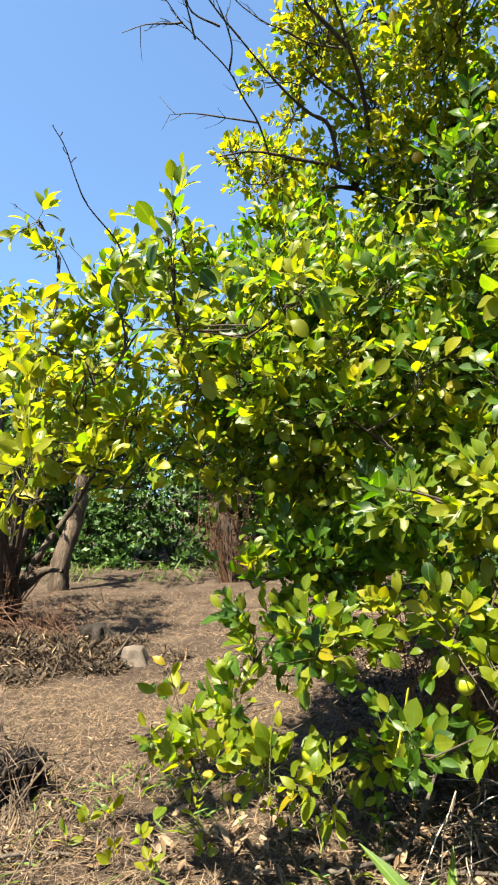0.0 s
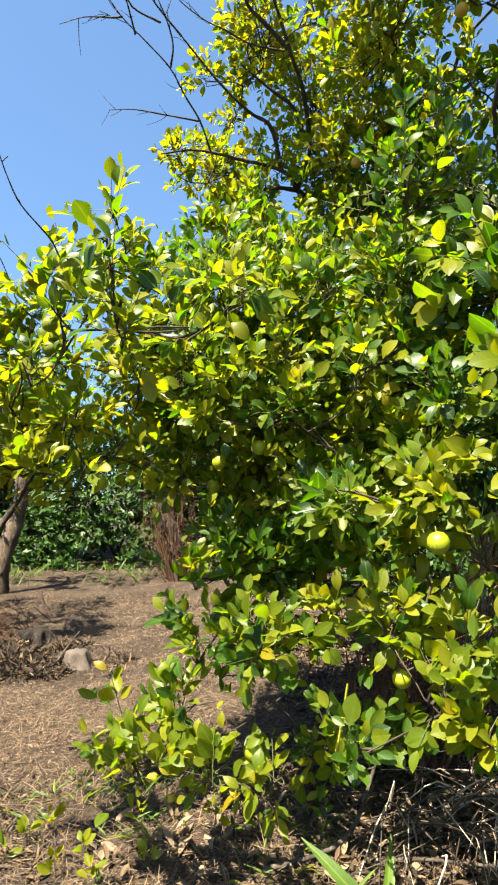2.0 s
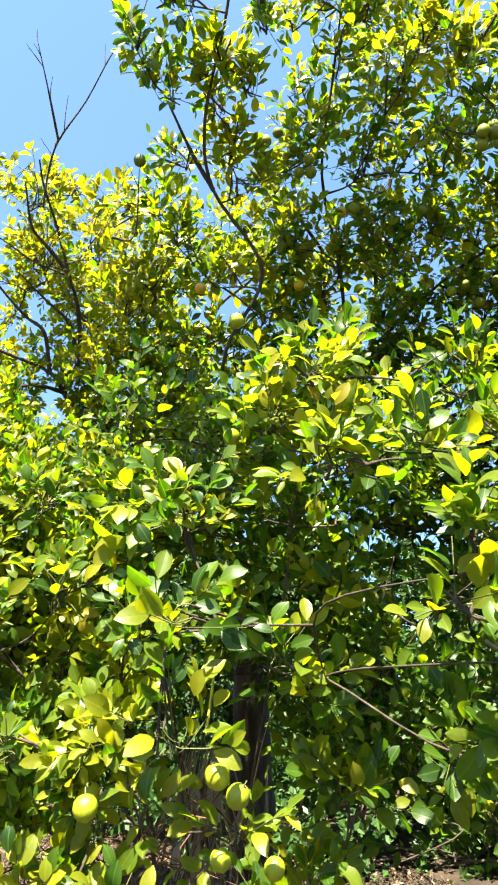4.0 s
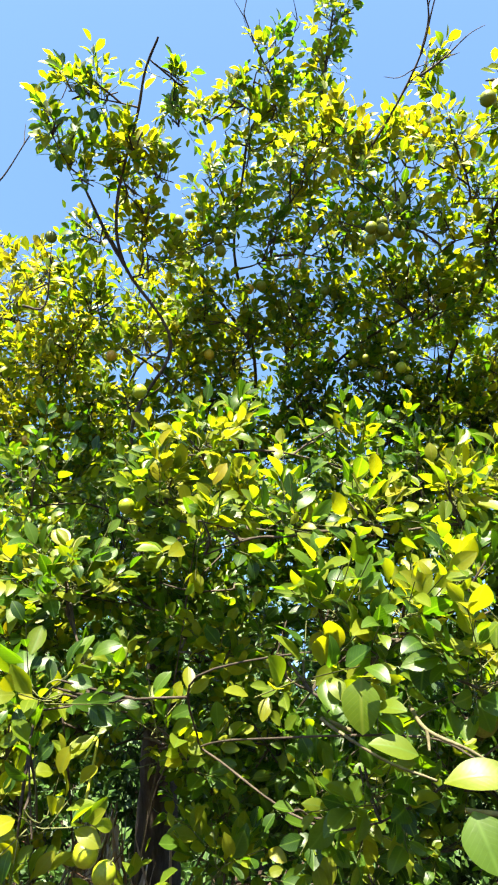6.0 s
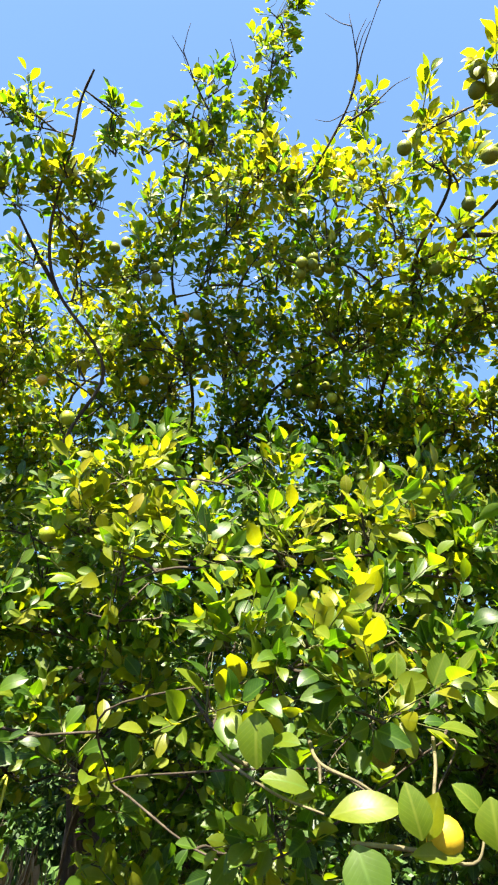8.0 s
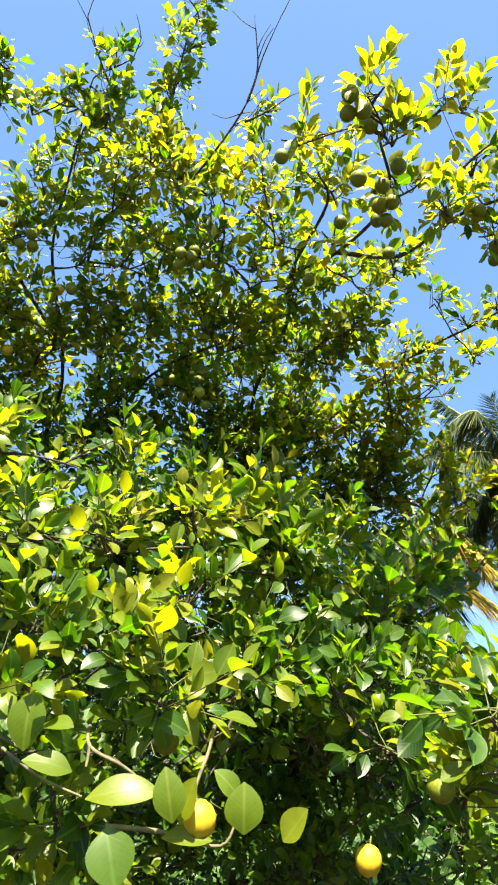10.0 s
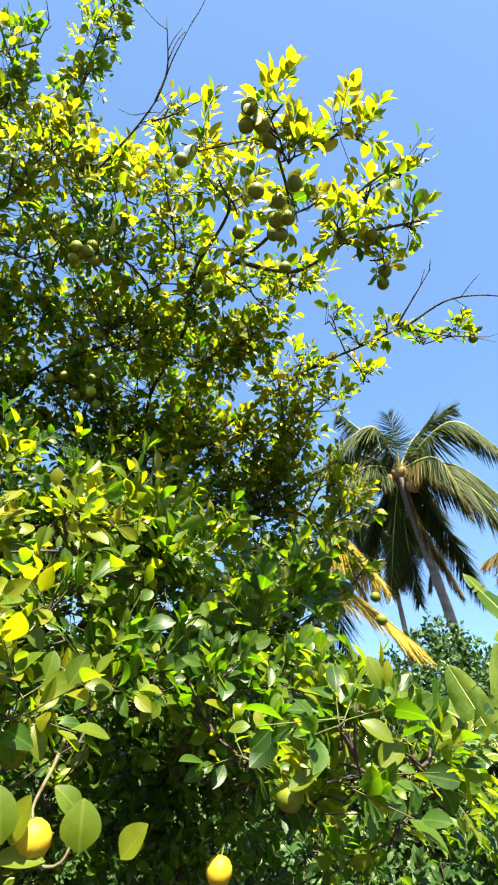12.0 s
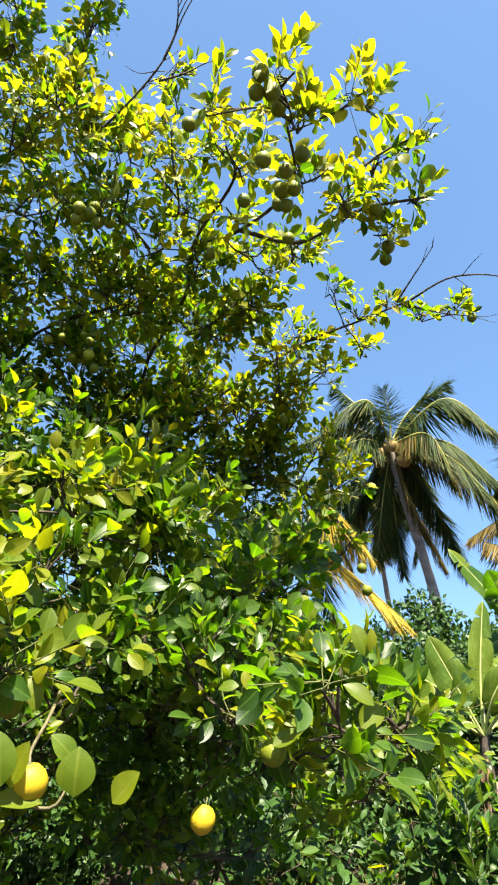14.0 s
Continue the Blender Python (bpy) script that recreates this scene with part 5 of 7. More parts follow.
BROAD_TWIGS_A = [
    [(1.27, 0.74, 1.37), (1.22, 0.65, 1.33), (1.25, 0.59, 1.30), (1.28, 0.56, 1.27)],
    [(1.22, 0.65, 1.33), (1.21, 0.64, 1.30)],
    [(1.23, 0.60, 1.22), (1.30, 0.54, 1.21), (1.37, 0.49, 1.19), (1.40, 0.48, 1.23)],
    [(1.48, 0.63, 1.37), (1.42, 0.58, 1.32), (1.36, 0.54, 1.27), (1.35, 0.52, 1.24)],
    [(1.15, 0.76, 1.33), (1.10, 0.78, 1.35), (1.15, 0.69, 1.29), (1.19, 0.61, 1.26)],
]
BROAD_TWIGS = BROAD_TWIGS_A


# ---- the two lime trees before the camera ----
def build_tall_tree():
    tree = thing("lime_tree", (1.88, 3.55, 0.0), "tall lime tree with yellowing leaves, green limes and bare twigs above", "tree")
    leaves, wood, twigs = Leaves(), Tubes(), Tubes()
    for k, l in enumerate(TALL_LIMBS):
        limb_part(tree, "limb" if k else "trunk", l, 0.14 if k == 0 else (0.03 if k == 1 else (0.015 if k in (2, 3, 4, 5) or k >= len(TALL_LIMBS) - 6 else 0.010)), 0.09 if k == 0 else (0.02 if k == 1 else 0.004), 12 if k == 0 else 7)
    crown(TALL_CROWN, TALL_LIMBS, leaves, wood, twigs, ripe=0.42, per=580, size=0.058, middle=(1.7, 3.0), shoot=(0.05, 0.12))
    finish_tree(tree, leaves, wood, twigs, (1.9, 0.0, 3.0), MID_FORMS, mats=[GREEN, LIGHT, GOLD])
    for l in DEAD_TWIGS:
        dead_twig(tree, l, 0.0062, 0.0016, "bare grey dead twig")
    hang_fruit(tree, HIGH_FRUIT + MID_FRUIT + BACK_FRUIT, 0.049)


def build_near_tree():
    tree = thing("lime_tree", (1.2, 2.42, 0.0), "spreading lime tree with glossy green leaves and limes hanging low", "tree")
    leaves, wood, twigs = Leaves(), Tubes(), Tubes()
    for k, l in enumerate(NEAR_LIMBS):
        limb_part(tree, "limb", l, 0.0065 if k in (0, 3) else (0.0055 if k in (4, 5) else 0.003), 0.0015, 7, mat=BARK)
    crown(NEAR_CROWN, NEAR_LIMBS, leaves, wood, twigs, ripe=0.4, per=740, size=0.064, middle=(1.3, 3.2))
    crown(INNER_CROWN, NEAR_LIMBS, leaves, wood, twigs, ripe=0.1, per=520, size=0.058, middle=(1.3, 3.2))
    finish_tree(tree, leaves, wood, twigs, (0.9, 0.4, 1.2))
    for bx, by, bz, tx, ty, tz, width, slot in BROAD_LEAVES:
        base, tip = np.array((bx, by, bz)), np.array((tx, ty, tz))
        x, y, z = (q[0] for q in axes_of((tip - base)[None], np.array(((-0.55, -0.55, 0.65),))))
        s = float(np.linalg.norm(tip - base))
        piece = new("leaf", SINGLE[slot][int(rng.integers(3))])
        piece.parent = tree
        piece.matrix_basis = Matrix.Translation(Vector(base) - tree.location) @ Matrix((tuple(x * s), tuple(y * width), tuple(z * s))).transposed().to_4x4()
    for l in BROAD_TWIGS:
        limb_part(tree, "twig", l, 0.004, 0.002, 6, 0.1, 5, YOUNG_BARK)
    for l in NEAR_TWIGS[:2]:
        dead_twig(tree, l, 0.0021, 0.0007, "bare thorny twig")
    for l in NEAR_TWIGS[2:]:
        limb_part(tree, "shoot", l, 0.0045, 0.003, 6, 0.2, 5, SHOOT, "yellow-green thorny bare shoot")
    hang_fruit(tree, NEAR_FRUIT + LOW_FRUIT)


build_tall_tree()
build_near_tree()


# ---- trees and bushes round the clearing ----
def bush(name, place, label, clumps, stems, size=0.07, per=150, mats=None, stem_radius=0.03, category="bush", group="", forms=SMALL_FORMS, singles=0):
    """Stems from one root into rounded clumps given relative to the root."""
    tree = thing(name, place, label, category, group)
    leaves, wood, twigs = Leaves(), Tubes(), Tubes()
    root = np.array(place, float)
    rows = [(root[0] + x, root[1] + y, root[2] + z, r, tone) for x, y, z, r, tone in clumps]
    limbs = []
    for k in range(stems):
        goal = np.array(rows[k % len(rows)][:3])
        start = root + np.array((rng.normal(0, 0.05), rng.normal(0, 0.05), -0.04))
        mid = start * 0.45 + goal * 0.55 + rng.normal(0, 0.12, 3)
        limbs.append([start, start * 0.75 + mid * 0.25 + rng.normal(0, 0.04, 3), mid, goal])
        limb_part(tree, "stem", limbs[-1], stem_radius * rng.uniform(0.7, 1.2), 0.01)
    crown(rows, limbs, leaves, wood, twigs, per=per, size=size, fine=forms is not KITES)
    finish_tree(tree, leaves, wood, twigs, place, forms, singles, mats)
    return tree


def heap_clumps(count, wide, deep, low, high, r0, r1, tone):
    """Rounded clumps spread evenly up a bush, narrower at the top."""
    rows = []
    for k in range(count):
        z = low + (high - low) * ((k * 0.618) % 1.0)
        s = 1.0 - 0.35 * (z - low) / (high - low)
        rows.append((rng.uniform(-wide, wide) * s, rng.uniform(-deep, deep) * s, z, rng.uniform(r0, r1), tone + rng.normal(0, 0.3)))
    return rows


bush("lime_tree", (-2.35, 5.7, 0.0), "many-stemmed lime tree with yellowing leaves beside the clearing", [(-0.1, -0.2, 1.5, 0.4, 2.4), (0.5, -0.3, 1.7, 0.4, 2.4), (-0.6, -0.5, 1.9, 0.45, 2.2), (0.2, 0.1, 2.3, 0.45, 1.8), (-0.7, 0.1, 2.6, 0.45, 1.6), (0.7, -0.6, 1.5, 0.3, 2.6), (-1.1, -0.6, 1.4, 0.4, 2.4), (-1.3, 0.0, 2.2, 0.5, 1.6), (0.3, -1.3, 2.72, 0.2, 1.6), (0.5, -1.25, 2.5, 0.26, 1.8), (0.2, -1.3, 2.35, 0.28, 2.0), (0.35, -1.2, 2.0, 0.3, 2.4), (0.6, -1.1, 2.15, 0.24, 2.4), (0.15, -1.1, 1.65, 0.3, 2.6)], 18, size=0.075, per=430, stem_radius=0.04, category="tree", forms=MID_FORMS)


many_stemmed = bpy.data.objects["lime_tree.002"]
for line in ([(-2.35, 5.59, -0.03), (-2.2, 5.62, 0.35), (-2.07, 5.67, 0.62), (-1.74, 5.8, 1.13), (-1.43, 5.47, 1.5)], [(-2.4, 5.6, -0.03), (-2.3, 5.5, 0.5), (-2.1, 5.3, 1.0), (-1.95, 4.9, 1.7)], [(-2.2, 5.65, 0.35), (-1.98, 5.6, 0.5), (-1.8, 5.55, 0.5)]):
    limb_part(many_stemmed, "stem", line, 0.05, 0.015, 9, 0.16, 6)

BRUSH = rough_material("dry_brushwood", [(0.3, (0.045, 0.022, 0.013)), (0.55, (0.12, 0.062, 0.036)), (0.75, (0.24, 0.145, 0.09))], 14.0, 5.0, 0.6, 0.006, stretch=(1, 1, 0.4))


def brushwood(place, count, reach, height, label, wood=None):
    """A tangle of thin dry shoots rising and leaning from one spot."""
    heap = thing("brushwood", place, label, "brushwood", "dry brushwood")
    root = np.array(place, float)
    for k in range(count):
        a = rng.uniform(0, 6.283)
        d = np.array((math.cos(a), math.sin(a), 0.0)) * reach * rng.uniform(0.2, 1.0)
        top = root + d + (0, 0, height * rng.uniform(0.35, 1.0))
        base = root + d * rng.uniform(0.0, 0.5)
        shoot = Tubes()
        p = shoot.add([base - (0, 0, 0.02), (base + top) / 2 + rng.normal(0, 0.08, 3), top], rng.uniform(0.3, 1.0) * min(0.013, 0.004 + 0.006 * height), 0.0015, 5, 0.2, 4)
        for q in range(3):
            at = p[rng.integers(len(p) // 3, len(p))]
            shoot.add([at, at + rng.normal(0, 0.09, 3), at + rng.normal(0, 0.16, 3)], 0.003, 0.001, 4, 0, 2)
        under(link("shoot", shoot.mesh("shoot"), [wood or BRUSH], heap))
    return heap


brushwood((-2.4, 5.55, 0.0), 45, 0.55, 1.2, "reddish dry brushwood tangled round the many-stemmed tree")
brushwood((-1.75, 4.9, 0.0), 50, 0.5, 0.35, "low dry brushwood on the soil below the tree")
brushwood((-0.5, 8.2, 0.0), 60, 0.4, 1.5, "dry brown brushwood against the gnarled trunk")
brushwood((0.9, 2.65, 0.0), 50, 0.4, 0.9, "dry brown shoots under the lime tree")
ROOT = rough_material("dry_root", [(0.3, (0.036, 0.02494, 0.0168)), (0.55, (0.102, 0.0725, 0.0504)), (0.75, (0.192, 0.145, 0.1036))], 16.0, 5.0, 0.6, 0.004, stretch=(1, 1, 0.4))
brushwood((-1.0, 2.12, 0.0), 40, 0.36, 0.14, "tangle of thin dry roots and twigs before the old stump", ROOT)


def trunk_tree(place, label, trunk, radius, clumps, mats=None, per=120, size=0.09, bark=BARK):
    tree = thing("tree", place, label, "tree")
    leaves, wood, twigs = Leaves(), Tubes(), Tubes()
    root = np.array(place, float)
    line = [root + np.array(p) for p in trunk]
    limb_part(tree, "trunk", line, radius, radius * 0.6, 14, 0.07, 8, bark)
    rows = [(root[0] + x, root[1] + y, root[2] + z, r, t) for x, y, z, r, t in clumps]
    limbs = [[line[-1], (line[-1] + np.array(r[:3])) / 2 + rng.normal(0, 0.1, 3), np.array(r[:3])] for r in rows[:4]]
    for l in limbs:
        limb_part(tree, "limb", l, radius * 0.5, 0.012)
    crown(rows, limbs, leaves, wood, twigs, per=per, size=size)
    finish_tree(tree, leaves, wood, twigs, place, SMALL_FORMS, 0, mats)


trunk_tree((-2.6, 7.7, 0.0), "old tree with a grey-brown leaning trunk by the clearing", [(0, 0, -0.05), (0.05, 0, 0.4), (0.2, 0.1, 0.9), (0.3, 0.1, 1.5)], 0.13, heap_clumps(8, 0.9, 0.7, 1.7, 3.0, 0.35, 0.5, 1.4), bark=PALE_BARK)
trunk_tree((-0.45, 8.3, 0.0), "old tree with a dark gnarled trunk at the clearing's end", [(0, 0, -0.05), (-0.02, 0, 0.5), (-0.16, 0, 0.9), (-0.1, 0.1, 1.4)], 0.15, heap_clumps(18, 1.2, 0.7, 1.1, 3.6, 0.4, 0.55, 0.5), mats=[FAR_GREEN, GREEN, LIGHT])

# thicket: three bushes, repeated round the place
THICKET = [bush("thicket_bush", (x, y, 0.0), "dense dark green bush", heap_clumps(36, 1.15, 0.8, 0.1, h, 0.42, 0.6, 0.5), 6, size=0.12, per=250, mats=[FAR_GREEN, FAR_GREEN, GREEN], group="thicket round the orchard", forms=KITES) for x, y, h in ((-1.6, 10.6, 2.5), (0.3, 10.8, 2.7), (-3.2, 11.2, 2.9))]
FAR_SPOTS = [(-5.0, 10.8, 1.1), (-6.9, 9.6, 1.2), (-8.2, 7.4, 1.2), (-8.6, 5.0, 1.1), (1.9, 10.0, 1.1), (3.5, 9.4, 1.15), (5.0, 8.6, 1.1), (6.6, 8.0, 1.15), (8.0, 7.0, 1.1), (9.3, 5.8, 1.15), (10.2, 4.6, 1.05), (11.0, 3.2, 1.0), (11.4, 1.6, 0.9), (11.6, 0.0, 0.85), (11.4, -2.0, 0.9), (11.0, -4.0, 0.9)]
NEAR_SPOTS = [(1.0, 6.8, 0.8), (2.3, 6.0, 0.75), (3.5, 5.0, 0.75), (4.6, 3.7, 0.7), (3.7, 7.2, 0.9), (5.6, 5.2, 0.9), (7.4, 2.75, 0.78), (6.3, 3.1, 0.72), (7.0, 3.7, 0.75), (8.4, 4.0, 0.85), (9.3, 2.7, 0.8), (9.7, 1.4, 0.75), (9.8, 0.0, 0.75), (9.5, -1.4, 0.75), (10.6, 5.6, 1.0), (7.6, 5.4, 0.95), (12.2, 2.2, 1.0), (12.6, 0.4, 0.95), (12.6, -1.6, 1.0)]
BACK_SPOTS = [(-0.6, 12.8, 1.5), (2.5, 12.0, 1.5), (-4.2, 12.9, 1.4), (5.6, 10.6, 1.5), (8.6, -6.5, 1.0), (5.0, -9.0, 1.1), (1.0, -9.8, 1.1), (-3.5, -8.6, 1.1), (-7.0, -5.0, 1.1), (-8.6, -1.0, 1.1), (-8.8, 2.2, 1.1)]
SPOTS = FAR_SPOTS + NEAR_SPOTS + BACK_SPOTS
for k, (x, y, s) in enumerate(SPOTS):
    twin = copy_thing(THICKET[k % 3], Matrix.Translation((x, y, 0.0)) @ Euler((0, 0, k * 2.1)).to_matrix().to_4x4())
    twin.scale = (s, s, s * (0.95 + 0.1 * (k % 2)))

# lower bushes beyond the lime trees
for k, (x, y, h, tone) in enumerate(((3.6, 0.25, 0.7, 1.0), (4.2, 0.9, 0.8, 1.2), (3.4, -0.5, 0.45, 1.4), (4.6, -0.1, 0.75, 1.0), (5.2, 0.5, 0.9, 1.2), (4.3, 1.9, 1.2, 0.8), (5.4, -1.0, 0.7, 1.4), (3.2, 1.5, 0.9, 0.6), (5.6, 2.2, 1.6, 0.8))):
    bush("lime_bush", (x, y, 0.0), "low green lime bush on dry ground", heap_clumps(12, 0.45, 0.4, 0.12, h, 0.2, 0.3, tone - 0.7), 6, size=0.085, per=230, stem_radius=0.012, mats=[FAR_GREEN, GREEN, LIGHT], group="low bushes beyond the lime trees", forms=MID_FORMS)


# tall leafy weeds before the banana plants
def tall_weed(x, y, height):
    plant = thing("tall_weed", (x, y, 0.0), "upright green weed with narrow leaves", "weed", "tall weeds among the bushes")
    leaves = Leaves()
    for k in range(5):
        foot = np.array((x + rng.normal(0, 0.05), y + rng.normal(0, 0.05), -0.02))
        top = foot + (rng.normal(0, 0.08), rng.normal(0, 0.08), height * rng.uniform(0.75, 1.05))
        limb_part(plant, "stalk", [foot, (foot + top) / 2 + rng.normal(0, 0.02, 3), top], 0.005, 0.002, 5, 0, 3, TWIG)
        n = 34
        at = rng.uniform(0.25, 1.0, n)
        turn = rng.uniform(0, 6.283, n)
        way = np.stack([np.cos(turn), np.sin(turn), rng.uniform(0.7, 2.0, n)], -1)
        leaves.add(foot + (top - foot) * at[:, None], way, unit(np.stack([-np.cos(turn), -np.sin(turn), np.ones(n)], -1) + rng.normal(0, 0.2, (n, 3))), rng.uniform(0.07, 0.15, n), rng.uniform(0.026, 0.046, n), rng.integers(0, 3, n))
    under(link("leaves", leaf_mesh("leaves", leaves.arrays(), LANCES), [GREEN, FAR_GREEN, BLADE], plant))


LANCES = [blade_form(OVAL, f, d, c, t) for f, d, c, t in ((0.25, 0.12, 0.03, 0.0), (0.2, 0.25, 0.05, 0.1), (0.3, 0.05, 0.0, -0.1))]
for x, y, h in ((4.05, 0.76, 1.2), (4.37, 0.75, 1.1), (4.57, 1.06, 1.15), (5.01, 1.05, 1.3)):
    tall_weed(x, y, h)


# ---- coconut palms ----
def frond_on(tree, origin, mid, tip, droop, blade, mats, leaflet):
    """A frond from its foot over a middle point to its tip: an arching midrib and two rows of narrow hanging leaflets."""
    spine = smooth_line(np.array((origin, origin + np.array(mid), origin + np.array(tip))), 8)
    tube = Tubes()
    tube.add(spine, 0.03, 0.005, 6, 0, 2)
    fine = smooth_line(spine, 10)
    run = float(np.linalg.norm(np.diff(fine, axis=0), axis=1).sum())
    pairs = int(40 + 44 * run)
    at = np.linspace(0.1, 0.995, pairs)
    idx = (at * (len(fine) - 1)).astype(int)
    along = unit(np.gradient(fine, axis=0))[idx]
    level = unit(np.cross(along, (0.0, 0.0, 1.0)) + 1e-4)
    tilt = unit(np.cross(level, along))
    lift = rng.uniform(-0.3, 0.3)
    wilt = 1.0 + 0.35 * np.sin(at * 9.0 + rng.uniform(0, 6)) + 0.25 * np.sin(at * 23.0 + rng.uniform(0, 6))
    leaflet *= 1.45
    leaves = Leaves()
    for side in (-1, 1):
        out = unit(level * side + tilt * lift * side)
        way = unit(along * (0.3 + 0.6 * at[:, None]) + out * 0.55 - np.array((0, 0, 1.0)) * (1.25 * droop * wilt * rng.uniform(0.7, 1.3, pairs))[:, None] + rng.normal(0, 0.05, (pairs, 3)))
        size = leaflet * np.sin(np.clip(at * 0.8 + 0.16, 0, 1) * math.pi) ** 0.5 * rng.uniform(0.75, 1.1, pairs) * np.where(rng.random(pairs) < 0.06, 0.4, 1.0)
        normal = unit(np.cross(way, along) * -side + rng.normal(0, 0.18, (pairs, 3)))
        slot = np.zeros(pairs, int) if len(mats) == 1 else (np.sin(at * 7 + side) + rng.normal(0, 0.7, pairs) > 0.2).astype(int)
        leaves.add(fine[idx], way, normal, size, rng.uniform(0.022, 0.038, pairs) * (0.45 + 0.5 * leaflet) * min(1.0, leaflet / 1.0) ** 1.5, slot)
    ob = link("frond", leaf_mesh("frond", leaves.arrays(), NARROW), mats, tree)
    under(ob)
    rib = link("midrib", tube.mesh("midrib"), [blade], ob)
    under(rib)


def palm(place, heart, label, rows, nuts=0, bend=0.3, fade=PALM_OLD, girth=0.17):
    """A ringed trunk, and fronds as middle and tip from the heart, droop, kind (fresh, aged, half aged) and leaflet length."""
    tree = thing("coconut_palm", place, label, "palm tree", "coconut palms")
    root, top = np.array(place, float), np.array(heart, float)
    mid = (root + top) / 2 + np.array((bend, 0.0, 0.0))
    limb_part(tree, "trunk", [root - (0, 0, 0.1), root * 0.7 + mid * 0.3 + (0.05, 0, 0), mid, top - (0, 0, 0.3), top - (0, 0, 0.1)], girth, girth * 0.5, 12, 0.06, 14, PALM_BARK)
    for mid_way, tip_way, droop, kind, leaflet in rows:
        frond_on(tree, top, mid_way, tip_way, droop, fade if kind == 1 else MIDRIB, ([PALM], [fade], [PALM, fade])[kind], leaflet)
    for k in range(nuts):
        ob = new("coconut", NUT)
        ob.parent = tree
        a = k * 2.4
        ob.matrix_basis = Matrix.Translation(Vector(top) - tree.location + Vector((0.36 * math.cos(a), 0.36 * math.sin(a), -0.2 - 0.13 * (k % 4)))) @ Matrix.Diagonal((0.25, 0.25, 0.29, 1))
    return tree


def whorl(count, size, start=0.0):
    """Fronds in the usual spiral, young ones upright, old ones hanging."""
    rows = []
    for k in range(count):
        age, turn = k / (count - 1), radians(start + k * 137.5)
        high, low = radians(80 - 120 * age), radians(58 - 135 * age)
        flat = Vector((math.cos(turn), math.sin(turn), 0.0))
        reach = size * (0.6 + 0.4 * math.sin(age * 2.6))
        mid = flat * (0.52 * reach * math.cos(high)) + Vector((0, 0, 0.52 * reach * math.sin(high)))
        tip = mid + flat * (0.48 * reach * math.cos(low - 0.9)) + Vector((0, 0, 0.48 * reach * math.sin(low - 0.9)))
        rows.append((tuple(mid), tuple(tip), 0.4 + 0.8 * math.sin(age * 3.0), 1 if age > 0.8 and k % 2 else 0, size * 0.24))
    return rows


def nut_mesh():
    bm = bmesh.new()
    bmesh.ops.create_icosphere(bm, subdivisions=2, radius=0.5)
    for v in bm.verts:
        v.co *= 1 + 0.06 * math.cos(3 * math.atan2(v.co.y, v.co.x)) + (0.12 if v.co.z < -0.4 else 0)
    for f in bm.faces:
        f.smooth = True
    me = bpy.data.meshes.new("coconut")
    bm.to_mesh(me)
    bm.free()
    me.materials.append(COCONUT)
    return me


NUT = nut_mesh()
palm((16.9, 4.5, 0.0), (14.8, 5.0, 7.89), "tall coconut palm with drooping fronds and coconuts", [
    ((-0.84, 0.21, 1.0), (-1.26, 1.33, 0.36), 1.2, 0, 0.7), ((-0.21, 0.73, 1.23), (-0.52, 1.31, 1.93), 0.8, 0, 0.55),
    ((-0.1, -0.09, 0.74), (-0.54, -0.13, 1.37), 0.3, 0, 0.45), ((0.3, -0.47, 0.93), (0.66, -1.44, 1.7), 0.5, 0, 0.7),
    ((-0.17, -1.58, 0.8), (0.31, -2.58, -0.18), 1.2, 0, 0.75), ((-0.48, -1.18, -0.21), (-0.34, -1.67, -1.6), 1.2, 2, 0.7),
    ((0.87, -1.28, -0.4), (1.76, -2.46, -2.3), 1.1, 2, 0.85), ((1.39, -1.09, 0.3), (2.63, -2.26, -1.1), 1.1, 0, 0.8),
    ((0.22, -0.3, -1.5), (0.8, -0.8, -3.2), 0.8, 1, 0.6), ((0.96, 0.43, -1.38), (1.69, 0.62, -3.07), 0.5, 0, 0.6),
    ((0.08, 0.37, -1.37), (0.47, 0.86, -3.0), 0.5, 0, 0.6), ((0.23, 0.77, -0.72), (0.68, 1.76, -2.33), 0.8, 0, 0.7),
    ((-0.92, 0.61, -0.11), (-1.4, 1.55, -1.16), 1.2, 0, 0.7), ((-0.19, 1.04, 0.69), (-0.32, 2.36, 0.59), 1.1, 0, 0.7),
    ((1.27, -0.41, -1.08), (2.39, -0.86, -3.05), 0.9, 0, 0.75), ((1.51, -0.06, 0.02), (2.97, 0.15, -1.47), 1.1, 2, 0.75)], 16, 0.45)
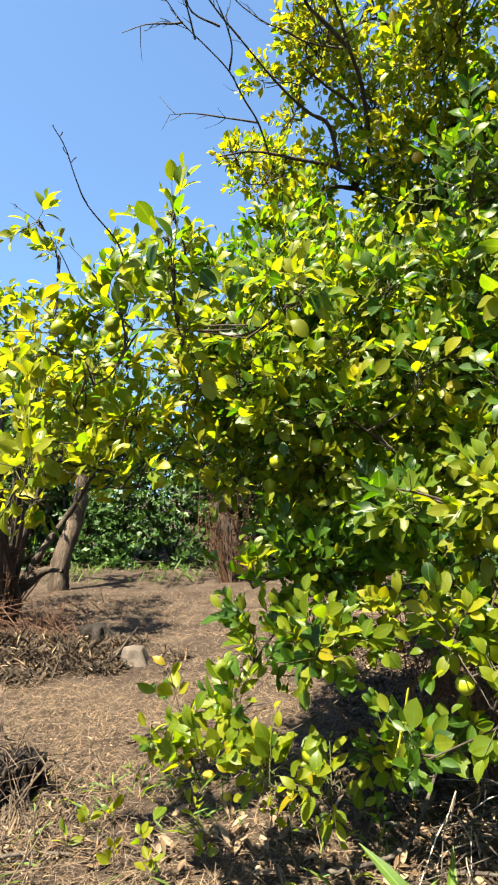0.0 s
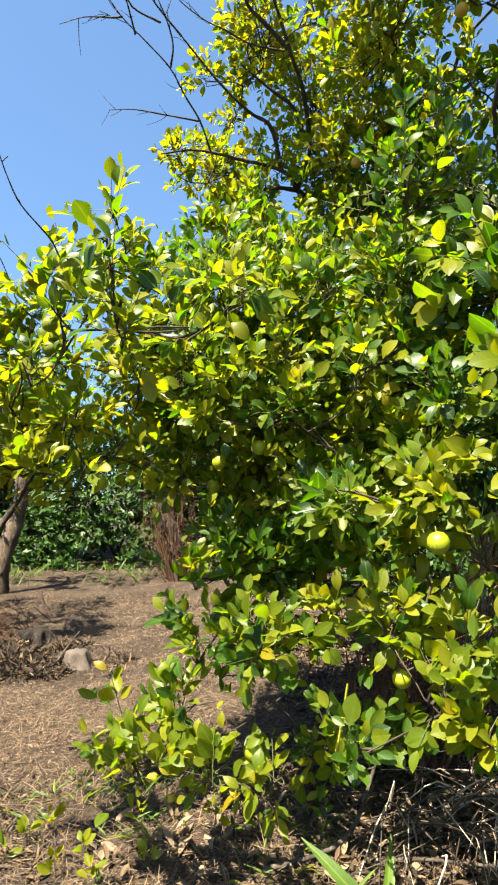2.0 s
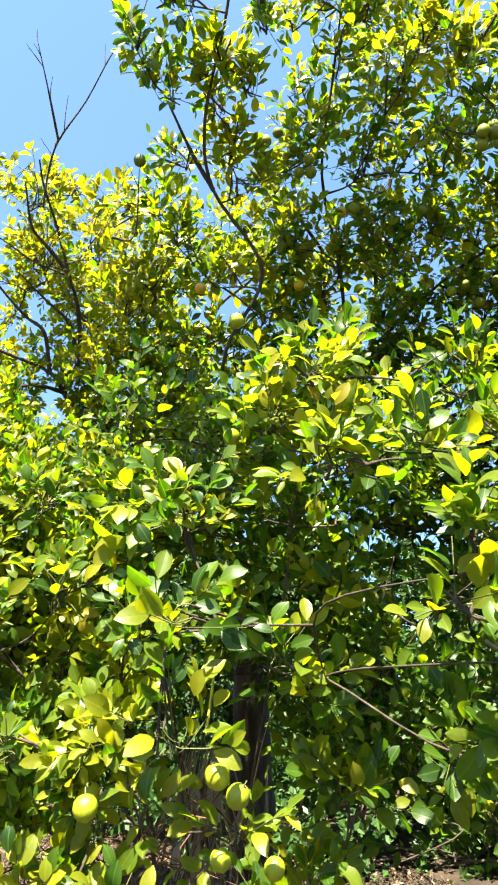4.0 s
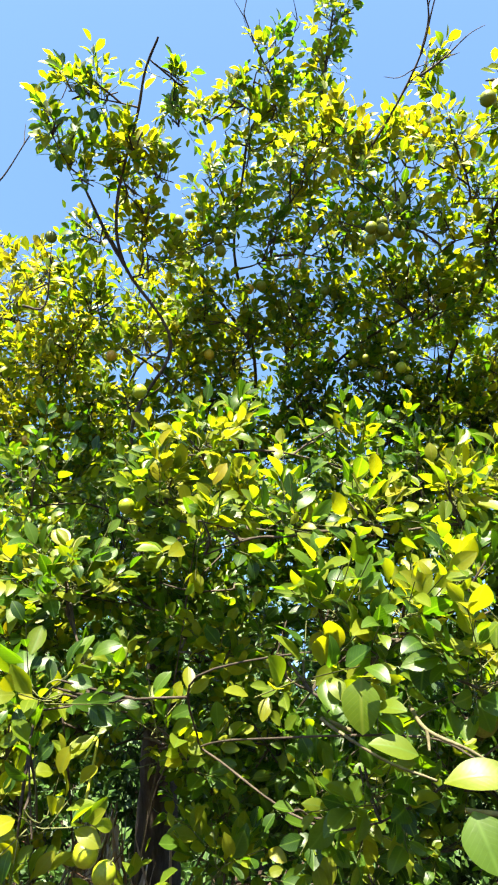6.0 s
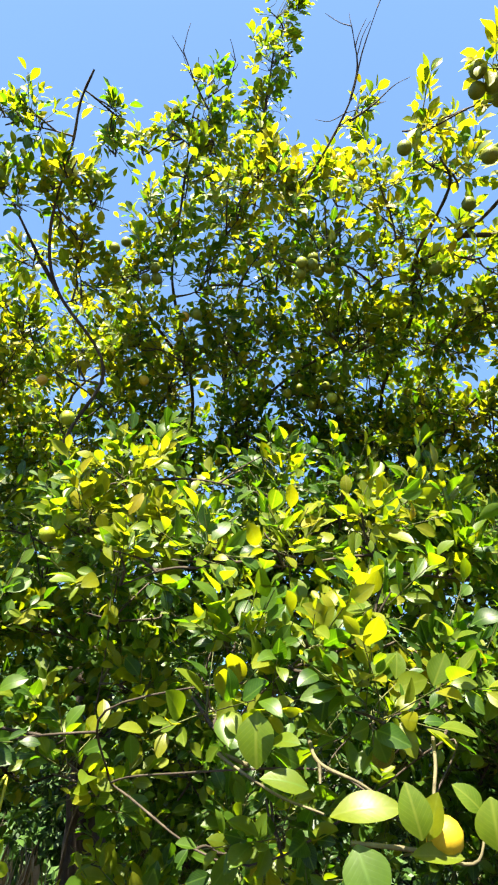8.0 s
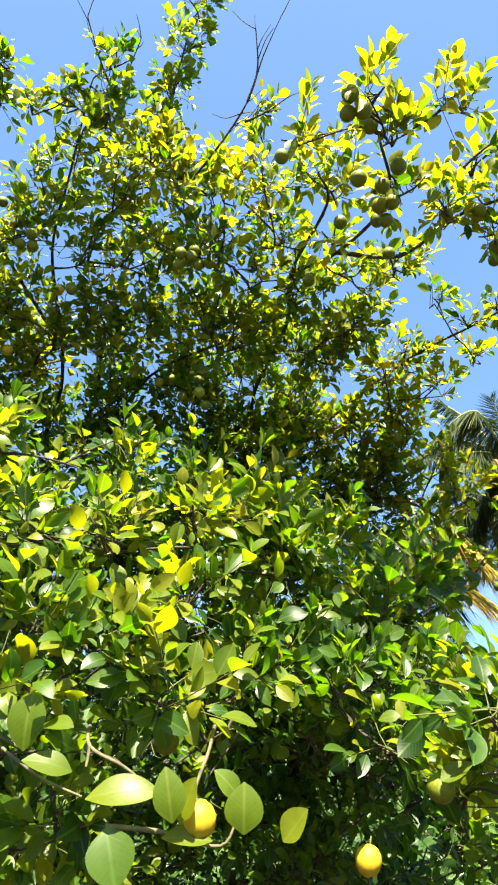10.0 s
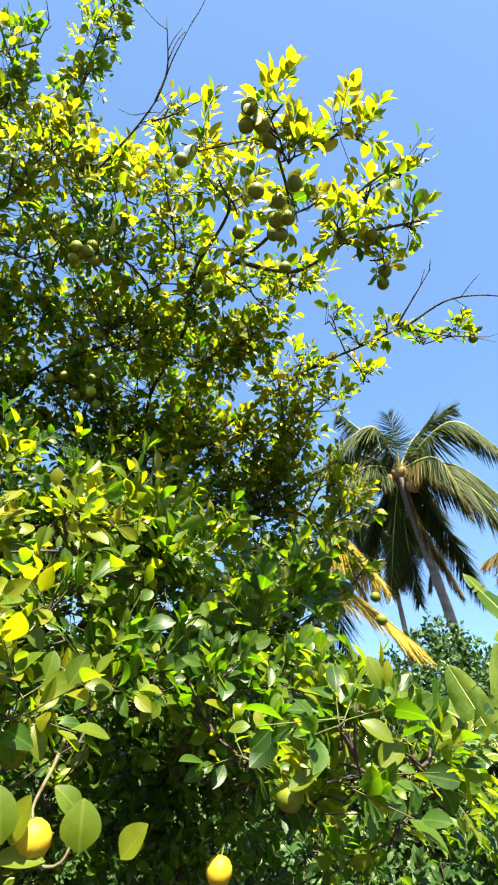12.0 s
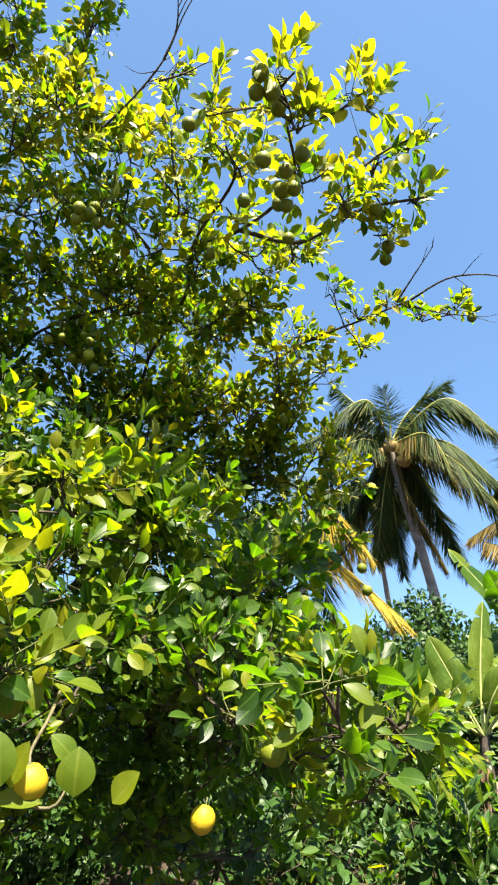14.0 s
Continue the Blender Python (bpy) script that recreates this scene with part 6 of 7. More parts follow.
palm((21.0, 2.2, 0.0), (18.05, 1.97, 7.46), "tall coconut palm with ragged drooping fronds", [
    ((-0.1, 0.5, 0.6), (-0.4, 0.5, 1.2), 0.4, 0, 0.6),
    ((0.2, 0.1, 0.9), (0.3, 0.4, 1.5), 1.0, 0, 0.7),
    ((-0.4, -0.3, 0.6), (-0.7, -0.7, 1.1), 0.6, 0, 0.7),
    ((-0.5, 0.6, 0.2), (-0.6, 1.3, -0.6), 1.1, 0, 0.8),
    ((0.3, 0.8, 0.2), (0.8, 1.5, -0.8), 1.1, 0, 0.8),
    ((0.1, -0.8, 0.5), (0.5, -1.2, -0.1), 1.1, 0, 0.9),
    ((-0.6, -0.6, 0.0), (-0.6, -1.0, -1.2), 1.2, 0, 0.8),
    ((-0.3, -0.4, -0.9), (-0.1, -0.3, -2.3), 1.1, 2, 0.8),
    ((0.5, 0.7, -0.5), (0.8, 2.5, -1.3), 1.1, 1, 0.7),
    ((-0.2, 0.5, -2.0), (-1.0, 1.6, -1.9), 1.2, 1, 0.8),
    ((0.1, 0.2, -1.8), (0.1, -0.1, -3.0), 1.1, 1, 0.8),
    ((0.6, 0.4, -1.3), (1.1, 1.0, -3.3), 0.7, 2, 0.8),
    ((0.7, 0.0, -1.2), (1.3, 0.4, -3.2), 0.7, 1, 0.8),
    ((1.0, 0.6, -0.4), (1.6, 1.1, -1.8), 0.8, 0, 0.8),
    ((1.0, -0.6, -0.1), (2.0, -1.2, -1.2), 1.1, 0, 0.8),
    ((-0.4, 0.0, -1.3), (-0.4, 0.4, -3.0), 0.7, 2, 0.8),], 6)
palm((25.9, -0.5, 0.0), (21.83, 0.55, 12.58), "very tall coconut palm with a small crown", [
    ((-0.7, 0.5, 1.2), (-1.0, 1.5, 1.1), 1.0, 0, 0.8),
    ((-0.0, 0.1, 1.3), (-0.2, 0.4, 2.2), 0.7, 0, 0.8),
    ((-0.6, 0.9, 0.4), (-0.8, 2.1, 0.1), 0.9, 0, 0.8),
    ((0.2, 0.8, -0.0), (0.8, 1.9, -1.4), 1.0, 0, 0.8),
    ((0.1, 0.6, -1.0), (0.7, 1.1, -2.5), 0.7, 0, 0.8),
    ((0.4, 0.3, 1.0), (0.8, 1.5, 1.7), 1.1, 0, 0.8),
    ((-0.4, -0.4, 1.1), (-0.6, -0.7, 2.0), 0.5, 0, 0.7),
    ((-0.2, -0.9, 0.4), (-0.1, -1.7, -0.5), 1.0, 0, 0.8),
    ((0.6, -0.7, -0.2), (1.5, -1.1, -1.7), 1.0, 0, 0.8),
    ((0.5, -0.1, -1.0), (1.1, -0.0, -2.4), 0.7, 1, 0.8),
    ((-0.2, -0.8, 1.1), (-0.0, -1.8, 1.3), 1, 0, 0.8),], 3)
palm((8.5, 4.3, 0.0), (7.84, 3.75, 3.57), "young coconut palm with golden drying fronds behind the lime tree", [
    ((-0.08, -0.5, 0.34), (0.2, -0.91, -0.27), 1.2, 1, 0.55), ((0.27, -0.5, -0.41), (0.59, -1.17, -1.12), 0.5, 1, 0.5),
    ((0.27, -0.12, -0.29), (0.55, -0.11, -1.11), 0.5, 2, 0.45), ((-0.06, 0.37, 0.25), (-0.11, 0.97, -0.12), 1.1, 0, 0.55),
    ((-0.56, 0.11, 0.34), (-1.02, 0.52, 0.12), 1.0, 0, 0.55), ((0.52, 0.01, 0.59), (1.27, -0.05, 0.54), 1.0, 0, 0.5),
    ((0.0, 0.01, 0.66), (0.04, 0.09, 1.04), 0.6, 0, 0.4)], 0, 0.1, PALM_GOLD, 0.1)
palm((5.6, 15.2, 0.0), (5.2, 15.0, 7.4), "coconut palm far behind the lime tree", whorl(16, 3.6, 70.0), 3)
palm((18.5, 6.8, 0.0), (16.6, 6.4, 6.9), "coconut palm with a thin leaning trunk", whorl(14, 2.6, 20.0), 2, girth=0.1)


# ---- banana plant ----
def banana_leaf(mid, tip, width, face, start=0.3):
    """A stalk and a broad blade from the heart over a middle point to the tip, turned to face a way; folded at the midrib, wavy, torn at the edge."""
    n, m = 26, 5
    line = smooth_line(np.array(((0.0, 0.0, 0.0), mid, tip)), 40)
    spine = line[np.linspace(0, len(line) - 1, n).astype(int)]
    along = unit(np.gradient(spine, axis=0))
    side_way = unit(np.cross(np.array(face, float), along))
    face_way = unit(np.cross(along, side_way))
    s = np.linspace(0, 1, n)
    f0 = np.clip((s - start) / (1 - start), 0, 1)
    w = width * 0.5 * np.sin(f0 ** 0.8 * math.pi) ** 0.5
    run = float(np.linalg.norm(np.diff(spine, axis=0), axis=1).sum())
    verts, uvs, faces = [], [], []
    for side in (-1, 1):
        tears = set(rng.integers(11, n - 3, 3).tolist())
        last = 0
        for i in range(n):
            for copy in ((0, 1) if i in tears else (0,)):
                row = len(verts)
                for j in range(m):
                    f = j / (m - 1)
                    gap = (0.014 if copy else -0.014) * f * f * (i in tears)
                    ripple = 0.09 * math.sin(i * 0.9 + side) * f * f
                    verts.append(spine[i] + along[i] * gap * run + side_way[i] * side * f * w[i] + face_way[i] * (0.5 * f - 0.5 * f * f + ripple) * w[i])
                    uvs.append((s[i], 0.5 + side * f * 0.5))
                if i and not copy:
                    for j in range(m - 1):
                        a, c = last + j, row + j
                        faces.append((a, c, c + 1, a + 1) if side > 0 else (a, a + 1, c + 1, c))
                last = row
    tube = Tubes()
    tube.add(spine, 0.016, 0.003, 6, 0, 2)
    return quads("leaf", np.array(verts), np.array(faces), np.array(uvs)), tube.mesh("midrib")


def banana(place, label, rows, height, dry=40, skin=BANANA):
    """A short stem wrapped in dry leaves; rows give middle and tip from the heart, width and facing of each leaf."""
    plant = thing("banana_plant", place, label, "banana plant", "banana plants")
    root = np.array(place, float)
    limb_part(plant, "stem", [root - (0, 0, 0.03), root + (0.02, 0, height * 0.5), root + (0, 0, height)], 0.075, 0.04, 10, 0.08, 6, DEADWOOD)
    for k in range(dry):
        a = k * 2.4
        d = np.array((math.cos(a), math.sin(a), 0.0))
        dead = Leaves()
        dead.add((root + d * rng.uniform(0.05, 0.05 + 0.003 * dry) + (0, 0, height * rng.uniform(0.45, 1.0)))[None], (d * rng.uniform(0.1, 0.9) + (0, 0, -1.0))[None], (d + rng.normal(0, 0.3, 3))[None], rng.uniform(0.2, 0.6), rng.uniform(0.02, 0.07))
        under(link("dry_leaf", leaf_mesh("dry_leaf", dead.arrays(), LONG), [DRY], plant, "dry brown hanging leaf"))
    for mid, tip, width, face in rows:
        blade, rib = banana_leaf(mid, tip, width, face)
        blade.materials.append(skin)
        rib.materials.append(RIB)
        ob = new("leaf", blade)
        ob.parent = plant
        ob.matrix_basis = Matrix.Translation((0, 0, height))
        new("midrib", rib).parent = ob
    return plant


banana((6.45, 1.25, 0.0), "young banana plant with broad light green leaves", [
    ((-0.02, 0.23, 0.31), (-0.42, 0.77, 0.68), 0.34, (-0.5, -0.5, 0.7)), ((-0.14, 0.12, 0.35), (-0.28, 0.29, 0.8), 0.3, (-1.0, -0.3, 0.5)),
    ((0.05, -0.03, 0.5), (0.16, -0.11, 1.13), 0.26, (-0.6, -0.8, 0.1)), ((-0.11, -0.18, 0.34), (-0.11, -0.52, 0.75), 0.28, (-1.0, 0.1, 0.4)),
    ((-0.12, -0.33, 0.3), (-0.25, -0.72, 0.47), 0.3, (-0.8, 0.1, 0.6)), ((-0.36, 0.15, 0.1), (-0.72, 0.51, 0.0), 0.26, (-0.9, 0.0, 0.2)),
    ((-0.4, 0.03, 0.1), (-0.8, 0.25, -0.1), 0.2, (-0.3, -0.3, 1.0)), ((0.24, -0.13, 0.1), (0.31, -0.5, -0.05), 0.26, (-0.7, 0.0, 0.7)),
    ((0.3, 0.01, 0.4), (0.6, -0.13, 0.7), 0.26, (-0.7, 0.2, 0.5))], 1.2)
# The darker green skin paints in the backlit, shaded side of these blades.
banana((8.19, 1.13, 0.0), "taller banana plant with upright leaves, painted dark as backlit", [
    ((-0.04, 0.27, 0.67), (-0.28, 0.66, 1.29), 0.34, (-0.4, -0.9, 0.2)), ((-0.05, 0.15, 0.62), (-0.45, 0.2, 0.95), 0.34, (-0.6, 0.2, 0.8)),
    ((-0.08, 0.02, 0.5), (-0.5, 0.0, 0.6), 0.34, (-0.5, 0.3, 0.8)), ((0.06, -0.1, 0.59), (0.09, -0.25, 1.09), 0.3, (-1.0, 0.2, 0.2)),
    ((0.22, -0.25, 0.38), (0.43, -0.56, 0.68), 0.36, (-0.7, 0.0, 0.7)), ((-0.06, -0.26, 0.07), (-0.21, -0.54, -0.05), 0.36, (-0.8, 0.0, 0.6)),
    ((0.1, 0.3, 0.25), (0.05, 0.62, 0.05), 0.34, (-0.7, 0.2, 0.7))], 1.9, 60, GREEN)
banana((7.1, 0.0, 0.0), "banana plant with broad arching leaves", [
    ((-0.2, 0.3, 0.4), (-0.4, 0.65, 0.6), 0.32, (-0.6, -0.4, 0.7)), ((0.0, -0.3, 0.5), (0.0, -0.7, 0.6), 0.34, (-0.8, 0.0, 0.6)),
    ((0.1, 0.05, 0.6), (0.2, 0.1, 1.1), 0.3, (-1.0, 0.0, 0.2)), ((-0.3, -0.15, 0.4), (-0.7, -0.4, 0.35), 0.34, (-0.3, 0.0, 1.0))], 1.1)
banana((6.5, 0.62, 0.0), "low banana plant with yellowing leaves over many dry brown ones", [
    ((-0.1, 0.15, 0.3), (-0.2, 0.42, 0.24), 0.14, (-0.5, 0.0, 0.9)), ((-0.1, -0.2, 0.3), (-0.15, -0.5, 0.22), 0.2, (-0.5, 0.0, 0.9)),
    ((-0.3, -0.1, 0.26), (-0.55, -0.25, 0.1), 0.16, (-0.4, 0.0, 0.9))], 0.85, 120, YELLOW)
limb_part(bpy.data.objects["banana_plant.001"], "rolled_leaf", [(8.12, 1.0, 2.0), (7.98, 1.01, 2.26), (7.87, 1.08, 2.82)], 0.03, 0.028, 8, 0.05, 6, RIB, "pale green rolled young leaf")


# ---- ground cover ----
def scatter(name, label, count, box, forms, mats, length, width, lift=0.25, upright=0.0, keep=None):
    """Loose pieces strewn over a stretch of ground."""
    x, y = rng.uniform(box[0], box[2], count), rng.uniform(box[1], box[3], count)
    if keep is not None:
        ok = np.array([keep(a, b) for a, b in zip(x, y)])
        x, y = x[ok], y[ok]
    n = len(x)
    z = np.array([ground_height(a, b) for a, b in zip(x, y)]) + 0.004 + 0.02 * rng.random(n)
    turn = rng.uniform(0, 6.283, n)
    ahead = np.stack([np.cos(turn), np.sin(turn), rng.normal(0.08, lift, n) + upright], -1)
    normal = unit(np.stack([rng.normal(0, 0.35, n), rng.normal(0, 0.35, n), np.ones(n)], -1))
    leaves = Leaves()
    size = rng.uniform(length[0], length[1], n)
    leaves.add(np.stack([x, y, z], -1), ahead, normal, size, rng.uniform(width[0], width[1], n), rng.integers(0, len(mats), n))
    ob = link(name, leaf_mesh(name, leaves.arrays(), forms), mats)
    return tagged(ob, label, "ground litter", kind="stuff")


def patchy(scale, level, seed):
    return lambda a, b: noise.noise((a * scale, b * scale, seed)) + rng.uniform(-0.35, 0.35) > level


scatter("straw_litter", "dry straw and grass stalks strewn over soil", 90000, (-3.4, -1.5, 2.8, 7.0), STRAWS, [STRAW, STRAW, DRY], (0.015, 0.1), (0.001, 0.003), 0.22, keep=lambda a, b: (b > 1.0 or rng.random() < 0.5) and noise.noise((a * 0.9, b * 0.9, 2.0)) + rng.uniform(-0.35, 0.35) > -0.38)
# Dense dark litter stands in for the deep shade under the canopy.
scatter("leaf_litter", "rotting leaves, darkened to stand in for shade under the lime trees", 42000, (0.25, 1.7, 3.6, 5.6), MID_FORMS, [ROTTEN_SHADE, ROTTEN_SHADE, ROTTEN_SHADE, ROTTEN_SHADE, DRY], (0.015, 0.055), (0.006, 0.022), 0.5, keep=lambda a, b: a > 0.35 + 0.3 * noise.noise((a * 2, b * 2, 3.0)))
scatter("straw_litter", "fine dry grass stalks and chaff on the soil", 30000, (-1.9, 1.1, 1.1, 3.9), STRAWS, [STRAW, DRY, DRY, STRAW], (0.02, 0.11), (0.0009, 0.0024), 0.3)
scatter("leaf_litter", "small dark crumbs of bark and rotten leaves on the soil", 40000, (-3.2, 1.2, 1.2, 7.5), SMALL_FORMS, [ROTTEN_SHADE, ROTTEN_SHADE, DRY], (0.006, 0.028), (0.003, 0.011), 0.6, keep=patchy(1.6, -0.1, 8.0))
# Debris mound; nearly all pieces are dark, to paint in the tree's shade.
scatter("brush_litter", "low mound of rotten leaves and broken twigs, darkened for tree shade", 40000, (-2.9, 3.7, -0.5, 5.5), STRIP, [ROTTEN_SHADE, ROTTEN_SHADE, ROTTEN_SHADE, ROTTEN_SHADE, ROTTEN_SHADE, ROTTEN_SHADE, ROTTEN_SHADE, DRY], (0.02, 0.1), (0.003, 0.016), 0.6, 0.12, keep=lambda a, b: ((a + 1.7) / 1.05) ** 2 + ((b - 4.55) / 0.6) ** 2 + 0.9 * noise.noise((a * 3, b * 3, 2.0)) < 0.9 + rng.uniform(-0.3, 0.2))
scatter("brush_litter", "dark mould and twigs round the old stump", 5000, (-1.7, 1.7, -0.3, 2.75), STRIP, [ROTTEN_SHADE, DEADWOOD, DRY], (0.02, 0.09), (0.002, 0.01), 0.5, 0.08, keep=lambda a, b: ((a + 1.0) / 0.55) ** 2 + ((b - 2.3) / 0.42) ** 2 + 0.8 * noise.noise((a * 4, b * 4, 5.0)) < 0.9 + rng.uniform(-0.3, 0.2))
scatter("straw_litter", "dry straw strewn over soil under the trees", 24000, (-5.0, 5.0, 4.0, 10.5), STRAWS, [STRAW, STRAW, DRY], (0.02, 0.09), (0.002, 0.004), 0.3)
scatter("leaf_litter", "dry brown fallen leaves on soil", 800, (-1.0, 1.2, 3.6, 4.6), MID_FORMS, [DRY], (0.015, 0.05), (0.006, 0.022), 0.6, keep=lambda a, b: a > -0.1 + rng.normal(0, 0.5) or (b < 2.3 and rng.random() < 0.5))
scatter("leaf_litter", "pale curled dry leaves on the soil before the lime tree", 420, (-0.35, 1.5, 1.2, 2.5), FORMS, [STRAW, DRY], (0.025, 0.08), (0.01, 0.032), 0.7)
scatter("leaf_litter", "dry brown fallen leaves beyond the trees", 2600, (-5.0, -5.0, 8.0, 3.0), MID_FORMS, [DRY], (0.03, 0.08), (0.015, 0.04), 0.3, keep=patchy(0.7, 0.0, 6.0))
scatter("weeds", "low green weeds and grass between dry leaves", 900, (-1.2, 1.5, 1.0, 2.7), LONG, [BLADE, BLADE, LIGHT], (0.03, 0.10), (0.004, 0.012), 0.2, 0.8, keep=patchy(2.2, 0.1, 5.0))
scatter("weeds", "tall green grass and weeds among the bushes", 1500, (2.2, -3.2, 8.8, 3.6), LONG, [BLADE, BLADE, LIGHT], (0.15, 0.5), (0.008, 0.02), 0.3, 1.4, keep=lambda a, b: ((a - 5.4) / 2.9) ** 2 + ((b - 0.3) / 2.5) ** 2 + 0.9 * noise.noise((a * 1.1, b * 1.1, 4.0)) + 0.4 * noise.noise((a * 4, b * 4, 1.0)) < 0.95 + rng.uniform(-0.25, 0.25))
scatter("weeds", "thin tufts of grass on dry soil", 2200, (-7.0, -7.0, 7.0, 1.0), LONG, [BLADE, STRAW], (0.05, 0.2), (0.004, 0.012), 0.4, 0.8, keep=lambda a, b: noise.noise((a * 1.3, b * 1.3, 7.0)) + rng.uniform(-0.15, 0.15) > 0.25)
scatter("weeds", "green weeds below the thicket", 900, (-3.0, 8.2, 3.0, 10.4), LONG, [BLADE], (0.1, 0.3), (0.01, 0.02), 0.3, 1.2, keep=patchy(0.8, 0.0, 9.0))


def seedling(x, y, size, tone, group="seedlings on the ground"):
    """A finger-high lime seedling with a few leaves."""
    z = ground_height(x, y)
    plant = thing("lime_seedling", (x, y, z), "small lime seedling with yellow-green leaves", "seedling", group)
    tip = (x + rng.normal(0, 0.01), y + rng.normal(0, 0.01), z + size)
    limb_part(plant, "stem", [(x, y, z - 0.01), ((x + tip[0]) / 2 + 0.004, y, z + size / 2), tip], 0.002, 0.001, 4, 0, 2, TWIG)
    leaves = Leaves()
    sprig(leaves, np.array((x, y, z + size * 0.3)), np.array((0.0, 0.0, 1.0)), size * 0.7, int(rng.integers(4, 8)), 0.045, tone)
    for place, ahead, normal, length, width, slot in zip(*leaves.arrays()):
        u, v, w = (q[0] for q in axes_of(ahead[None], normal[None]))
        piece = new("leaf", SINGLE[int(slot)][int(rng.integers(len(FORMS)))])
        piece.parent = plant
        piece.matrix_basis = Matrix.Translation(Vector(place) - plant.location) @ Matrix((tuple(u * length), tuple(v * width), tuple(w * length))).transposed().to_4x4()


for x, y, size, tone in ((-0.44, 2.5, 0.08, 3), (-0.38, 2.62, 0.09, 3), (-0.27, 2.44, 0.07, 3), (-0.5, 2.28, 0.06, 2.6), (-0.56, 2.2, 0.07, 3), (-0.36, 2.12, 0.05, 2.6), (-0.6, 2.1, 0.06, 2.4), (-0.42, 2.0, 0.07, 3), (-0.2, 2.25, 0.08, 2), (-0.15, 2.05, 0.06, 2.6), (-0.3, 1.95, 0.07, 2.2), (0.05, 2.2, 0.1, 1.2), (0.12, 2.1, 0.12, 0.4), (0.2, 2.15, 0.1, 0.4), (0.42, 2.2, 0.1, 0.6), (0.55, 2.35, 0.13, 0.4)):
    seedling(x, y, size, tone)

for x, y, kind in ((-0.11, 2.42, 2), (-0.2, 2.66, 2), (-0.3, 2.78, 2), (1.05, 2.05, 1), (1.25, 2.2, 2), (0.02, 2.62, 1)):
    fallen = new("fallen_lime", LIMES[kind])
    fallen.matrix_basis = Matrix.Translation((x, y, ground_height(x, y) + 0.022)) @ Euler((1.5, rng.uniform(0, 3), rng.uniform(0, 6))).to_matrix().to_4x4() @ Matrix.Diagonal((0.046, 0.046, 0.05, 1))
    tagged(fallen, "ripe fallen lime lying on dry leaves", "lime", "fallen limes")


def gnarled(name, place, radius, height, label, category, mat, seed, jag=0.35, sides=22, rings=9):
    """A stump or clod: an uneven, splintered block of wood or earth."""
    bm = bmesh.new()
    rows = []
    for i in range(rings):
        f = i / (rings - 1)
        row = []
        for k in range(sides):
            a = 6.2832 * k / sides
            r = radius * (1.25 - 0.5 * f ** 0.7) * (1 + jag * noise.noise((3 * math.cos(a), 3 * math.sin(a), seed + 1.5 * f)) + 0.12 * math.sin(5 * a + seed))
            z = height * f * (1 + 0.5 * jag * noise.noise((2.5 * math.cos(a), 2.5 * math.sin(a), seed + 9)) * f)
            row.append(bm.verts.new((r * math.cos(a), r * math.sin(a), z - 0.03)))
        rows.append(row)
    for a, b in zip(rows, rows[1:]):
        for k in range(sides):
            bm.faces.new((a[k], a[(k + 1) % sides], b[(k + 1) % sides], b[k]))
    top = bm.verts.new((0, 0, height * 0.86))
    for k in range(sides):
        bm.faces.new((rows[-1][k], rows[-1][(k + 1) % sides], top))
    ob = part(name, bm, mat)
    ob.location = (place[0], place[1], ground_height(place[0], place[1]))
    return tagged(ob, label, category)


CHAR = rough_material("weathered_stump", [(0.32, (0.006, 0.005, 0.004)), (0.54, (0.018, 0.013, 0.010)), (0.74, (0.11, 0.085, 0.07))], 12.0, 6.0, 1.0, 0.02, stretch=(1, 1, 0.35))
gnarled("tree_stump", (-0.93, 2.5), 0.12, 0.2, "dark weathered tree stump with splintered top", "stump", CHAR, 3.0, 0.85)
brushwood((-0.93, 2.44, 0.08), 16, 0.17, 0.2, "dry fibrous roots clinging to the old stump", ROOT)
gnarled("field_stone", (-0.9, 4.4), 0.09, 0.12, "brown rounded stone on dry soil", "stone", STONE, 5.0, 0.2)
gnarled("old_stump", (-1.3, 4.85), 0.13, 0.14, "low dark rotten stump on the soil", "stump", CHAR, 8.0, 0.6)


def dry_frond(place, turn, count, length, label):
    """A messy tuft of dry strips, bent and crossing."""
    z = ground_height(place[0], place[1])
    heap = thing("dry_palm_frond", (place[0], place[1], z), label, "dead frond")
    for k in range(count):
        a = turn + rng.normal(0, 1.1)
        d = np.array((math.cos(a), math.sin(a), 0.0))
        root = np.array((place[0] + rng.normal(0, 0.1), place[1] + rng.normal(0, 0.1), z + rng.uniform(0.0, 0.1)))
        s = length * rng.uniform(0.3, 1.1)
        limb_part(heap, "strip", [root, root + d * s * 0.5 + (*rng.normal(0, 0.05, 2), rng.uniform(0.0, 0.16)), root + d * s + (*rng.normal(0, 0.1, 2), rng.uniform(-0.06, 0.08))], rng.uniform(0.002, 0.005), 0.001, 4, 0.1, 3, (PALE_DRY, STRAW, DEADWOOD)[k % 3])


CURLS = [blade_form([0.25, 0.8, 1.0, 0.7, 0.9, 0.3], 0.5, d, c, t) for d, c, t in ((0.1, 0.25, 0.5), (-0.12, -0.2, -0.6), (0.25, 0.3, 0.8))]


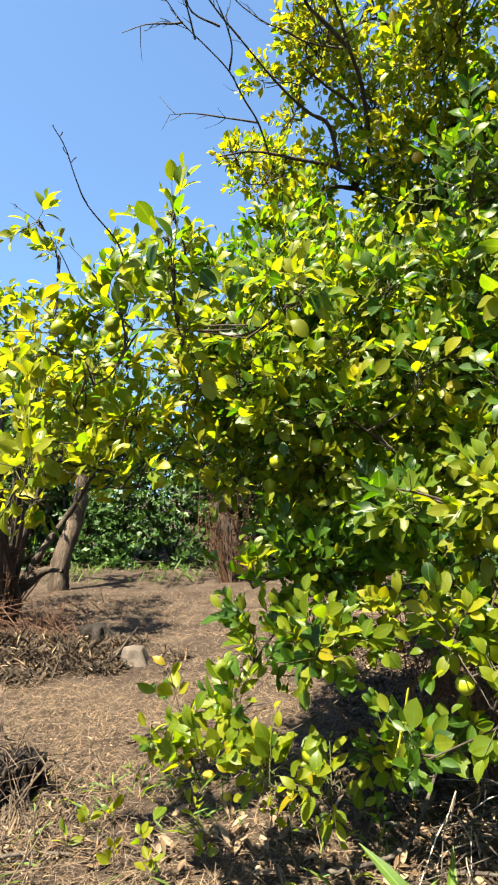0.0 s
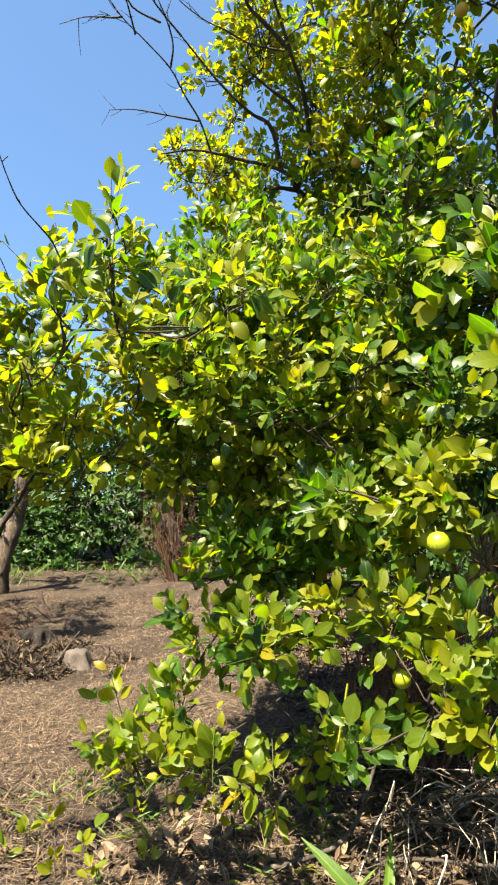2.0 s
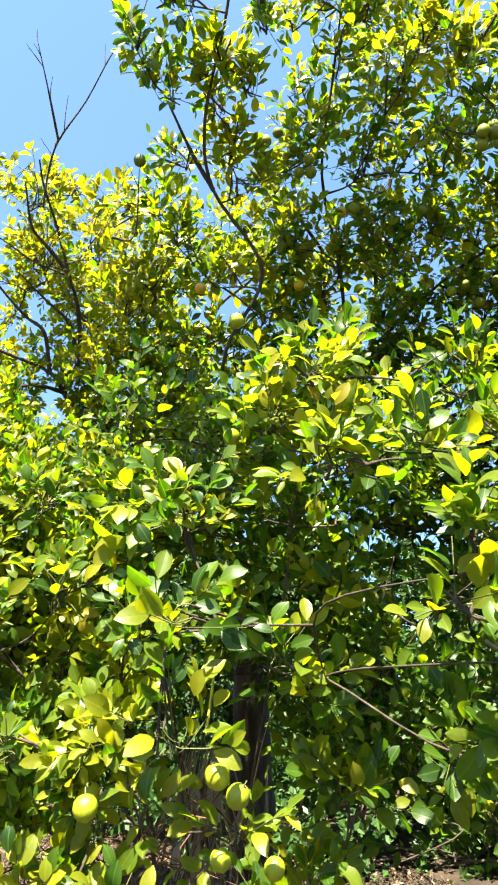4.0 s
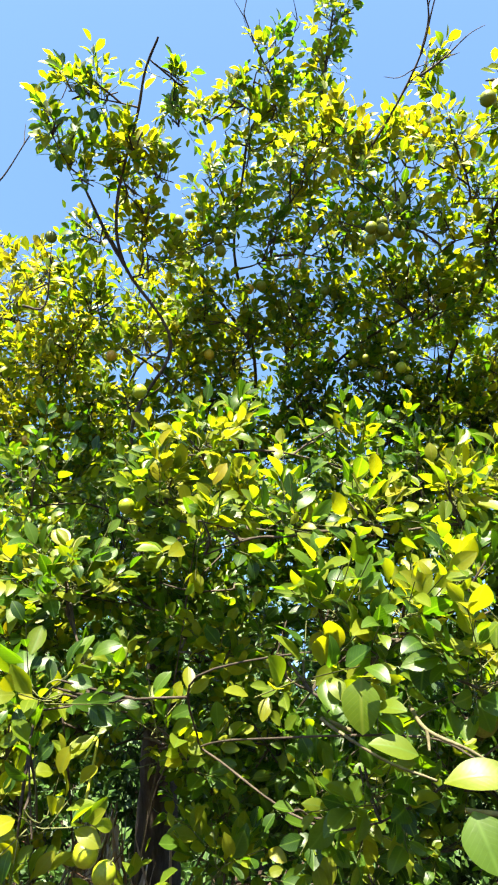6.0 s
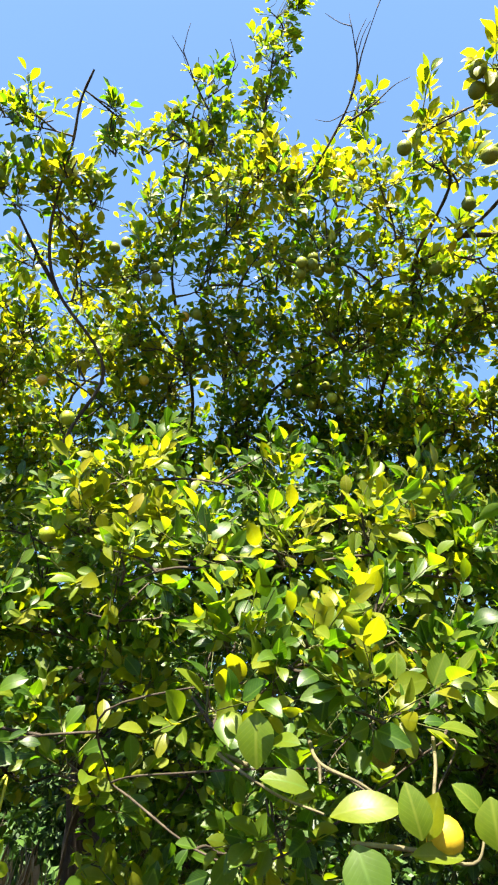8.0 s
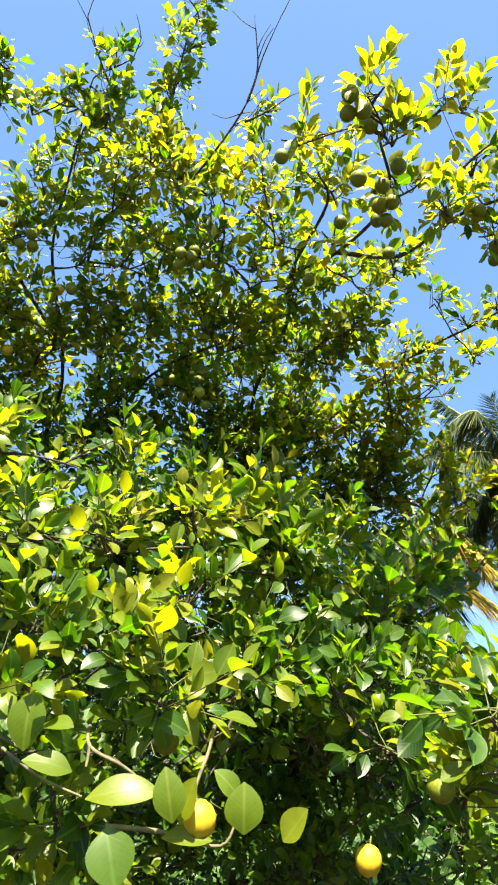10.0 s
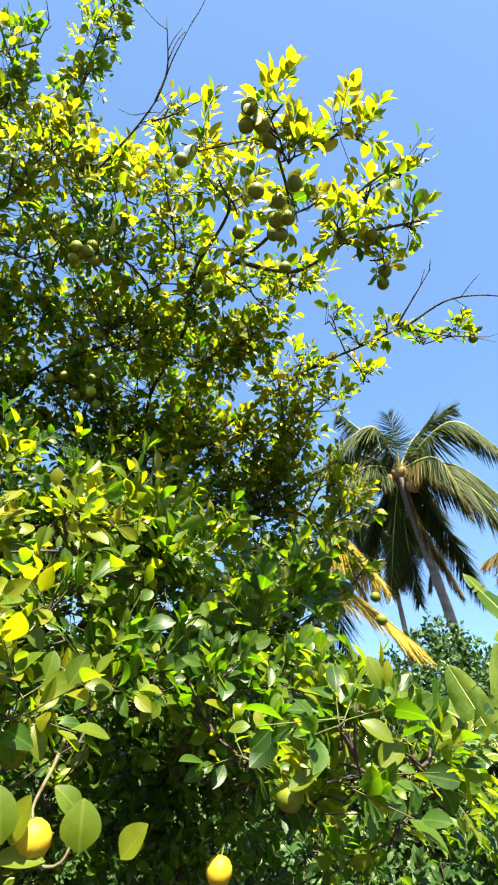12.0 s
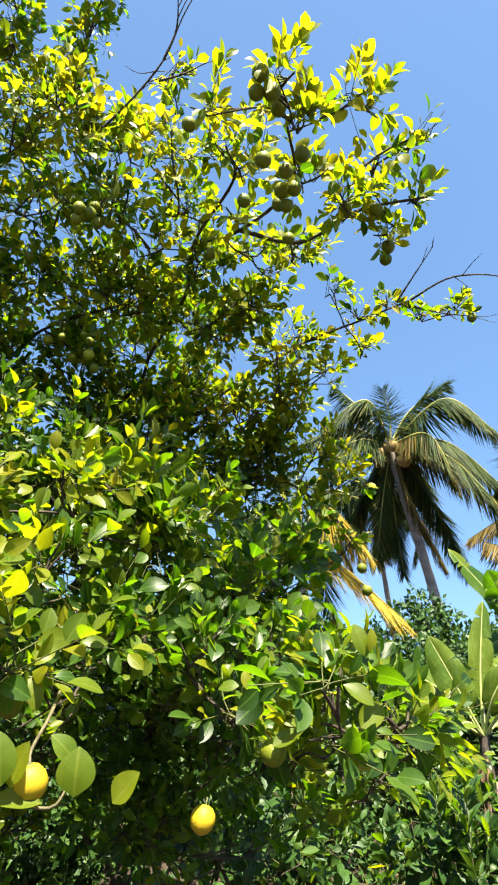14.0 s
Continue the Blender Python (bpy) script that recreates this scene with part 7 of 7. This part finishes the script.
def hanging_dry(place, top, count, label):
    """Narrow dry strips and curled dead leaves caught on a stem, hanging down."""
    heap = thing("hanging_dead_frond", place, label, "dead frond")
    root = np.array(place, float)
    for k in range(count):
        x, y = rng.normal(0, 0.055), rng.normal(0, 0.05)
        curled = k % 4 == 0
        z = top + (rng.uniform(-0.45, 0.0) if curled else rng.uniform(-0.25, 0.1))
        strip = Leaves()
        strip.add((root + (x, y, z))[None], np.array(((rng.normal(0, 0.2), rng.normal(0, 0.2), -1.0),)), np.array(((rng.normal(0, 0.7), -1.0, rng.normal(0.2, 0.3)),)), rng.uniform(0.08, 0.17) if curled else rng.uniform(0.2, 0.6), rng.uniform(0.02, 0.045) if curled else rng.uniform(0.005, 0.016))
        if curled:
            under(link("curled_leaf", leaf_mesh("curled_leaf", strip.arrays(), CURLS), [PALE_DRY], heap, "pale curled dead leaf"))
        else:
            under(link("strip", leaf_mesh("strip", strip.arrays(), LONG), [PALE_DRY if k % 3 else DRY], heap))
    return heap


hanging_dry((1.4, 2.98, 0.0), 0.98, 110, "pale dry palm strips and curled leaves hanging beside the trunk")
hanging_dry((1.75, 3.2, 0.0), 0.8, 14, "dry brown strips hanging on the trunk")
dry_frond((1.12, 2.2), -1.75, 90, 0.42, "heap of dry grey palm strips under the lime tree")
dry_frond((0.82, 2.1), -1.4, 50, 0.34, "dry palm strips lying on the soil")

for points in ([(-0.62, 3.0, 0.02), (-0.3, 3.25, 0.05), (0.05, 3.5, 0.03)], [(0.2, 1.95, 0.05), (0.45, 2.0, 0.1), (0.6, 2.2, 0.22), (0.72, 2.3, 0.45)], [(-1.0, 1.95, 0.02), (-0.75, 2.05, 0.05), (-0.5, 2.1, 0.02)], [(-1.05, 4.3, 0.02), (-0.98, 4.45, 0.12), (-0.9, 4.5, 0.22)], [(0.3, 1.9, 0.02), (0.6, 1.95, 0.06), (1.0, 1.9, 0.03)]):
    one = Tubes()
    one.add(points, 0.009, 0.004, 6, 0.15, 6)
    tagged(link("stick", one.mesh("stick"), [DEADWOOD]), "dry bare stick lying on the ground", "stick", "sticks on the ground")

for points, width in (([(0.5, 1.72, 0.02), (0.4, 1.74, 0.16), (0.34, 1.76, 0.25)], 0.03), ([(0.45, 1.6, 0.0), (0.5, 1.7, 0.16), (0.55, 1.78, 0.24)], 0.025)):
    blade = Leaves()
    a, b = np.array(points[0]), np.array(points[2])
    blade.add((a - (0, 0, 0.01))[None], (b - a)[None], np.array(((0.2, -0.7, 0.6),)), np.linalg.norm(b - a), width * 1.6)
    tagged(link("grass_blade", leaf_mesh("grass_blade", blade.arrays(), LONG), [BLADE]), "broad green blade of grass", "grass", "grass blades")
